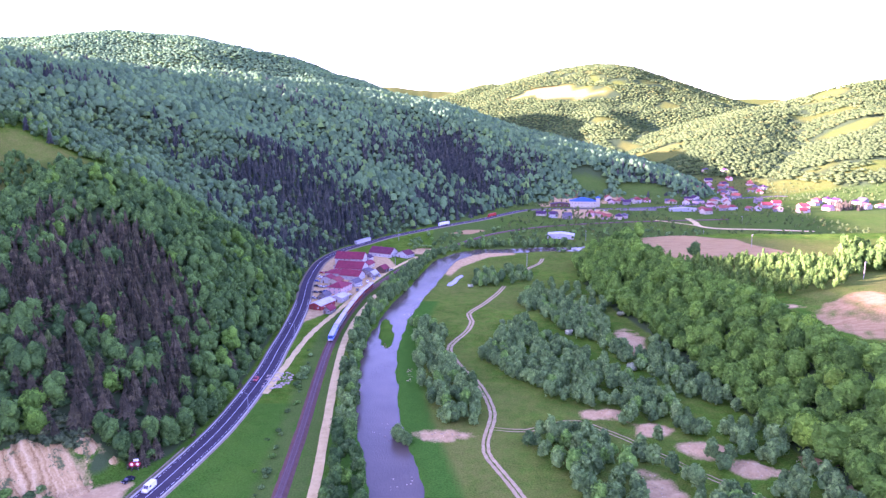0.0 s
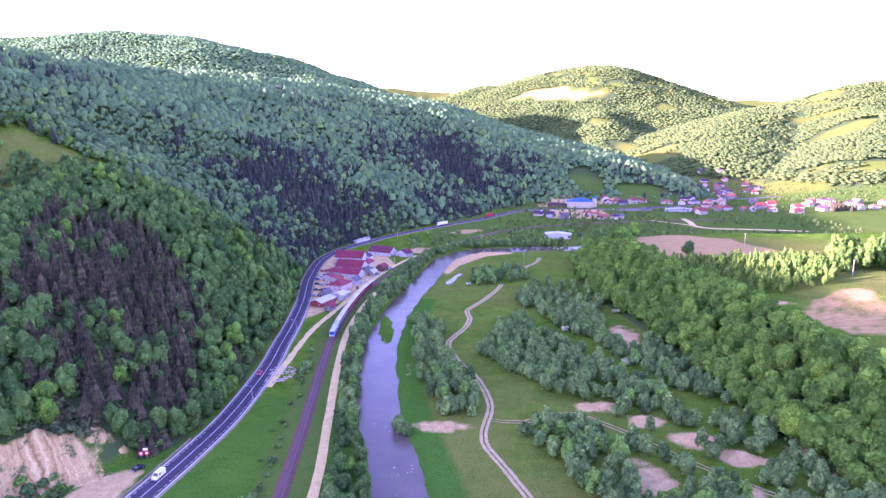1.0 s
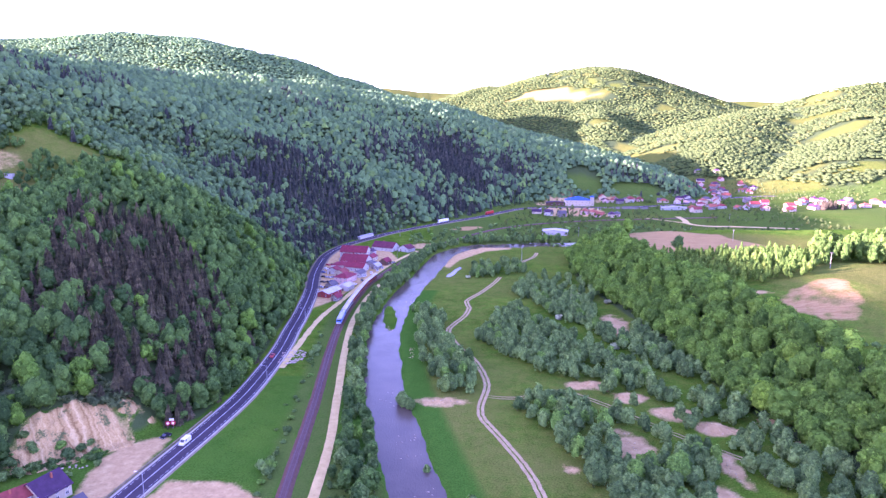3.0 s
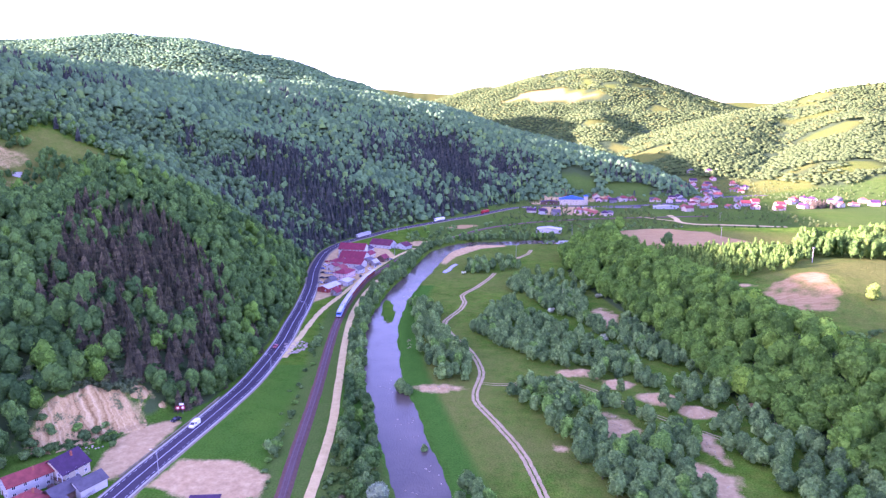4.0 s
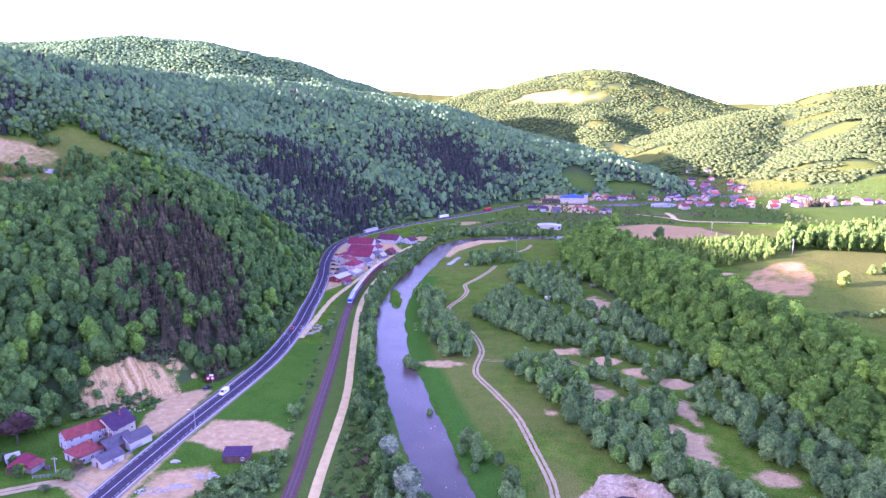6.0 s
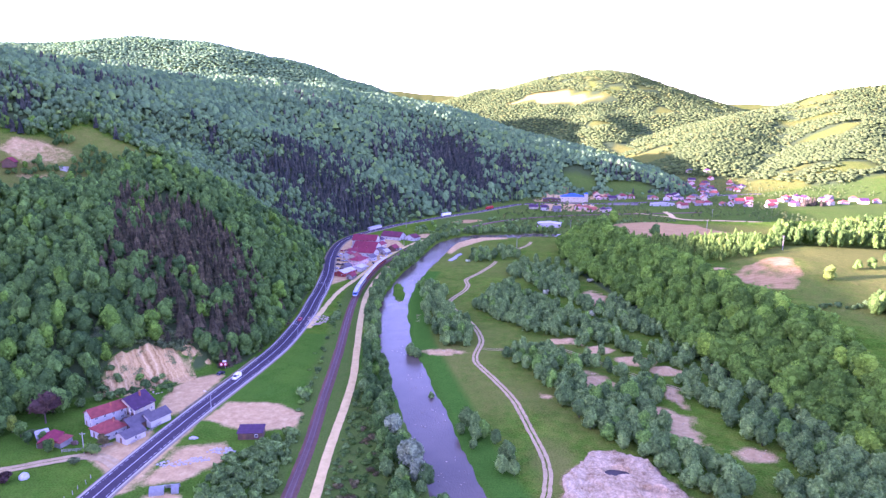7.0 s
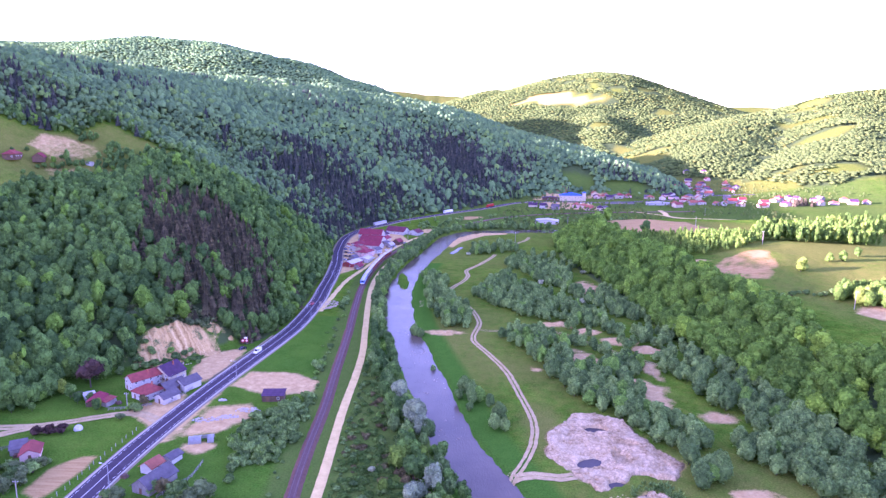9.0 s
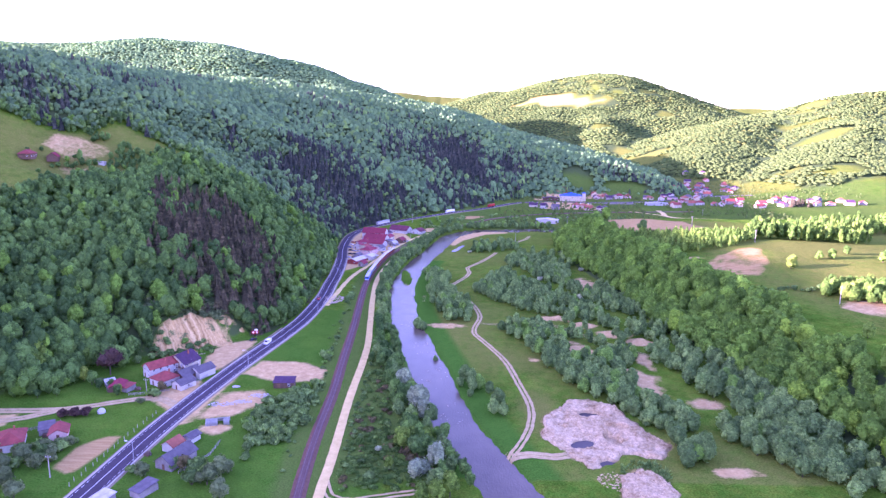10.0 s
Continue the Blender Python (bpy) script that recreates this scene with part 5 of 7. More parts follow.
FLOOD = np.vstack([
    thicket([(18, 318), (24, 350), (43, 366), (75, 300), (92, 268), (98, 226), (82, 216), (62, 246), (44, 262), (22, 296)], 5.0, 101, 0.9),
    thicket([(27, 232), (46, 236), (60, 214), (78, 222), (99, 212), (99, 190), (84, 140), (94, 110), (96, 96), (78, 95), (68, 122), (52, 147), (42, 178)], 4.9, 102, 0.9),
    thicket([(98, 232), (122, 240), (134, 196), (138, 164), (146, 114), (150, 60), (128, 55), (124, 80), (122, 108), (112, 132), (106, 160), (98, 190)], 5.0, 103, 0.8),
    thicket([(92, 110), (109, 100), (128, 98), (134, 55), (126, 52), (108, 88), (96, 97)], 5.4, 104, 0.8),
    thicket([(-24, 370), (-12, 372), (4, 320), (16, 272), (15, 236), (-2, 236), (-14, 276)], 5.0, 105, 0.95),
    thicket([(44, 410), (60, 456), (72, 424), (92, 372), (112, 320), (118, 250), (100, 268), (80, 320), (66, 350)], 4.8, 106, 0.95),
    thicket([(0, 462), (8, 500), (58, 505), (64, 470), (40, 462), (26, 455)], 5.4, 107, 0.6),
    thicket([(70, 460), (98, 470), (102, 400), (86, 372), (72, 424)], 6.0, 108, 0.35),
    thicket([(82, 92), (94, 82), (90, 66), (80, 72)], 4.6, 109, 0.95)])
BANK = np.vstack([
    thicket([(-40, 178), (-46, 230), (-54, 300), (-58, 350), (-54, 400), (-50, 430), (-43, 470), (-34, 515), (-22, 555), (-10, 560), (-22, 505), (-32, 450), (-43, 400), (-47, 350), (-45, 300), (-36, 240), (-26, 190)], 4.3, 111, 0.96),
    thicket([(-28, 190), (-24, 160), (-14, 128), (-6, 100), (2, 78), (8, 56), (-4, 52), (-12, 74), (-22, 112), (-30, 140), (-42, 176)], 4.6, 112, 0.9),
    thicket([(-26, 545), (-16, 575), (10, 606), (50, 618), (110, 622), (110, 609), (50, 605), (14, 597), (-8, 566)], 5.5, 113, 0.95)])
rng = np.random.RandomState(77)
near = FLOOD[FLOOD[:, 1] < 232]
order = np.argsort(near[:, 1])
for x, y in near[order][:225]:
    plant(ALDERS[rng.randint(5)], x, y, rng.uniform(0.7, 1.15), rng.uniform(0.85, 1.15), "trees of the river meadow")
rest = np.vstack([near[order][225:], FLOOD[FLOOD[:, 1] >= 232]])
ALDER_MID = [crown(rng, 9, 190, 3.2, 0.3, 9.0, ICO1, 0.72, 0.3, 0.75) for k in range(5)]
stand("meadow_thicket", rest[:, 0], rest[:, 1], ALDER_MID, (0.65, 1.1), ALDER, "dense grey-green alder thicket on the river meadow", "thicket", seed=31)
lower = BANK[BANK[:, 1] < 235]
for x, y in lower:
    d = to_line(np.array([x]), np.array([y]), RIVER[::2])[0][0]
    s = rng.uniform(0.55, 0.95)
    plant(ALDERS[rng.randint(5)] if rng.uniform() < 0.3 else GREENS[rng.randint(3)], x, y, s, 1.0, "trees of the river bank")
upper = BANK[BANK[:, 1] >= 235]
stand("bank_thicket", upper[:, 0], upper[:, 1], ALDER_MID, (0.6, 1.05), ALDER, "continuous row of grey-green alders along the river", "thicket", seed=32)
for x, y, s, kind in ((-21, 135, 0.95, 0), (-13.5, 111, 1.2, 0), (-10, 105, 0.9, 1), (-4, 68, 0.95, 1), (-10.5, 60, 0.7, 0), (-8, 63, 0.6, 1)):
    plant(WILLOWS[kind], x, y, s)
for x, y, s in ((-14, 86, 1.15), (-12, 78, 0.85), (-16, 95, 0.9)):
    plant(GREENS[int(x) % 3], x, y, s)
# right bank below the ford
for x, y, s in ((-20, 229, 0.9), (-17, 225, 0.7), (-8, 176, 0.45), (7, 146, 0.95), (10, 142, 0.9), (13, 137, 0.85), (10, 135, 0.8), (17, 132, 0.7), (20, 118, 1.0), (18, 112, 0.8), (22, 110, 0.7), (4, 140, 0.6), (9, 128, 0.5)):
    plant(ALDERS[int(abs(x)) % 5], x, y, s, 1.0, "trees of the river bank")
for x, y, s in ((28, 222, 0.75), (40, 226, 0.9), (19, 307, 0.8), (24, 302, 0.85), (16, 311, 0.9)):
    plant(ALDERS[int(abs(y)) % 5], x, y, s, 1.0, "trees of the river meadow")
# blossoming hawthorns
for x, y, s in ((82, 392, 1.6), (78, 384, 1.4), (87, 396, 1.3), (66, 349, 1.3), (87, 297, 1.4), (104, 385, 1.2), (109, 330, 1.4), (30, 366, 1.2), (14, 455, 1.0), (-25, 78, 0.8), (60, 300, 0.8)):
    plant(BLOSSOMS[int(abs(y)) % 2], x, y, s, 1.0, "hawthorns on the meadow")
# rough growth beside the railway, on the waste ground and in the gardens
spots = []
for ln, o, a, b, gap, keep in ((RAILWAY, 7.5, 55, 330, 3.4, 0.35), (RAILWAY, 11, 80, 130, 4.0, 0.4), (EARTH, -4.8, 65, 190, 3.0, 0.8)):
    q = resample(ln[(ln[:, 1] > a) & (ln[:, 1] < b)], gap)
    tt = np.gradient(q, axis=0)
    tt /= np.linalg.norm(tt, axis=1)[:, None]
    for (x, y), (tx, ty) in zip(q, tt):
        if rng.uniform() < keep:
            w = o + rng.uniform(-1.4, 1.4)
            spots.append((x - ty * w, y + tx * w, rng.uniform(0.35, 0.85)))
for x, y, s in spots[:230]:
    plant(BUSHES[rng.randint(3)], x, y, s, rng.uniform(0.7, 1.0), "bushes beside the railway")
for x, y, s in ((-62, 118, 1.4), (-66, 112, 1.2), (-64, 104, 1.3), (-70, 110, 0.9), (-74, 84, 1.1), (-72, 90, 1.0), (-73, 78, 1.0), (-71, 70, 0.9), (-84, 62, 2.0), (-80, 58, 1.8), (-83, 54, 1.9), (-106, 60, 1.1), (-92.5, 64, 1.5),
                (-150, 70, 1.7), (-146, 74, 1.6), (-142, 70, 1.7), (-138, 74, 1.5), (-152, 62, 1.8), (-160, 58, 1.9), (-146, 62, 1.5), (-165, 66, 1.8), (-140, 66, 1.3), (-136, 80, 0.8), (-126.5, 121, 1.5), (-129, 123, 1.2),
                (-134, 170, 1.0), (-128, 168, 1.0), (-150, 172, 1.5), (-155, 176, 1.7), (-146, 178, 1.2), (-142, 172, 1.3), (-138, 176, 0.9), (-126, 180, 0.8), (-122, 176, 0.9), (-145, 168, 1.4), (-152, 160, 1.6), (-148, 166, 1.3), (-150, 180, 1.2), (-147, 179, 1.0), (-139, 183, 1.2), (-136, 182, 1.3), (-133, 185, 1.2), (-131, 188, 1.0), (-134, 181, 1.0), (-128, 185, 0.8), (-24, 98, 0.9), (-28, 120, 0.9), (-33, 88, 0.8), (-30, 70, 0.8), (-36, 110, 0.8), (-20, 66, 1.0), (-26, 60, 1.1)):
    plant(BUSHES[int(abs(x + y)) % 3], x, y, s, 1.0, "garden bushes")
for x, y, s in ((-17, 81, 1.0), (-13, 84, 0.85), (-8, 85, 0.75), (1, 50, 0.95), (-3, 46, 0.9), (-20, 66, 0.55), (-8, 46, 0.8), (-6, 78, 0.6)):
    plant(BRIGHT[int(abs(y)) % 2], x, y, s, 1.0, "trees of the river bank")
for x, y, s in ((-160, 71, 0.8), (-149, 59, 1.0), (-146, 65, 0.95), (-150, 70, 0.8), (-143, 73, 0.75), (-139, 70, 0.7), (-139, 61, 0.8), (-137, 66, 0.7), (-137, 78, 0.6), (-142, 50, 1.0), (-135, 44, 0.9), (-141, 78, 0.55),
                (-101, 58, 0.75), (-76, 59, 1.05), (-78, 54, 1.0), (-71, 46, 0.95), (-74, 62, 0.8), (-156, 132, 0.6), (-129, 114, 0.5)):
    plant(FRUITS[int(abs(x)) % 3], x, y, s, rng.uniform(0.9, 1.1), "garden trees")
for x, y, s in ((-89, 63, 0.8), (-126, 127, 0.7)):
    plant(BUDDING, x, y, s)
for x, y, s in ((-143, 123, 0.55), (-187, 139, 1.25), (-172, 151, 1.25), (-184, 134, 1.0), (-166, 137, 0.8)):
    plant(BRIGHT[int(abs(y)) % 2], x, y, s)
for x, y, s in ((-72, 77, 1.0), (-72, 82, 1.1), (-72.5, 87, 1.0), (-72, 92, 1.1), (-71.5, 97, 1.0), (-71, 72, 0.9), (-73.5, 79, 0.7), (-74, 104, 1.3), (-72, 107, 1.5), (-68, 105, 1.4), (-67, 112, 1.5), (-66, 117, 1.4), (-65, 124, 1.3), (-62, 110, 1.2), (-69, 101, 1.3), (-64, 104, 1.2),
                (-76, 107, 1.0), (-63, 118, 1.1), (-79, 105, 0.9)):
    plant(BUSHES[int(abs(x + y)) % 3], x, y, s, 1.0, "bushes on the waste ground")
plant(REDTREE, -158, 145, 1.35)
for x, y, s in ((-149, 101, 1.35), (-153.5, 100, 1.2), (-145, 103, 1.2)):
    plant(REDBUSH, x, y, s)
for x, y, s in ((-143, 122, 0.6), (-172, 130, 0.9), (-182, 126, 1.0), (-160, 133, 0.8), (-190, 122, 0.9), (-175, 118, 0.5), (-168, 120, 0.45), (-154, 128, 0.6), (-150, 130, 0.5)):
    plant(GREENS[int(abs(x)) % 3], x, y, s)
# terrace: young grove, poplars in the sun, field trees and a hedge
grove = np.vstack([thicket([(150, 352), (177, 333), (200, 330), (236, 366), (246, 404), (236, 436), (190, 430), (150, 436), (120, 432), (126, 392)], 4.6, 121, 0.95)])
clump = thicket([(208, 222), (214, 240), (236, 244), (262, 236), (270, 205), (242, 194), (228, 210)], 4.8, 124, 0.9)
stand("field_copse", clump[:, 0], clump[:, 1], [crown(rng, 9, 170, 3.4, 0.6, 10.5, ICO1, 0.6, 0.3, 0.3) for k in range(4)], (0.7, 1.15), OAK, "copse of yellow-green trees on the terrace field", "trees", seed=39)
SLIM = [crown(rng, 4, 70, 1.9, 0.8, 8.5, ICO1, 0.6, 0.24, 0.35) for k in range(4)]
stand("young_grove", grove[:, 0], grove[:, 1], SLIM, (0.75, 1.15), OAK, "grove of slim light green young trees beside the ploughed field", "grove", seed=33)
sunlit = np.vstack([thicket([(228, 368), (236, 398), (330, 410), (330, 375), (270, 366)], 5.0, 122, 0.95), thicket([(250, 410), (262, 450), (420, 520), (470, 520), (430, 470), (330, 415)], 6.5, 123, 0.75)])
stand("poplar_belt", sunlit[:, 0], sunlit[:, 1], [crown(rng, 5, 120, 2.9, 0.8, 12.5, ICO1, 0.75, 0.24, 0.35) for k in range(4)], (0.75, 1.2), OAK, "belt of yellow-green poplars on the terrace", "trees", seed=34)
for x, y, s in ((219, 281, 1.15), (248, 302, 0.8), (258, 304, 0.9), (276, 318, 0.8), (192, 154, 0.9), (214, 228, 0.9), (218, 232, 1.0), (222, 225, 0.9), (226, 231, 1.0), (238, 212, 1.0), (243, 218, 1.1), (248, 208, 1.0), (240, 203, 0.9), (252, 214, 1.1), (236, 228, 0.8), (246, 226, 0.9), (206, 158, 0.7), (262, 240, 0.9), (290, 300, 0.9), (300, 312, 0.9)):
    plant(SUNNY[int(x) % 3], x, y, s, 1.0, "trees on the terrace meadow")
plant(GREENS[0], 168, 445, 1.55, 0.95)
for k in range(16):
    plant(BUSHES[k % 3], 174 + 3.0 * k, 238 + 3 * math.sin(k), 0.9 + 0.3 * math.sin(k * 2.3), 1.0, "hedge on the terrace")
# greenery between the houses and along the flats before the village
X, Y, U = scatter(60, 660, 605, 1230, 8.6, 131, 0.48)
k = in_reach(X, Y) & (hill_side(X, Y) < -6) & (U < 0.6 + 0.5 * fbm(X, Y, 60, 72)) & (to_line(X, Y, VILLAGE_LANE)[0] > 20) & ((Y < 1000) | (X < 560)) & ((X < 440) | (Y > 930)) & (to_line(X, Y, ROAD)[0] > 12) & (terrace_side(X, Y) < 0)
stand("village_trees", X[k], Y[k], [crown(rng, 2, 6, 3.0, 0.0, 6.5, DOME, 0.9, 0.25, 0.1) for q in range(4)], (0.5, 1.1), HILL, "scattered garden and meadow trees round the village", "trees", seed=35)
X, Y, U = scatter(-40, 420, 585, 700, 7.5, 132, 0.48)
k = (U < 0.25 + 0.6 * fbm(X, Y, 35, 73)) & (to_line(X, Y, ROAD)[0] > 12) & (terrace_side(X, Y) < -8) & (to_line(X, Y, RIVER)[0] > 10) & (to_line(X, Y, VILLAGE_LANE)[0] > 24) & (to_line(X, Y, RAILWAY)[0] > 6)
stand("meadow_scrub", X[k], Y[k], [crown(rng, 3, 40, 2.4, 0.2, 4.8, ICO1, 0.7, 0.25, 0.1) for q in range(4)], (0.6, 1.3), ALDER, "scrub and small trees on the flats beyond the river", "scrub", seed=36)
conifers = thicket([(495, 835), (500, 870), (530, 880), (535, 840)], 6.0, 133)
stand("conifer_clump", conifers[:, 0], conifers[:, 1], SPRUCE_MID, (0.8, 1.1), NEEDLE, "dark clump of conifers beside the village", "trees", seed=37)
poplars = np.array([(96, 880), (104, 884), (88, 872), (100, 876)])
stand("tall_poplars", poplars[:, 0], poplars[:, 1], [crown(rng, 3, 40, 1.8, 1.0, 20.0, ICO1, 0.9, 0.2, 0.4)], (0.9, 1.1), ALDER, "tall dark poplars by the roadside yard", "trees", seed=38)
# shrubs on the meadow of the hillside farm, and thin edges of the woods
for x, y, s in ((-328, 396, 0.7), (-322, 398, 0.8), (-326, 405, 0.7), (-316, 401, 0.7), (-331, 392, 0.6), (-300, 395, 0.8), (-285, 385, 0.9), (-278, 392, 1.0), (-292, 380, 0.8), (-305, 378, 0.7), (-312, 440, 0.9), (-318, 434, 0.8), (-326, 442, 0.9), (-296, 436, 0.8), (-280, 352, 0.8), (-290, 345, 0.8), (-300, 336, 0.9), (-306, 402, 0.9), (-310, 392, 0.7), (-318, 398, 0.6), (-292, 410, 0.8), (-296, 420, 0.8), (-288, 402, 0.9), (-345, 402, 0.6), (-350, 392, 0.6), (-322, 410, 0.6), (-286, 414, 0.9), (-330, 372, 0.6)):
    plant(GREENS[int(abs(x)) % 3], x, y, s, 0.9, "trees round the hillside farm")
copse = np.vstack([thicket([(-300, 441), (-291, 448), (-277, 434), (-274, 406), (-284, 404), (-297, 418)], 5.0, 134, 0.85), thicket([(-322, 410), (-302, 418), (-297, 409), (-314, 401)], 6.0, 135, 0.6),
                   thicket([(-268, 452), (-256, 446), (-258, 405), (-272, 400), (-275, 430)], 5.0, 136, 0.9), thicket([(-345, 442), (-318, 446), (-304, 446), (-318, 438), (-345, 436)], 5.5, 137, 0.8)])
stand("meadow_copse", copse[:, 0], copse[:, 1], BROAD_MID, (0.4, 0.8), LEAF, "hedge and tree clumps between the small hillside fields", "trees", seed=40)
for ob in ALDERS + GREENS + WILLOWS + BUSHES + BLOSSOMS + SUNNY + FRUITS + BRIGHT + [REDTREE, REDBUSH, BUDDING]:
    for c in list(ob.children):
        bpy.data.objects.remove(c)
    bpy.data.objects.remove(ob)


# ---- rough herbage ----
def tuft(rng, n, r, h):
    """A tussock or low weed: a handful of leaning blades."""
    V, F = [], []
    for k in range(n):
        a, d = rng.uniform(0, math.tau), rng.uniform(0, r)
        c = np.array([math.cos(a) * d, math.sin(a) * d, 0])
        w = rng.uniform(0.12, 0.3)
        b = rng.uniform(0, math.tau)
        tip = c + np.array([math.cos(a) * r * 0.6, math.sin(a) * r * 0.6, h * rng.uniform(0.5, 1.1)])
        e = np.array([math.cos(b) * w, math.sin(b) * w, 0])
        V += [c - e, c + e, tip]
        F.append((3 * k, 3 * k + 1, 3 * k + 2))
    return np.array(V), np.array(F)


def herbage(name, x0, x1, y0, y1, gap, seed, test, mat, sizes, label):
    X, Y, U = scatter(x0, x1, y0, y1, gap, seed, 0.49)
    k = test(X, Y, U) & free_spot(X, Y)
    stand(name, X[k], Y[k], [tuft(rng, 12, 0.7, 0.8) for q in range(4)], sizes, mat, label, "herbage", seed=seed, sink=0.05)


SCRUB = [crown(rng, 4, 80, 1.7, 0.0, 1.5, ICO1, 0.5, 0.34, 0.0) for q in range(5)]
X, Y, U = scatter(-46, 8, 48, 200, 2.6, 146, 0.49)
k = (inside(X, Y, [(-40, 50), (-41.5, 110), (-46, 195), (-30, 170), (-14, 100), (0, 60), (-6, 50)]) > 0.5) & (U < 0.66 + 0.7 * fbm(X, Y, 14, 85)) & free_spot(X, Y)
for k2, mat in ((k & (fbm(X, Y, 11, 87) < 0.28), WEED), (k & (fbm(X, Y, 11, 87) >= 0.28), BUD)):
    stand("scrub", X[k2], Y[k2], SCRUB, (0.5, 1.25), mat, "low rank scrub between the earth road and the river", "scrub", seed=43)
X, Y, U = scatter(-76, -50, 60, 330, 2.8, 147, 0.49)
rd = to_line(X, Y, RAILWAY[::2])[0]
k = (rd > 4.5) & (rd < 13) & (U < 0.05 + 0.7 * fbm(X, Y, 18, 86)) & free_spot(X, Y)
stand("scrub", X[k], Y[k], SCRUB, (0.4, 1.05), WEED, "low scrub along the railway", "scrub", seed=44)
hedge = np.vstack([thicket([(-79, 98), (-80, 112), (-70, 128), (-63, 138), (-57, 138), (-55, 100), (-60, 82), (-72, 80)], 2.7, 151, 0.8), thicket([(-64, 168), (-62, 230), (-74, 300), (-70, 300), (-61, 230), (-58, 168)], 3.0, 152, 0.45)])
stand("scrub", hedge[:, 0], hedge[:, 1], SCRUB, (0.7, 1.7), ALDER, "dense grey-green scrub between the yard and the railway", "scrub", seed=47, tall=(1.0, 1.7))
rim = thicket([(-166, 184), (-161, 200), (-140, 210), (-126, 209), (-124, 203), (-136, 198.5), (-150, 193), (-160, 185)], 2.6, 148, 0.95)
stand("scrub", rim[:, 0], rim[:, 1], SCRUB, (1.0, 1.9), FRUIT, "olive scrub along the rim of the earth bank", "scrub", seed=45)
foot = thicket([(-158, 172), (-150, 178), (-134, 180), (-125, 187), (-122, 184), (-130, 175), (-146, 168)], 2.6, 149, 0.75)
stand("scrub", foot[:, 0], foot[:, 1], SCRUB, (0.6, 1.3), LEAF, "green scrub at the foot of the earth bank", "scrub", seed=46)
herbage("pit_weeds", 40, 92, 50, 100, 1.3, 145, lambda x, y, u: (u < 0.6) & (blob(x, y, 68, 68, 9, 7, -20) > 0.5), ALDER, (0.8, 1.9), "weeds growing over the gravel workings")


# ---- buildings ----
def window(parent, x, y, z, w, h, face, frame_mat=None):
    """A window set in a wall: frame, sill and pane. face: 'x' or 'y' with sign, the way it looks out."""
    s = 1 if face[0] == '+' else -1
    d = 0.06 * s
    bm = bmesh.new()
    t = 0.09
    if face[1] == 'x':
        for a, b, c, e in ((-w / 2, w / 2, h - t, h), (-w / 2, w / 2, 0, t), (-w / 2, -w / 2 + t, t, h - t), (w / 2 - t, w / 2, t, h - t), (-t / 2, t / 2, t, h - t)):
            box(bm, min(x, x + d), max(x, x + d), y + a, y + b, z + c, z + e)
        f = part("window", bm, frame_mat or SIGN_WHITE, parent)
        part("pane", boxed(min(x, x + d / 2), max(x, x + d / 2), y - w / 2 + t, y + w / 2 - t, z + t, z + h - t), GLASS, f)
    else:
        for a, b, c, e in ((-w / 2, w / 2, h - t, h), (-w / 2, w / 2, 0, t), (-w / 2, -w / 2 + t, t, h - t), (w / 2 - t, w / 2, t, h - t), (-t / 2, t / 2, t, h - t)):
            box(bm, x + a, x + b, min(y, y + d), max(y, y + d), z + c, z + e)
        f = part("window", bm, frame_mat or SIGN_WHITE, parent)
        part("pane", boxed(x - w / 2 + t, x + w / 2 - t, min(y, y + d / 2), max(y, y + d / 2), z + t, z + h - t), GLASS, f)
    return f


def gable_roof(w, l, z, rise, eave=0.5, thick=0.18):
    """Ridge along y."""
    a, g = w / 2 + eave, l / 2 + eave
    drop = rise * eave / (w / 2)
    pts = [(-a, z - drop), (0, z + rise), (a, z - drop), (a, z - drop + thick), (0, z + rise + thick * 1.3), (-a, z - drop + thick)]
    bm = bmesh.new()
    f, b = [bm.verts.new((p[0], -g, p[1])) for p in pts], [bm.verts.new((p[0], g, p[1])) for p in pts]
    for k in range(6):
        bm.faces.new((f[k], b[k], b[(k + 1) % 6], f[(k + 1) % 6]))
    for q in ((0, 1, 4, 5), (1, 2, 3, 4)):
        bm.faces.new([f[k] for k in q])
        bm.faces.new([b[k] for k in q[::-1]])
    bmesh.ops.recalc_face_normals(bm, faces=bm.faces[:])
    return bm


def hip_roof(w, l, z, rise, eave=0.5, thick=0.16):
    a, g = w / 2 + eave, l / 2 + eave
    r = max(0.0, g - a)
    bm = bmesh.new()
    low = [bm.verts.new(p) for p in ((-a, -g, z), (a, -g, z), (a, g, z), (-a, g, z))]
    mid = [bm.verts.new((*v.co[:2], z + thick)) for v in low]
    top = [bm.verts.new((0, -r, z + rise)), bm.verts.new((0, r, z + rise))] if r > 0.2 else [bm.verts.new((0, 0, z + rise))] * 2
    bm.faces.new(low[::-1])
    for k in range(4):
        bm.faces.new((low[k], low[(k + 1) % 4], mid[(k + 1) % 4], mid[k]))
    bm.faces.new((mid[0], mid[1], top[0]))
    bm.faces.new((mid[2], mid[3], top[1]))
    bm.faces.new((mid[1], mid[2], top[1], top[0]) if r > 0.2 else (mid[1], mid[2], top[0]))
    bm.faces.new((mid[3], mid[0], top[0], top[1]) if r > 0.2 else (mid[3], mid[0], top[0]))
    bmesh.ops.recalc_face_normals(bm, faces=bm.faces[:])
    return bm


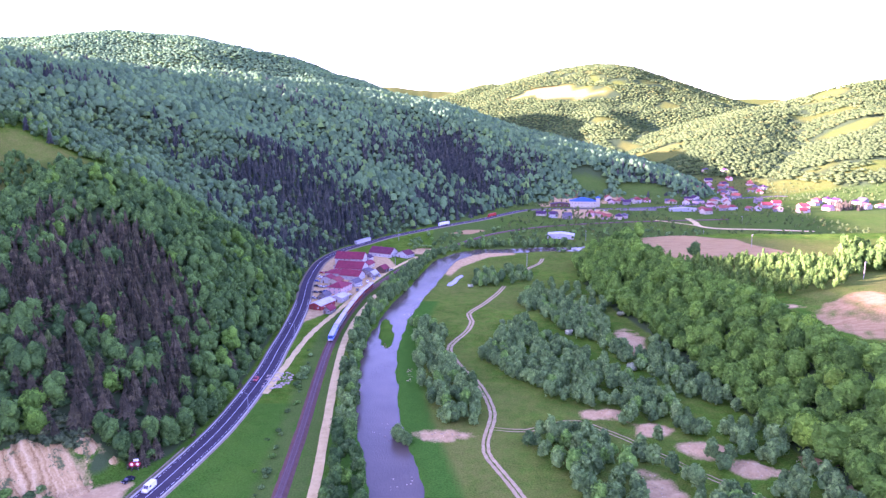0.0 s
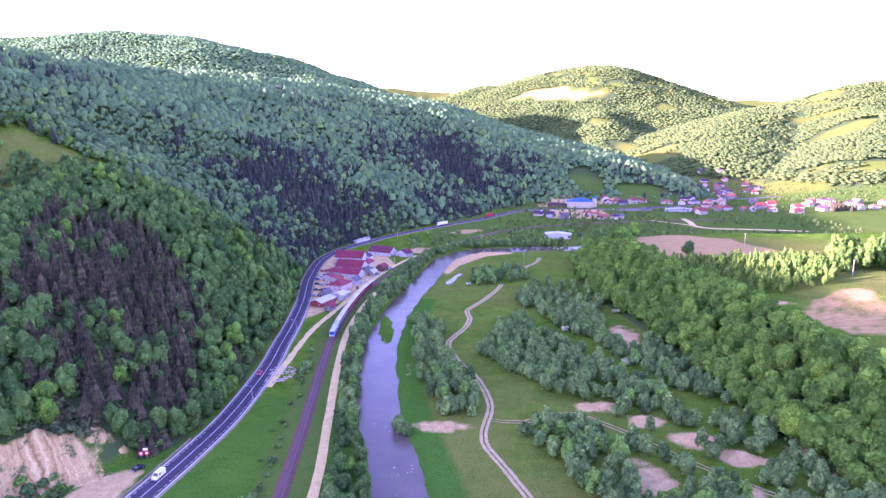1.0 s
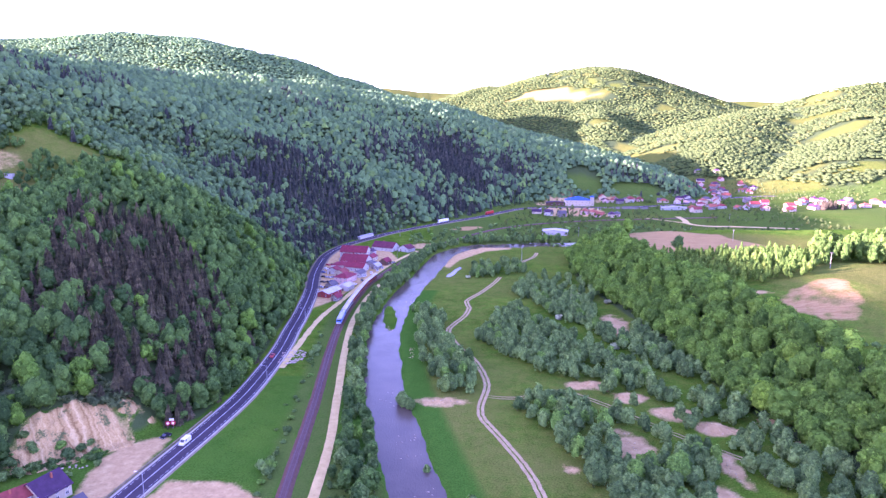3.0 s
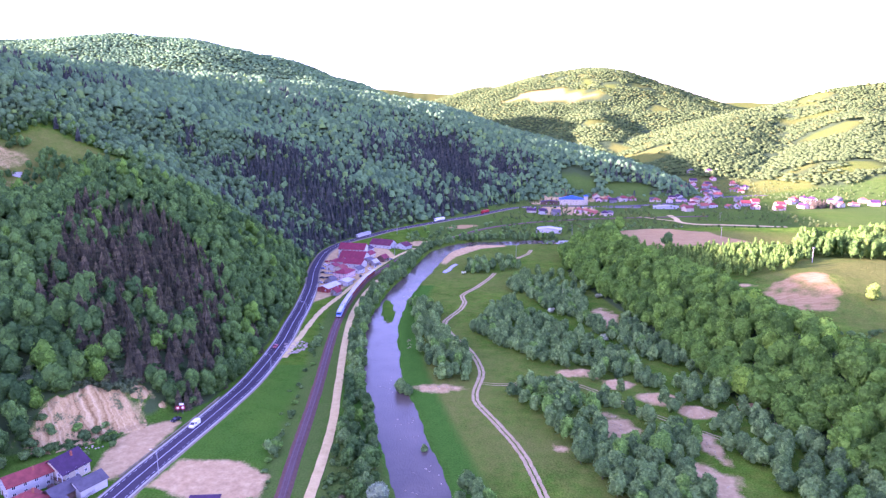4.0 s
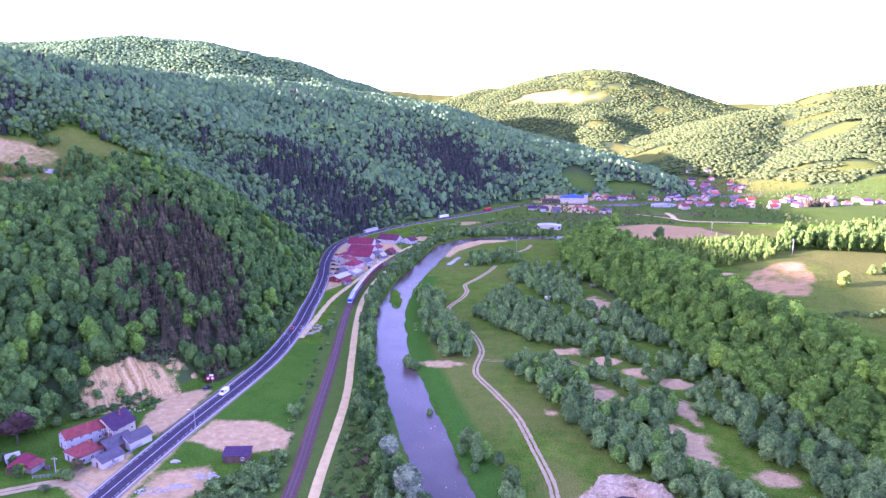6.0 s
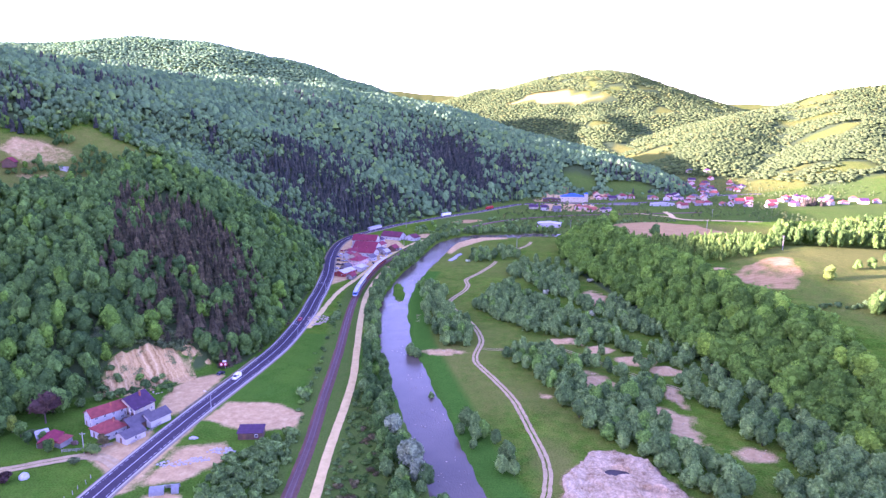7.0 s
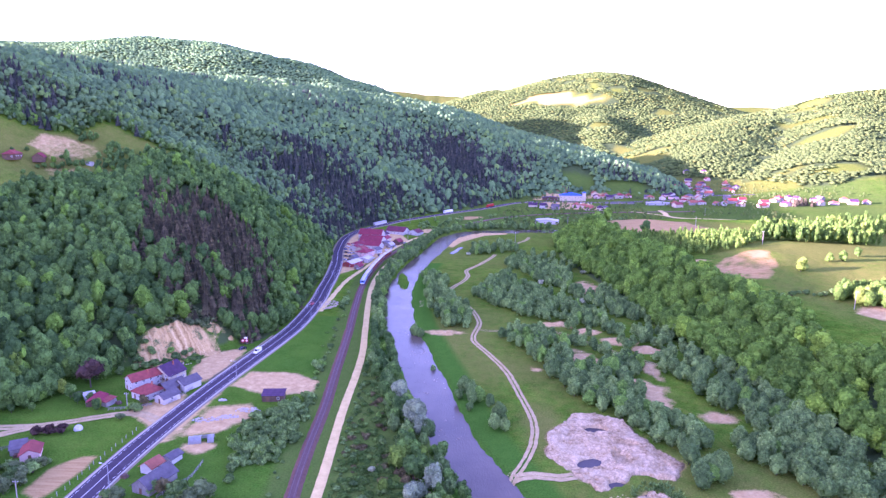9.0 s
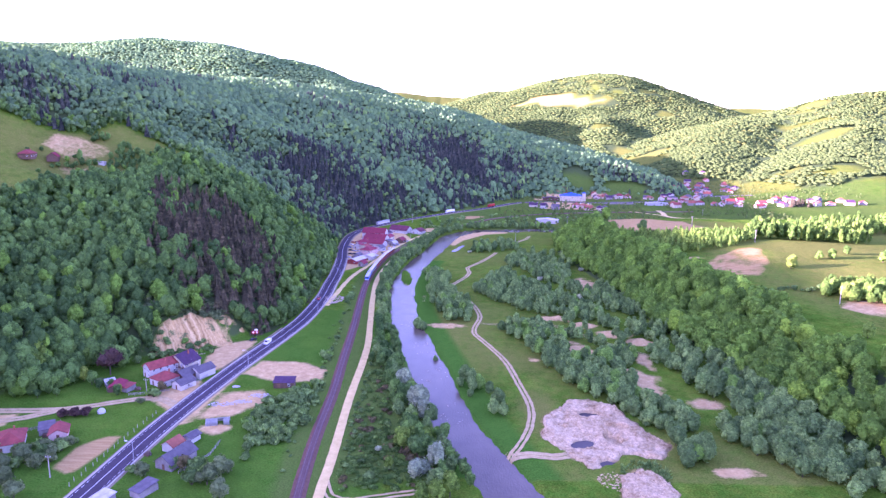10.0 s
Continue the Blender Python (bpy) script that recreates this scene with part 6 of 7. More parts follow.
def shed_roof(w, l, z, rise, eave=0.35, thick=0.14):
    a, g = w / 2 + eave, l / 2 + eave
    bm = bmesh.new()
    v = box(bm, -a, a, -g, g, z, z + thick)
    for k in (2, 3, 6, 7):
        v[k].co.z += rise
    return bm


def walls(w, l, h, rise, kind):
    bm = bmesh.new()
    v = box(bm, -w / 2, w / 2, -l / 2, l / 2, -1.2, h)
    if kind == "gable":
        for s in (-1, 1):
            p = [bm.verts.new((x, s * l / 2, z)) for x, z in ((-w / 2, h), (w / 2, h), (0, h + rise - 0.02))]
            bm.faces.new(p if s < 0 else p[::-1])
            q = [bm.verts.new((x, s * (l / 2 - 0.3), z)) for x, z in ((-w / 2, h), (w / 2, h), (0, h + rise - 0.02))]
            bm.faces.new(q[::-1] if s < 0 else q)
    return bm


def house(name, x, y, turn, w, l, h, rise, kind, wall, roof, label, category="house", wins=(2, 3), storeys=1, chimney=True, door=True, group="", z=None):
    z = height_at(x, y) if z is None else z
    root = thing(name, pose(x, y, z, 0, 0, turn), label, category, group)
    part("wall", walls(w, l, h, rise, kind), wall, root)
    rf = part("roof", {"gable": gable_roof, "hip": hip_roof, "shed": shed_roof}[kind](w, l, h, rise), roof, root)
    if chimney:
        cz = h + rise * 0.55
        ch = part("chimney", boxed(w * 0.12, w * 0.12 + 0.55, l * 0.12, l * 0.12 + 0.55, cz, h + rise + 0.7), ORANGE_ROOF, rf)
    sh = h / storeys
    for s in range(storeys):
        for k in range(wins[0]):
            px = -w / 2 + w * (k + 0.5) / wins[0]
            if door and s == 0 and k == 0:
                d = part("door", boxed(px - 0.5, px + 0.5, -l / 2 - 0.05, -l / 2, 0.0, 2.05), DOOR, root)
            else:
                window(root, px, -l / 2, s * sh + 0.9, 1.1, 1.25, "-y")
        for k in range(wins[1]):
            py = -l / 2 + l * (k + 0.5) / wins[1]
            window(root, w / 2, py, s * sh + 0.9, 1.1, 1.25, "+x")
            window(root, -w / 2, py, s * sh + 0.9, 1.1, 1.25, "-x")
    return root


# farmyard above the road
plum_house = house("farmhouse", -128.0, 156, -22, 11, 10, 4.0, 3.8, "gable", CREAM_WALL, PLUM_ROOF, "two-storey house with a steep plum-coloured metal roof", storeys=2, wins=(3, 3))
house("farmhouse", -135.5, 147.5, -38, 7, 13, 4.8, 2.2, "gable", WHITE_WALL, RED_ROOF, "long white farmhouse with a red tiled roof", storeys=2, wins=(2, 4))
house("farmhouse", -128.5, 136.5, -30, 9, 9, 3.0, 3.0, "hip", WHITE_WALL, RED_ROOF, "low white house with a hipped red tiled roof")
house("outbuilding", -118.5, 133, -28, 6, 8, 2.6, 1.6, "gable", WHITE_WALL, SLATE_ROOF, "small white outbuilding with a grey sheet roof", "outbuilding", wins=(1, 1), chimney=False)
house("barn", -121.0, 143, -28, 7, 10, 3.0, 2.0, "gable", BROWN_WOOD, SLATE_ROOF, "brown timber barn with a grey sheet roof", "barn", wins=(1, 0), chimney=False)
house("barn", -115.5, 147, -28, 6.5, 9, 3.2, 1.9, "gable", WHITE_WALL, SLATE_ROOF, "low barn with white gable and dark grey roof", "barn", wins=(1, 0), chimney=False)
house("shed", -146, 129, 15, 6, 7, 2.3, 1.2, "gable", BROWN_WOOD, CRIMSON_ROOF, "ramshackle timber shed with a red sheet roof", "shed", wins=(0, 0), chimney=False, door=False)
house("shed", -151, 132, 40, 4, 5, 2.0, 0.7, "shed", GREY_WALL, PALE_ROOF, "leaning grey shed with a pale sheet roof", "shed", wins=(0, 0), chimney=False, door=False)
house("shed", -141, 128, -20, 3.4, 5, 2.0, 0.6, "shed", GREY_WALL, RED_ROOF, "small grey shed with a red lean-to roof", "shed", wins=(0, 0), chimney=False, door=False)


def balcony(root, w, l, z):
    """A timber balcony along the front and one side, under the eaves."""
    b = part("balcony", boxed(-w / 2 - 1.1, w / 2 + 1.1, -l / 2 - 1.2, -l / 2 - 0.01, z - 0.14, z), BROWN_WOOD, root, "brown timber balcony")
    for k in range(7):
        x = -w / 2 - 1.0 + (w + 2.0) * k / 6
        part("post", boxed(x - 0.07, x + 0.07, -l / 2 - 1.18, -l / 2 - 1.04, z, z + 2.1), SIGN_WHITE, b, "white balcony post")
    for h in (0.3, 0.6, 0.9):
        part("rail", boxed(-w / 2 - 1.0, w / 2 + 1.0, -l / 2 - 1.15, -l / 2 - 1.08, z + h, z + h + 0.12), BROWN_WOOD, b)


balcony(plum_house, 11, 10, 2.3)
# lower farm
house("farmhouse", -158.5, 77, 28, 9, 12, 3.0, 3.0, "hip", WHITE_WALL, RED_ROOF, "white farmhouse with a hipped red tiled roof beside the garden")
house("garage", -145.5, 85, 25, 6, 7.5, 2.4, 1.6, "gable", PINK_WALL, RED_ROOF, "small garage with a red tiled gable roof", "garage", wins=(1, 1), chimney=False)
house("shed", -152, 88, 30, 5, 6, 2.2, 0.8, "shed", GREY_WALL, SLATE_ROOF, "grey board shed beside the lower farmhouse", "shed", wins=(0, 0), chimney=False, door=False)
house("shelter", -86.6, 630.5, -30, 3.4, 22, 2.6, 0.7, "shed", WHITE_WALL, PALE_ROOF, "long low shelter with a pale roof beside the road", "shelter", wins=(0, 0), chimney=False, door=False)
# plots between road and railway
house("barn", -94, 68, -20, 7, 12, 2.6, 2.6, "gable", GREY_WALL, SLATE_ROOF, "grey board barn with a patched grey sheet roof", "barn", wins=(1, 1), chimney=False)
house("shed", -99, 77, -20, 5, 5.5, 2.6, 1.6, "gable", WHITE_WALL, ORANGE_ROOF, "small white shed with an orange tiled roof", "shed", wins=(0, 1), chimney=False)
house("shed", -95, 83.5, -20, 4, 5, 2.2, 0.9, "gable", WHITE_WALL, SLATE_ROOF, "little white shed with a dark roof", "shed", wins=(0, 0), chimney=False)
house("shed", -74.2, 136, 4, 9, 5, 2.6, 1.0, "shed", BROWN_WOOD, PLUM_ROOF, "dark brown timber shed standing on the gravel yard", "shed", wins=(2, 0), chimney=False)
house("shed", -96, 48.5, -25, 4.5, 7, 2.2, 0.8, "shed", GREY_WALL, SLATE_ROOF, "grey board shed at the garden edge", "shed", wins=(0, 0), chimney=False)
house("shed", -106, 42, -25, 5, 6, 2.2, 0.7, "shed", GREY_WALL, PALE_ROOF, "shed with a pale sheet roof beside the road", "shed", wins=(0, 0), chimney=False)

# roadside premises in the bend
PREM = "buildings in the road bend"
house("motel", -84, 538, 80, 14, 24, 4.8, 4.4, "gable", WHITE_WALL, CRIMSON_ROOF, "large white roadside inn with a crimson metal roof", "inn", wins=(3, 7), storeys=2, group=PREM)
house("restaurant", -79, 507, 76, 15, 22, 3.6, 4.4, "gable", WHITE_WALL, CRIMSON_ROOF, "white restaurant building with a crimson roof", "restaurant", wins=(3, 6), group=PREM)
house("annexe", -88, 488, -14, 14, 11, 3.6, 2.6, "hip", WHITE_WALL, CRIMSON_ROOF, "low annexe with a hipped crimson roof", wins=(3, 2), group=PREM)
house("annexe", -75, 482, 70, 11, 16, 3.4, 3.2, "gable", WHITE_WALL, CRIMSON_ROOF, "white annexe with a crimson roof", wins=(2, 4), group=PREM)
house("house", -78, 443, -20, 11, 15, 4.6, 2.8, "hip", PINK_WALL, CRIMSON_ROOF, "pale pink house with a hipped crimson roof", wins=(3, 4), storeys=2, group=PREM)
house("workshop", -83, 405, -24, 9, 16, 3.0, 1.6, "gable", RED_BOARD, PALE_ROOF, "red-fronted workshop with a pale sheet roof", "workshop", wins=(2, 2), chimney=False, group=PREM)
house("shed", -74, 420, -18, 8, 10, 3.2, 1.2, "gable", WHITE_WALL, PALE_ROOF, "white shed with a pale gabled roof", "shed", wins=(1, 2), chimney=False, group=PREM)
house("house", -60, 568, 65, 13, 22, 3.4, 4.2, "gable", WHITE_WALL, WINE_ROOF, "long white house with a dark red roof", wins=(2, 5), group=PREM)
house("house", -40, 562, -35, 12, 10, 3.2, 2.8, "gable", WHITE_WALL, WINE_ROOF, "small white house with a dark red roof", group=PREM)
house("kiosk", -54, 503, -25, 7, 8, 3.4, 2.4, "gable", BROWN_WOOD, CRIMSON_ROOF, "small timber kiosk with a crimson roof", "kiosk", wins=(1, 1), chimney=False, group=PREM)
house("shed", -66, 497, -20, 9, 7, 3.0, 1.2, "gable", GREY_WALL, SLATE_ROOF, "grey shed behind the restaurant", "shed", wins=(1, 1), chimney=False, group=PREM)

for x, y, a, w, l, h, wall, roof in ((-91, 470, -14, 9, 8, 3.4, WHITE_WALL, CRIMSON_ROOF), (-84, 462, -18, 8, 9, 3.6, CREAM_WALL, RED_ROOF), (-70, 460, -24, 7, 9, 3.0, WHITE_WALL, SLATE_ROOF), (-68, 520, -20, 8, 10, 3.4, CREAM_WALL, CRIMSON_ROOF),
                                    (-90, 515, -12, 8, 7, 3.2, WHITE_WALL, CRIMSON_ROOF), (-72, 545, -18, 9, 7, 3.4, WHITE_WALL, PLUM_ROOF), (-85, 424, -18, 6, 8, 2.8, GREY_WALL, SLATE_ROOF), (-60, 488, -26, 6, 7, 2.6, GREY_WALL, PALE_ROOF), (-76, 392, -20, 5, 7, 2.6, GREY_WALL, CRIMSON_ROOF)):
    house("annexe", x, y, a, w, l, h, 2.0, "gable", wall, roof, "small annexe crowded among the roadside buildings", wins=(2, 2), chimney=False, group=PREM)

# village across the flats
house("hotel", 178, 878, -4, 34, 16, 8.0, 5.0, "hip", CREAM_WALL, BLUE_ROOF, "cream two-storey hotel with a bright blue roof", "hotel", wins=(8, 3), storeys=2, chimney=False)
house("tower", 198, 876, -4, 5, 5, 12.0, 2.0, "hip", CREAM_WALL, BLUE_ROOF, "slim stair tower of the blue-roofed hotel", "tower", wins=(1, 1), chimney=False, door=False)
house("store", 148, 880, -4, 26, 10, 4.0, 1.5, "gable", BROWN_WOOD, PLUM_ROOF, "long brown timber store beside the hotel", "store", wins=(5, 1), chimney=False)
house("hall", 112, 655, -14, 26, 14, 3.8, 1.4, "gable", WHITE_WALL, PALE_ROOF, "white farm hall with a pale roof beside the river wood", "hall", wins=(6, 2), chimney=False)
house("greenhouse", 300, 838, 0, 36, 9, 3.2, 1.4, "gable", FOIL, PALE_ROOF, "long white greenhouse on the meadow", "greenhouse", wins=(0, 0), chimney=False, door=False)
house("greenhouse", 245, 845, 0, 48, 5, 2.2, 0.8, "gable", GREY_WALL, SLATE_ROOF, "long low grey shed row on the meadow", "shed", wins=(0, 0), chimney=False, door=False)
VIL = "houses of the village"
rv = random.Random(8)
ROOFS = (RED_ROOF, ORANGE_ROOF, ORANGE_ROOF, RED_ROOF, ORANGE_ROOF, PLUM_ROOF, SLATE_ROOF)
WALLS = (WHITE_WALL, CREAM_WALL, PINK_WALL, CREAM_WALL, GREY_WALL)
rw = random.Random(12)
SPOTS = [(112, 798), (122, 792), (132, 800), (142, 770), (170, 795), (182, 790), (190, 775), (205, 768), (214, 776), (228, 905), (238, 915), (222, 920), (232, 932), (262, 922), (272, 918),
         (310, 915), (330, 905), (345, 918), (318, 822), (326, 828), (352, 880), (362, 905), (376, 930), (385, 915), (372, 890), (400, 940), (410, 960), (392, 985), (420, 990), (410, 1015),
         (432, 1040), (450, 1030), (440, 1075), (462, 1065), (455, 1105), (475, 1095), (470, 1140), (488, 1130), (480, 1180), (500, 1170), (430, 905), (445, 885), (392, 838), (400, 850), (416, 830),
         (426, 840), (440, 826), (452, 836), (466, 850), (484, 838), (496, 900), (512, 905), (530, 925), (545, 918), (560, 900), (578, 905), (600, 880), (575, 862), (612, 900), (630, 880), (350, 850), (370, 855),
         (340, 940), (357, 935), (420, 870), (520, 880), (545, 855)]
SPOTS = [(x + (rw.uniform(-26, 26) if y > 950 else rw.uniform(-6, 6)), y + rw.uniform(-8, 8)) for x, y in SPOTS]
SPOTS += [(rw.uniform(370, 520), rw.uniform(960, 1120)) for k in range(14)] + [(rw.uniform(225, 345), rw.uniform(895, 935)) for k in range(6)]
for x, y in SPOTS:
    house("house", x, y, rv.uniform(-30, 30) + rv.choice((0, 90)), rv.uniform(7.5, 10), rv.uniform(9, 13), rv.uniform(3.0, 5.0), rv.uniform(2.4, 3.4), rv.choice(("gable", "hip")),
          rv.choice(WALLS), rv.choice(ROOFS), "village house with pale walls and a red tiled roof", wins=(2, 2), group=VIL, chimney=rv.random() < 0.6)
# hillside farm
house("farmhouse", -347, 387, 15, 9, 16, 3.2, 3.2, "hip", BROWN_WOOD, RED_ROOF, "hillside farmhouse with a red tiled roof on the meadow", wins=(2, 3))
house("barn", -335, 402, 20, 8, 13, 3.0, 3.0, "gable", BROWN_WOOD, CRIMSON_ROOF, "brown barn with a red roof beside the hillside farm", "barn", wins=(0, 0), chimney=False, door=False)
house("trailer", -299, 410, 80, 2.5, 6, 2.2, 0.3, "shed", WHITE_WALL, PALE_ROOF, "white trailer parked on the hillside meadow", "trailer", wins=(0, 1), chimney=False, door=False)
house("hut", 232, 1150, 10, 9, 12, 4, 3, "gable", CREAM_WALL, ORANGE_ROOF, "lone house with an orange roof on the wooded ridge", "house", wins=(2, 2))


# ---- vehicles ----
def wheel(parent, x, y, r=0.32, w=0.2):
    bm = tubed((x - w / 2, y, r), (x + w / 2, y, r), r, r, 14)
    t = part("wheel", bm, TYRE, parent)
    s = 1 if x > 0 else -1
    part("rim", tubed((x + s * (w / 2 - 0.01), y, r), (x + s * (w / 2 + 0.02), y, r), r * 0.6, r * 0.55, 10), STEEL, t)
    return t


def motorcar(x, y, turn, paint, label, kind="car", group="", z=None, name=None):
    """Nose towards -y before turning."""
    root = thing(name or ("van" if kind == "van" else "car"), pose(x, y, height_at(x, y) + 0.05 if z is None else z, 0, 0, turn), label, kind, group)
    if kind == "van":
        L, W = 5.4, 1.95
        body = [(-2.7, 0.35), (2.7, 0.35), (2.7, 2.15), (2.55, 2.3), (-0.9, 2.3), (-1.2, 2.2), (-1.85, 1.25), (-2.6, 1.05), (-2.7, 0.9)]
        glass = [(-1.82, 1.28), (-1.25, 2.12), (-1.18, 2.16), (-1.75, 1.28)]
    else:
        L, W = 4.3, 1.75
        body = [(-2.15, 0.28), (2.15, 0.28), (2.15, 0.75), (2.0, 0.95), (1.55, 1.0), (0.95, 1.42), (-0.35, 1.45), (-1.05, 0.98), (-2.0, 0.82), (-2.15, 0.65)]
    part("body", profile(body, -W / 2, W / 2, 0.06), paint, root)
    if kind == "van":
        bm = bmesh.new()
        v = [bm.verts.new(p) for p in ((-0.85, -1.86, 1.27), (0.85, -1.86, 1.27), (0.8, -1.24, 2.16), (-0.8, -1.24, 2.16), (-0.85, -1.90, 1.27), (0.85, -1.90, 1.27), (0.8, -1.27, 2.17), (-0.8, -1.27, 2.17))]
        for q in ((0, 1, 2, 3), (7, 6, 5, 4), (0, 4, 5, 1), (1, 5, 6, 2), (2, 6, 7, 3), (3, 7, 4, 0)):
            bm.faces.new([v[k] for k in q])
        part("windscreen", bm, GLASS, root)
        for s in (-1, 1):
            part("side_window", boxed(*sorted((s * W / 2, s * (W / 2 + 0.015))), -1.1, -0.2, 1.35, 2.0), GLASS, root)
        ax = 1.65
    else:
        for pts, nm in ((((-1.04, 1.0), (-0.38, 1.42), (-0.34, 1.46), (-1.07, 1.01)), "windscreen"), (((1.52, 1.02), (0.97, 1.40), (0.98, 1.44), (1.56, 1.03)), "rear_window")):
            part(nm, profile(pts, -W / 2 + 0.16, W / 2 - 0.16), GLASS, root)
        for s in (-1, 1):
            part("side_window", profile([(-0.85, 1.02), (-0.35, 1.36), (0.85, 1.34), (1.3, 1.03)], *sorted((s * W / 2, s * (W / 2 + 0.015)))), GLASS, root)
        ax = 1.3
    for sx in (-1, 1):
        for sy in (-1, 1):
            wheel(root, sx * (W / 2 - 0.08), sy * ax)
        part("headlight", boxed(sx * 0.6 - 0.2, sx * 0.6 + 0.2, -L / 2 - 0.03, -L / 2 + 0.03, 0.58, 0.76), LAMP_GLASS, root)
        part("tail_light", boxed(sx * 0.68 - 0.12, sx * 0.68 + 0.12, L / 2 - 0.03, L / 2 + 0.03, 0.6, 0.85), TAIL_GLASS, root)
    return root


def on_road(y, lane):
    (x, yy), a = along(fine_road, y)
    r = radians(a)
    return x - math.sin(r) * lane, yy + math.cos(r) * lane, a


x, y, a = on_road(191, 1.75)
motorcar(x, y, a - 90, CAR_WHITE, "white delivery van driving on the road", "van", z=height_at(x, y) + 0.38)
x, y, a = on_road(283, 1.75)
motorcar(x, y, a - 90, CAR_RED, "red hatchback car driving on the road", z=height_at(x, y) + 0.38)
motorcar(-107.5, 197, -25, CAR_DARK, "dark car parked on the bare lay-by")
rc = random.Random(4)
for k in range(17):
    row = k % 3
    yy = 425 + (k // 3) * 15 + rc.uniform(-2, 2)
    xx = along(fine_road, yy)[0][0] + 7 + row * 3.9 + rc.uniform(-0.6, 0.6)
    motorcar(xx, yy, rc.uniform(50, 75), rc.choice((CAR_WHITE, CAR_SILVER, CAR_DARK, CAR_RED, CAR_SILVER, CAR_BLUE)), "car parked on the forecourt of the inn", group="parked cars")
for xx, yy in ((-58, 478), (-62, 470), (-55, 488), (-60, 492), (-48, 508), (-66, 458), (-70, 432), (-66, 445)):
    motorcar(xx, yy, rc.uniform(-50, 20), rc.choice((CAR_WHITE, CAR_SILVER, CAR_DARK, CAR_BLUE)), "car parked behind the roadside buildings", group="parked cars")
for xx, yy in ((62, 870), (70, 866), (120, 838), (150, 842), (165, 838), (186, 842), (200, 838)):
    motorcar(xx, yy, rc.uniform(0, 180), rc.choice((CAR_WHITE, CAR_SILVER, CAR_DARK)), "car parked near the hotel", group="parked cars")


def lorry(y, lane, cab, trailer, label, turn_round=False):
    x, yy, a = on_road(y, lane)
    root = thing("lorry", pose(x, yy, height_at(x, yy) + 0.4, 0, 0, a - 90 + (180 if turn_round else 0)), label, "lorry")
    c = part("cab", profile([(-8.2, 0.6), (-6.0, 0.6), (-6.0, 3.5), (-6.4, 3.7), (-7.8, 3.2), (-8.2, 1.9)], -1.2, 1.2, 0.08), cab, root)
    part("windscreen", boxed(-1.05, 1.05, -8.16, -8.0, 1.9, 2.8), GLASS, c)
    part("trailer", boxed(-1.25, 1.25, -5.6, 8.0, 1.1, 4.0, bevel=0.06), trailer, root)
    part("chassis", boxed(-0.9, 0.9, -6.0, 8.0, 0.7, 1.08), BOGIE, root)
    for wy in (-7.2, -3.9, 4.2, 5.5, 6.8):
        for s in (-1, 1):
            wheel(root, s * 1.05, wy, 0.5, 0.3)
    return root


lorry(725, 1.8, CAR_WHITE, SIGN_WHITE, "white articulated lorry on the far road")
lorry(790, 1.8, CAR_RED, CAR_RED, "red articulated lorry on the far road")


# ---- train ----
def on_rails(s):
    """Place and heading s metres up the line from the locomotive's nose."""
    ln = RAIL_S
    i = np.searchsorted(RAIL_LEN, s)
    i = min(max(i, 1), len(ln) - 2)
    d = ln[i + 1] - ln[i - 1]
    return ln[i], math.degrees(math.atan2(d[1], d[0])) - 90


RAIL_S = resample(RAILWAY[RAILWAY[:, 1] > 320], 0.5)
start = int(np.argmin(np.abs(RAIL_S[:, 1] - 334)))
RAIL_S = RAIL_S[start:]
RAIL_LEN = np.arange(len(RAIL_S)) * 0.5


def bogie(parent, y):
    bm = bmesh.new()
    for s in (-1, 1):
        box(bm, s * 0.95 - 0.1, s * 0.95 + 0.1, y - 1.7, y + 1.7, 0.35, 0.75)
    box(bm, -0.9, 0.9, y - 0.3, y + 0.3, 0.4, 0.85)
    b = part("bogie", bm, BOGIE, parent)
    for k in (-1.25, 1.25):
        part("wheelset", tubed((-0.8, y + k, 0.46), (0.8, y + k, 0.46), 0.46, 0.46, 12), BOGIE, b)


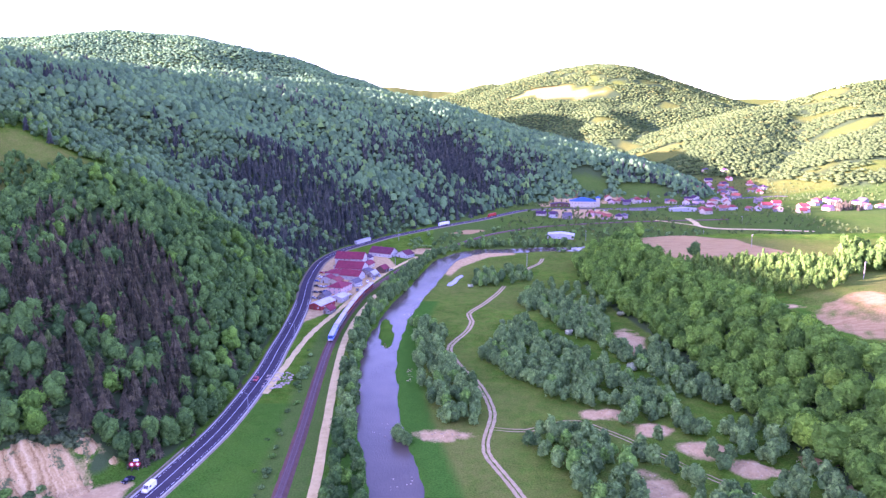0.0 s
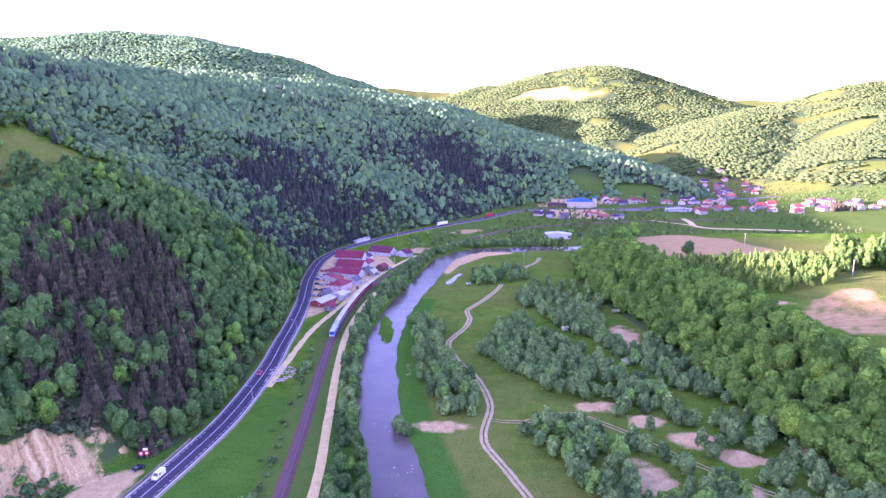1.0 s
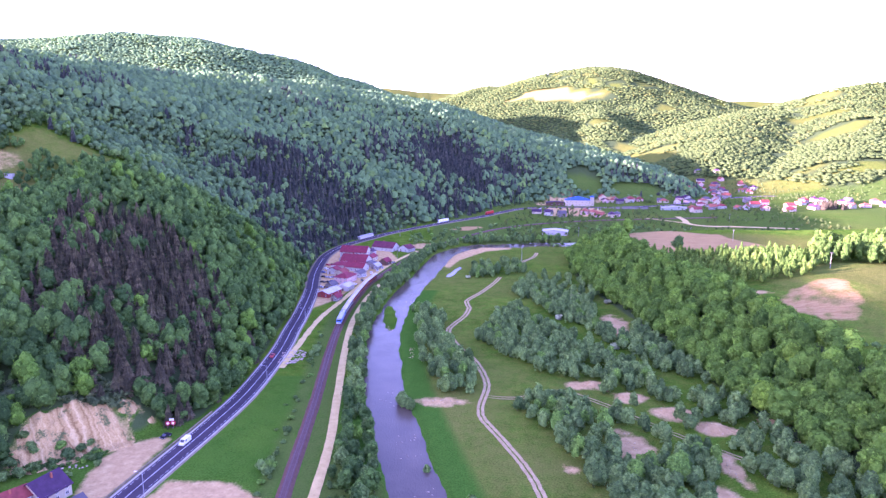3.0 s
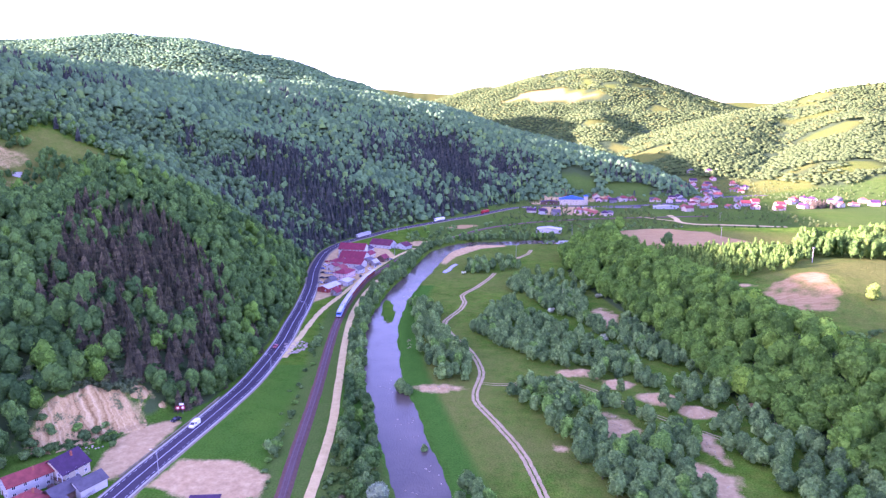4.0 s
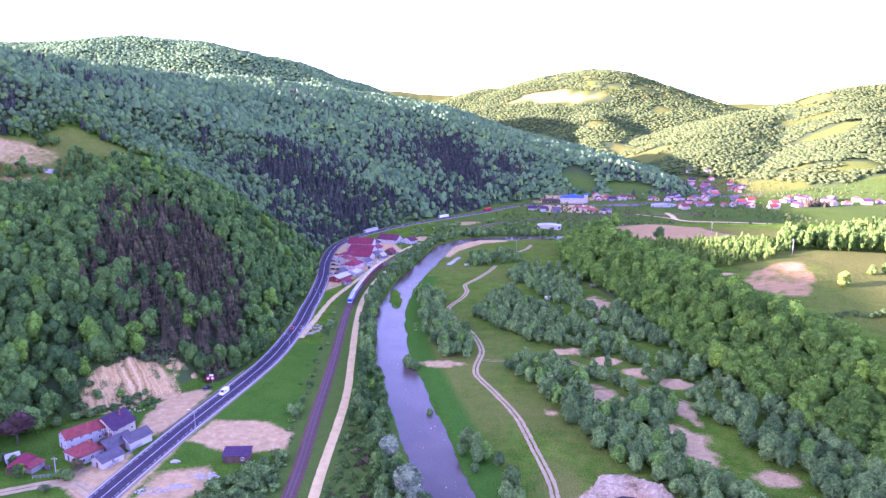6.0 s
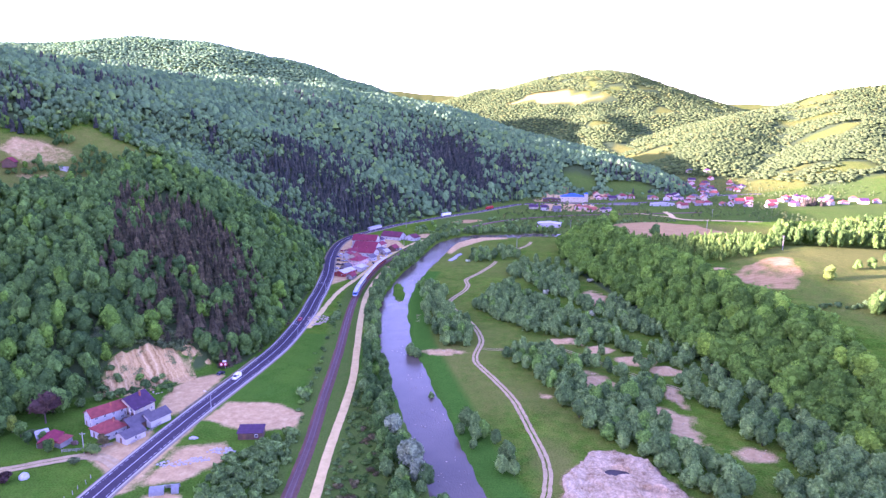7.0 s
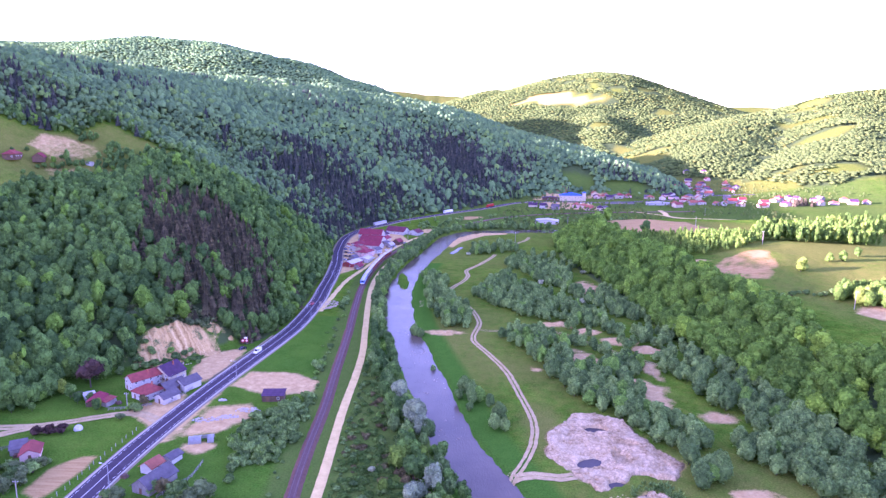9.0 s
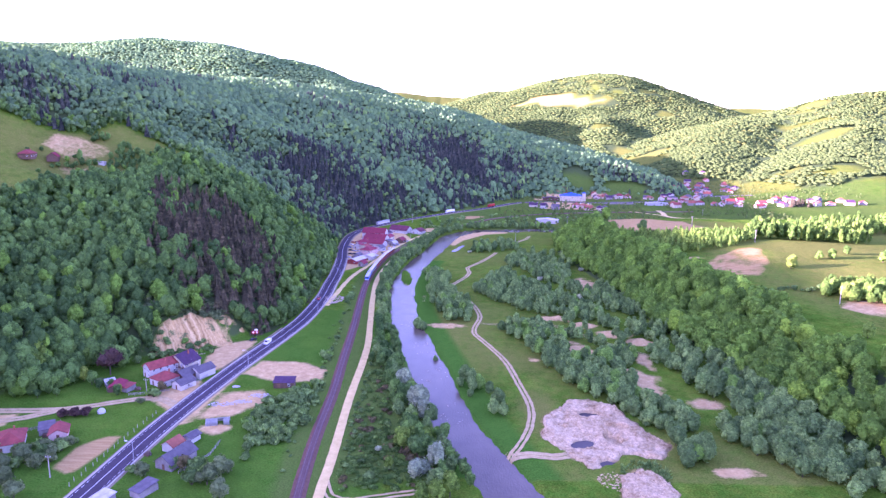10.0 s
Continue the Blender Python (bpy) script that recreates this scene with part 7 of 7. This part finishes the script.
def rolling_stock(s0, length, loco, side, label, group):
    p, a = on_rails(s0 + length / 2)
    root = thing("locomotive" if loco else "railway_coach", pose(p[0], p[1], 0.78, 0, 0, a), label, "locomotive" if loco else "coach", group)
    w, L = 1.45, length / 2 - 0.35
    sec = [(-w, 0.95), (w, 0.95), (w, 3.15), (w * 0.86, 3.6), (w * 0.5, 3.85), (0, 3.92), (-w * 0.5, 3.85), (-w * 0.86, 3.6), (-w, 3.15)]
    bm = bmesh.new()
    e = 0.75 if loco else 0.0
    f = [bm.verts.new((x, -L + (e if z > 2.0 else 0), z)) for x, z in sec[:3] + sec[8:]]
    b = [bm.verts.new((x, L - (e if z > 2.0 else 0), z)) for x, z in sec[:3] + sec[8:]]
    for k in range(4):
        bm.faces.new((f[k], f[(k + 1) % 4], b[(k + 1) % 4], b[k]))
    bm.faces.new(f[::-1])
    bm.faces.new(b)
    bmesh.ops.recalc_face_normals(bm, faces=bm.faces[:])
    body = part("body", bm, side, root)
    bm = bmesh.new()
    rs = sec[2:]
    f = [bm.verts.new((x, -L + e - 0.02, z)) for x, z in rs]
    b = [bm.verts.new((x, L - e + 0.02, z)) for x, z in rs]
    n = len(rs)
    for k in range(n - 1):
        bm.faces.new((f[k], f[k + 1], b[k + 1], b[k]))
    bm.faces.new(f[::-1])
    bm.faces.new(b)
    bm.faces.new((f[n - 1], f[0], b[0], b[n - 1]))
    bmesh.ops.recalc_face_normals(bm, faces=bm.faces[:])
    roof = part("roof", bm, LOCO_GREY if loco else COACH_ROOF, root, "grey curved roof")
    if loco:
        for s in (-1, 1):
            part("cab_window", boxed(-1.15, 1.15, *sorted((s * (L - 0.42), s * (L - 0.55))), 2.2, 3.0), GLASS, body)
            part("buffer_beam", boxed(-1.4, 1.4, *sorted((s * L, s * (L + 0.25))), 0.95, 1.35), SIGN_WHITE, body)
            for q in (-0.85, 0.85):
                part("headlight", tubed((q, s * (L - 0.02), 1.6), (q, s * (L + 0.06), 1.6), 0.17, 0.17, 10), LAMP_GLASS, body)
            for q in (-1, 1):
                part("cab_side_window", boxed(*sorted((q * w, q * (w + 0.02))), s * (L - 2.2) - 0.5, s * (L - 2.2) + 0.5, 2.2, 2.95), GLASS, body)
        for q in (-1, 1):
            part("grille", boxed(*sorted((q * w, q * (w + 0.025))), -5.0, 5.0, 2.1, 2.9), LOCO_GREY, body)
            part("stripe", boxed(*sorted((q * w, q * (w + 0.02))), -L + 1.0, L - 1.0, 1.35, 1.6), SIGN_WHITE, body)
        for k in range(4):
            part("roof_hatch", boxed(-0.8, 0.8, -6 + k * 3.2, -3.6 + k * 3.2, 3.86, 4.12), LOCO_GREY, roof)
        bm = bmesh.new()
        for s in (-1, 1):
            tube(bm, (s * 0.5, 3.4, 4.1), (s * 0.3, 4.9, 4.35), 0.05, 0.05, 6)
        tube(bm, (-0.8, 4.9, 4.38), (0.8, 4.9, 4.38), 0.06, 0.06, 6)
        part("pantograph", bm, BOGIE, roof)
    else:
        nw = 10
        for q in (-1, 1):
            for k in range(nw):
                yy = -L + 2.6 + (2 * L - 5.2) * k / (nw - 1)
                part("window", boxed(*sorted((q * w, q * (w + 0.02))), yy - 0.6, yy + 0.6, 2.1, 2.95), GLASS, body)
            for yy in (-L + 0.9, L - 0.9):
                part("door", boxed(*sorted((q * w, q * (w + 0.02))), yy - 0.4, yy + 0.4, 1.05, 3.0), COACH_WHITE, body)
        for k in range(5):
            part("roof_vent", boxed(-0.3, 0.3, -9 + k * 4.5 - 0.25, -9 + k * 4.5 + 0.25, 3.88, 4.08), COACH_ROOF, roof)
    for s in (-1, 1):
        bogie(root, s * (L - 3.2))
    return root


rolling_stock(0.0, 19.8, True, LOCO_BLUE, "blue electric locomotive with white stripe at the train's head", "train")
rolling_stock(20.0, 24.5, False, COACH_WHITE, "pale grey railway coach behind the locomotive", "train")
rolling_stock(44.7, 24.5, False, COACH_RED, "red railway coach with a pale grey roof", "train")
rolling_stock(69.4, 24.5, False, COACH_RED, "red railway coach with a grey roof", "train")
rolling_stock(94.1, 24.5, False, COACH_RED, "red railway coach at the train's end", "train")


# ---- poles, lamps, fences and small things ----
def utility_pole(x, y, h=9.0, turn=0, label="weathered wooden utility pole with crossarm on the field", z=None):
    root = thing("utility_pole", pose(x, y, height_at(x, y) if z is None else z, 0, 0, turn), label, "pole", "utility poles")
    part("post", tubed((0, 0, -0.5), (0, 0, h), 0.19, 0.13, 8), POLE, root)
    part("crossarm", boxed(-0.9, 0.9, -0.07, 0.07, h - 0.7, h - 0.55), POLE, root)
    for q in (-0.8, 0, 0.8):
        part("insulator", tubed((q, 0, h - 0.55), (q, 0, h - 0.3), 0.07, 0.05, 6), SIGN_WHITE, root)
    return root


for x, y, h, a in ((212, 212, 10, 20), (227, 352, 10, 10), (228, 489, 10, 0), (62, 521, 11, 30), (-46, 527, 11, 20), (282, 120, 10, 30), (134, 640, 10, 0), (250, 640, 10, 0), (330, 735, 10, 0), (-130, 122, 8, 0), (-131, 56, 8, 0)):
    utility_pole(x, y, h, a)
utility_pole(-52, 640, 10)


def street_lamp(y, side=-5.3):
    x, yy, a = on_road(y, side)
    root = thing("street_lamp", pose(x, yy, height_at(x, yy) + 0.1, 0, 0, a - 90), "slim grey street lamp beside the road", "street lamp", "lamps along the road")
    part("post", tubed((0, 0, -0.4), (0, 0, 8.2), 0.11, 0.07, 8), STEEL, root)
    part("arm", tubed((0, 0, 8.15), (-1.9, 0, 8.6), 0.05, 0.04, 6), STEEL, root)
    part("lamp_head", boxed(-2.7, -1.8, -0.17, 0.17, 8.55, 8.72, bevel=0.03), LAMP_HEAD, root)
    return root


for y in (66, 158, 250, 342):
    street_lamp(y)

fence = thing("fence", pose(0, 0, 0), "row of pale wooden fence posts with wire along the road", "fence")
q = resample(ROAD[(ROAD[:, 1] > 48) & (ROAD[:, 1] < 112)], 3.2)
for x, y in q:
    bm = bmesh.new()
    x = x - 8.2 + 0.3 * math.sin(y)
    z = height_at(x, y)
    tube(bm, (x, y, z - 0.3), (x + 0.1 * math.sin(y * 3), y, z + 1.5), 0.11, 0.08, 6)
    part("post", bm, POLE, fence)
barrier = thing("parapet", pose(0, 0, 0), "low weathered brown parapet along the lay-by", "wall")
q = resample(ROAD[(ROAD[:, 1] > 150) & (ROAD[:, 1] < 222)], 3.0)
for (x, y), (x2, y2) in zip(q[:-1], q[1:]):
    a = math.degrees(math.atan2(y2 - y, x2 - x))
    b = part("block", boxed(-1.45, 1.45, -0.16, 0.16, -0.3, 0.62, bevel=0.03), SHOULDER, barrier)
    b.matrix_world = pose((x + x2) / 2 - 6.3, (y + y2) / 2, height_at(x - 6.3, y), 0, 0, a)

board = thing("roadside_board", pose(-108.5, 204, height_at(-108.5, 204), 0, 0, 10), "pair of round red and white roadside signs on posts", "sign")
for s in (-1, 1):
    part("post", tubed((s * 0.95, 0, -0.4), (s * 0.95, 0, 2.0), 0.06, 0.05, 6), STEEL, board)
    d = part("disc", tubed((s * 0.95, -0.06, 2.3), (s * 0.95, 0.06, 2.3), 0.95, 0.95, 20), SIGN_RED, board)
    part("emblem", tubed((s * 0.95, -0.10, 2.3), (s * 0.95, -0.06, 2.3), 0.5, 0.5, 14), SIGN_WHITE, d)
part("panel", boxed(-0.3, 1.4, -0.04, 0.04, 3.3, 4.2), SIGN_WHITE, board)

# torn foil tunnel
tunnel = thing("foil_tunnel", pose(-90.5, 98, height_at(-90.5, 98), 0, 0, -75), "torn pale foil tunnel greenhouse on the grass", "greenhouse")
for k in range(5):
    bm = bmesh.new()
    pts = [(2.0 * math.cos(a), k * 2.2 - 4.4, 2.1 * math.sin(a)) for a in [j * math.pi / 8 for j in range(9)]]
    for p, r in zip(pts[:-1], pts[1:]):
        tube(bm, p, r, 0.05, 0.05, 5)
    part("hoop", bm, STEEL, tunnel)
for k, (j0, j1) in enumerate(((0, 8), (0, 5), (4, 8), (0, 8))):
    bm = bmesh.new()
    cols = []
    for j in range(j0, j1 + 1):
        a = j * math.pi / 8
        cols.append([bm.verts.new((2.05 * math.cos(a), k * 2.2 - 4.4 + v * 2.2, 2.15 * math.sin(a) - 0.12 * math.sin(v * math.pi))) for v in (0, 0.5, 1)])
    for c0, c1 in zip(cols[:-1], cols[1:]):
        for v in range(2):
            bm.faces.new((c0[v], c0[v + 1], c1[v + 1], c1[v]))
    bmesh.ops.solidify(bm, geom=bm.faces[:], thickness=0.03)
    part("foil", bm, FOIL, tunnel)

bm = bmesh.new()
bmesh.ops.create_icosphere(bm, subdivisions=3, radius=1.6)
for v in bm.verts:
    v.co.z = max(v.co.z, -0.4) * 1.05 + 0.12 * noise.noise(v.co * 1.3)
stack = new("haystack")
stack.matrix_world = pose(-140.5, 105, height_at(-140.5, 105) + 0.3)
tagged(stack, "small haystack wrapped in pale foil on the grass", "haystack")
part("cover", bm, FOIL, stack)
part("pole", tubed((0, 0, -0.3), (0, 0, 2.1), 0.06, 0.05, 6), POLE, stack)


def rubble(name, spots, n, spread, size, mat, label, seed, level=None):
    """Loose stones lying about."""
    rg = np.random.RandomState(seed)
    VV, FF, m = [], [], 0
    for cx, cy, rx, ry in spots:
        for k in range(n):
            a, r = rg.uniform(0, math.tau), math.sqrt(rg.uniform(0, 1))
            x, y = cx + math.cos(a) * r * rx * spread, cy + math.sin(a) * r * ry * spread
            s = size * rg.uniform(0.4, 1.5)
            v = ICO1[0][:, :] * rg.uniform(0.65, 1.2, (len(ICO1[0]), 1)) * s * np.array([1, rg.uniform(0.6, 1), 0.6])
            VV.append(v + np.array([x, y, 0]))
            FF.append(ICO1[1] + m)
            m += len(v)
    V = np.vstack(VV)
    cs = V.reshape(-1, len(ICO1[0]), 3).mean(1)
    V = V.reshape(-1, len(ICO1[0]), 3)
    V[:, :, 2] += (level(cs[:, 0], cs[:, 1]) if level else ground_height(cs[:, 0], cs[:, 1]))[:, None] + 0.1
    ob = new(name, raw_mesh(name, V.reshape(-1, 3), np.vstack(FF), [mat]))
    return tagged(ob, label, "rubble", kind="stuff")


rubble("rubble", [(-80, 283, 7, 11)], 90, 1.0, 0.7, STONE, "heap of pale broken stone beside the haul road", 1)
rubble("debris", [(-81.5, 124, 5, 3), (-94.5, 115, 6, 2.5), (-74.5, 121, 3, 2), (-95.5, 134, 1.5, 1), (-87.5, 118, 4, 2)], 60, 1.0, 0.42, CONCRETE, "scattered rubble and pale building waste on the waste ground", 2)
rubble("gravel_stones", [(54, 105, 14, 18), (66, 92, 15, 8), (62, 62, 12, 7)], 420, 1.0, 0.34, GRAVEL, "loose pale stones on the gravel heap", 3, lambda x, y: heap_height(x, y, gravel_mask(x, y)) - 0.1)
rubble("river_stones", [(-8, 152, 7, 16), (2, 112, 6, 12), (-16, 190, 6, 14), (-26, 235, 5, 12), (-26, 395, 4, 20)], 14, 1.0, 0.3, STONE, "pale stones breaking the surface of the river", 7, lambda x, y: np.full(len(x), -1.0))
rubble("bank_stones", [(-2, 230, 7, 3), (-20, 290, 2, 10), (-36, 330, 3, 6), (22, 78, 2, 2)], 26, 1.0, 0.3, GRAVEL, "pale stones on the river bank", 4)
rubble("patch_stones", [(b[0], b[1], b[2], b[3]) for b in BARE[:12]], 22, 1.0, 0.25, GRAVEL, "loose stones on bare patches of the meadow", 5)
rubble("cut_boulders", [(-134, 177, 10, 4)], 22, 1.0, 0.4, STONE, "fallen earth and stones under the quarried bank", 6)


def woodpile(x, y, turn, n, label):
    """Stacked split logs between two stakes."""
    root = thing("woodpile", pose(x, y, height_at(x, y), 0, 0, turn), label, "woodpile", "woodpiles in the farmyard")
    for k in range(n):
        row, col = divmod(k, 5)
        part("log", tubed((col * 0.42 - 0.9 + 0.2 * (row % 2), -0.9, 0.2 + row * 0.36), (col * 0.42 - 0.9 + 0.2 * (row % 2), 0.9, 0.2 + row * 0.36), 0.2, 0.19, 7), BROWN_WOOD, root)
    for q in (-1.3, 1.4):
        part("stake", tubed((q, 0, -0.3), (q, 0, 1.7), 0.06, 0.05, 5), POLE, root)
    return root


for x, y, a in ((-148, 126, 20), (-144, 133, -30), (-137, 128.5, -28), (-128, 148, -25), (-155, 92, 30), (-152, 94, 35), (-150, 84, 20), (-106, 72, -20)):
    woodpile(x, y, a, 14, "stacked firewood between stakes in the farmyard")


def yard_fence(pts, label):
    """Boards on posts along a line."""
    root = thing("yard_fence", pose(0, 0, 0), label, "fence")
    q = resample(np.array(pts, float), 2.4)
    for (x, y), (x2, y2) in zip(q[:-1], q[1:]):
        z = height_at(x, y)
        part("post", tubed((x, y, z - 0.3), (x, y, z + 1.35), 0.08, 0.07, 6), POLE, root)
        a = math.degrees(math.atan2(y2 - y, x2 - x))
        for h in (0.45, 0.85, 1.2):
            b = part("board", boxed(0.0, math.hypot(x2 - x, y2 - y), -0.02, 0.02, h, h + 0.14), GREY_WALL, root)
            b.matrix_world = pose(x, y, z, 0, 0, a)
    return root


yard_fence([(-116, 128), (-113.5, 140), (-111.5, 152)], "grey board fence between farmyard and road")
yard_fence([(-138, 122), (-128, 124), (-122, 128)], "grey board fence along the drive")
yard_fence([(-168, 70), (-164, 84), (-156, 90)], "grey board fence round the lower farm")
yard_fence([(-90, 60), (-84, 72), (-84, 84)], "grey board fence round the barn garden")
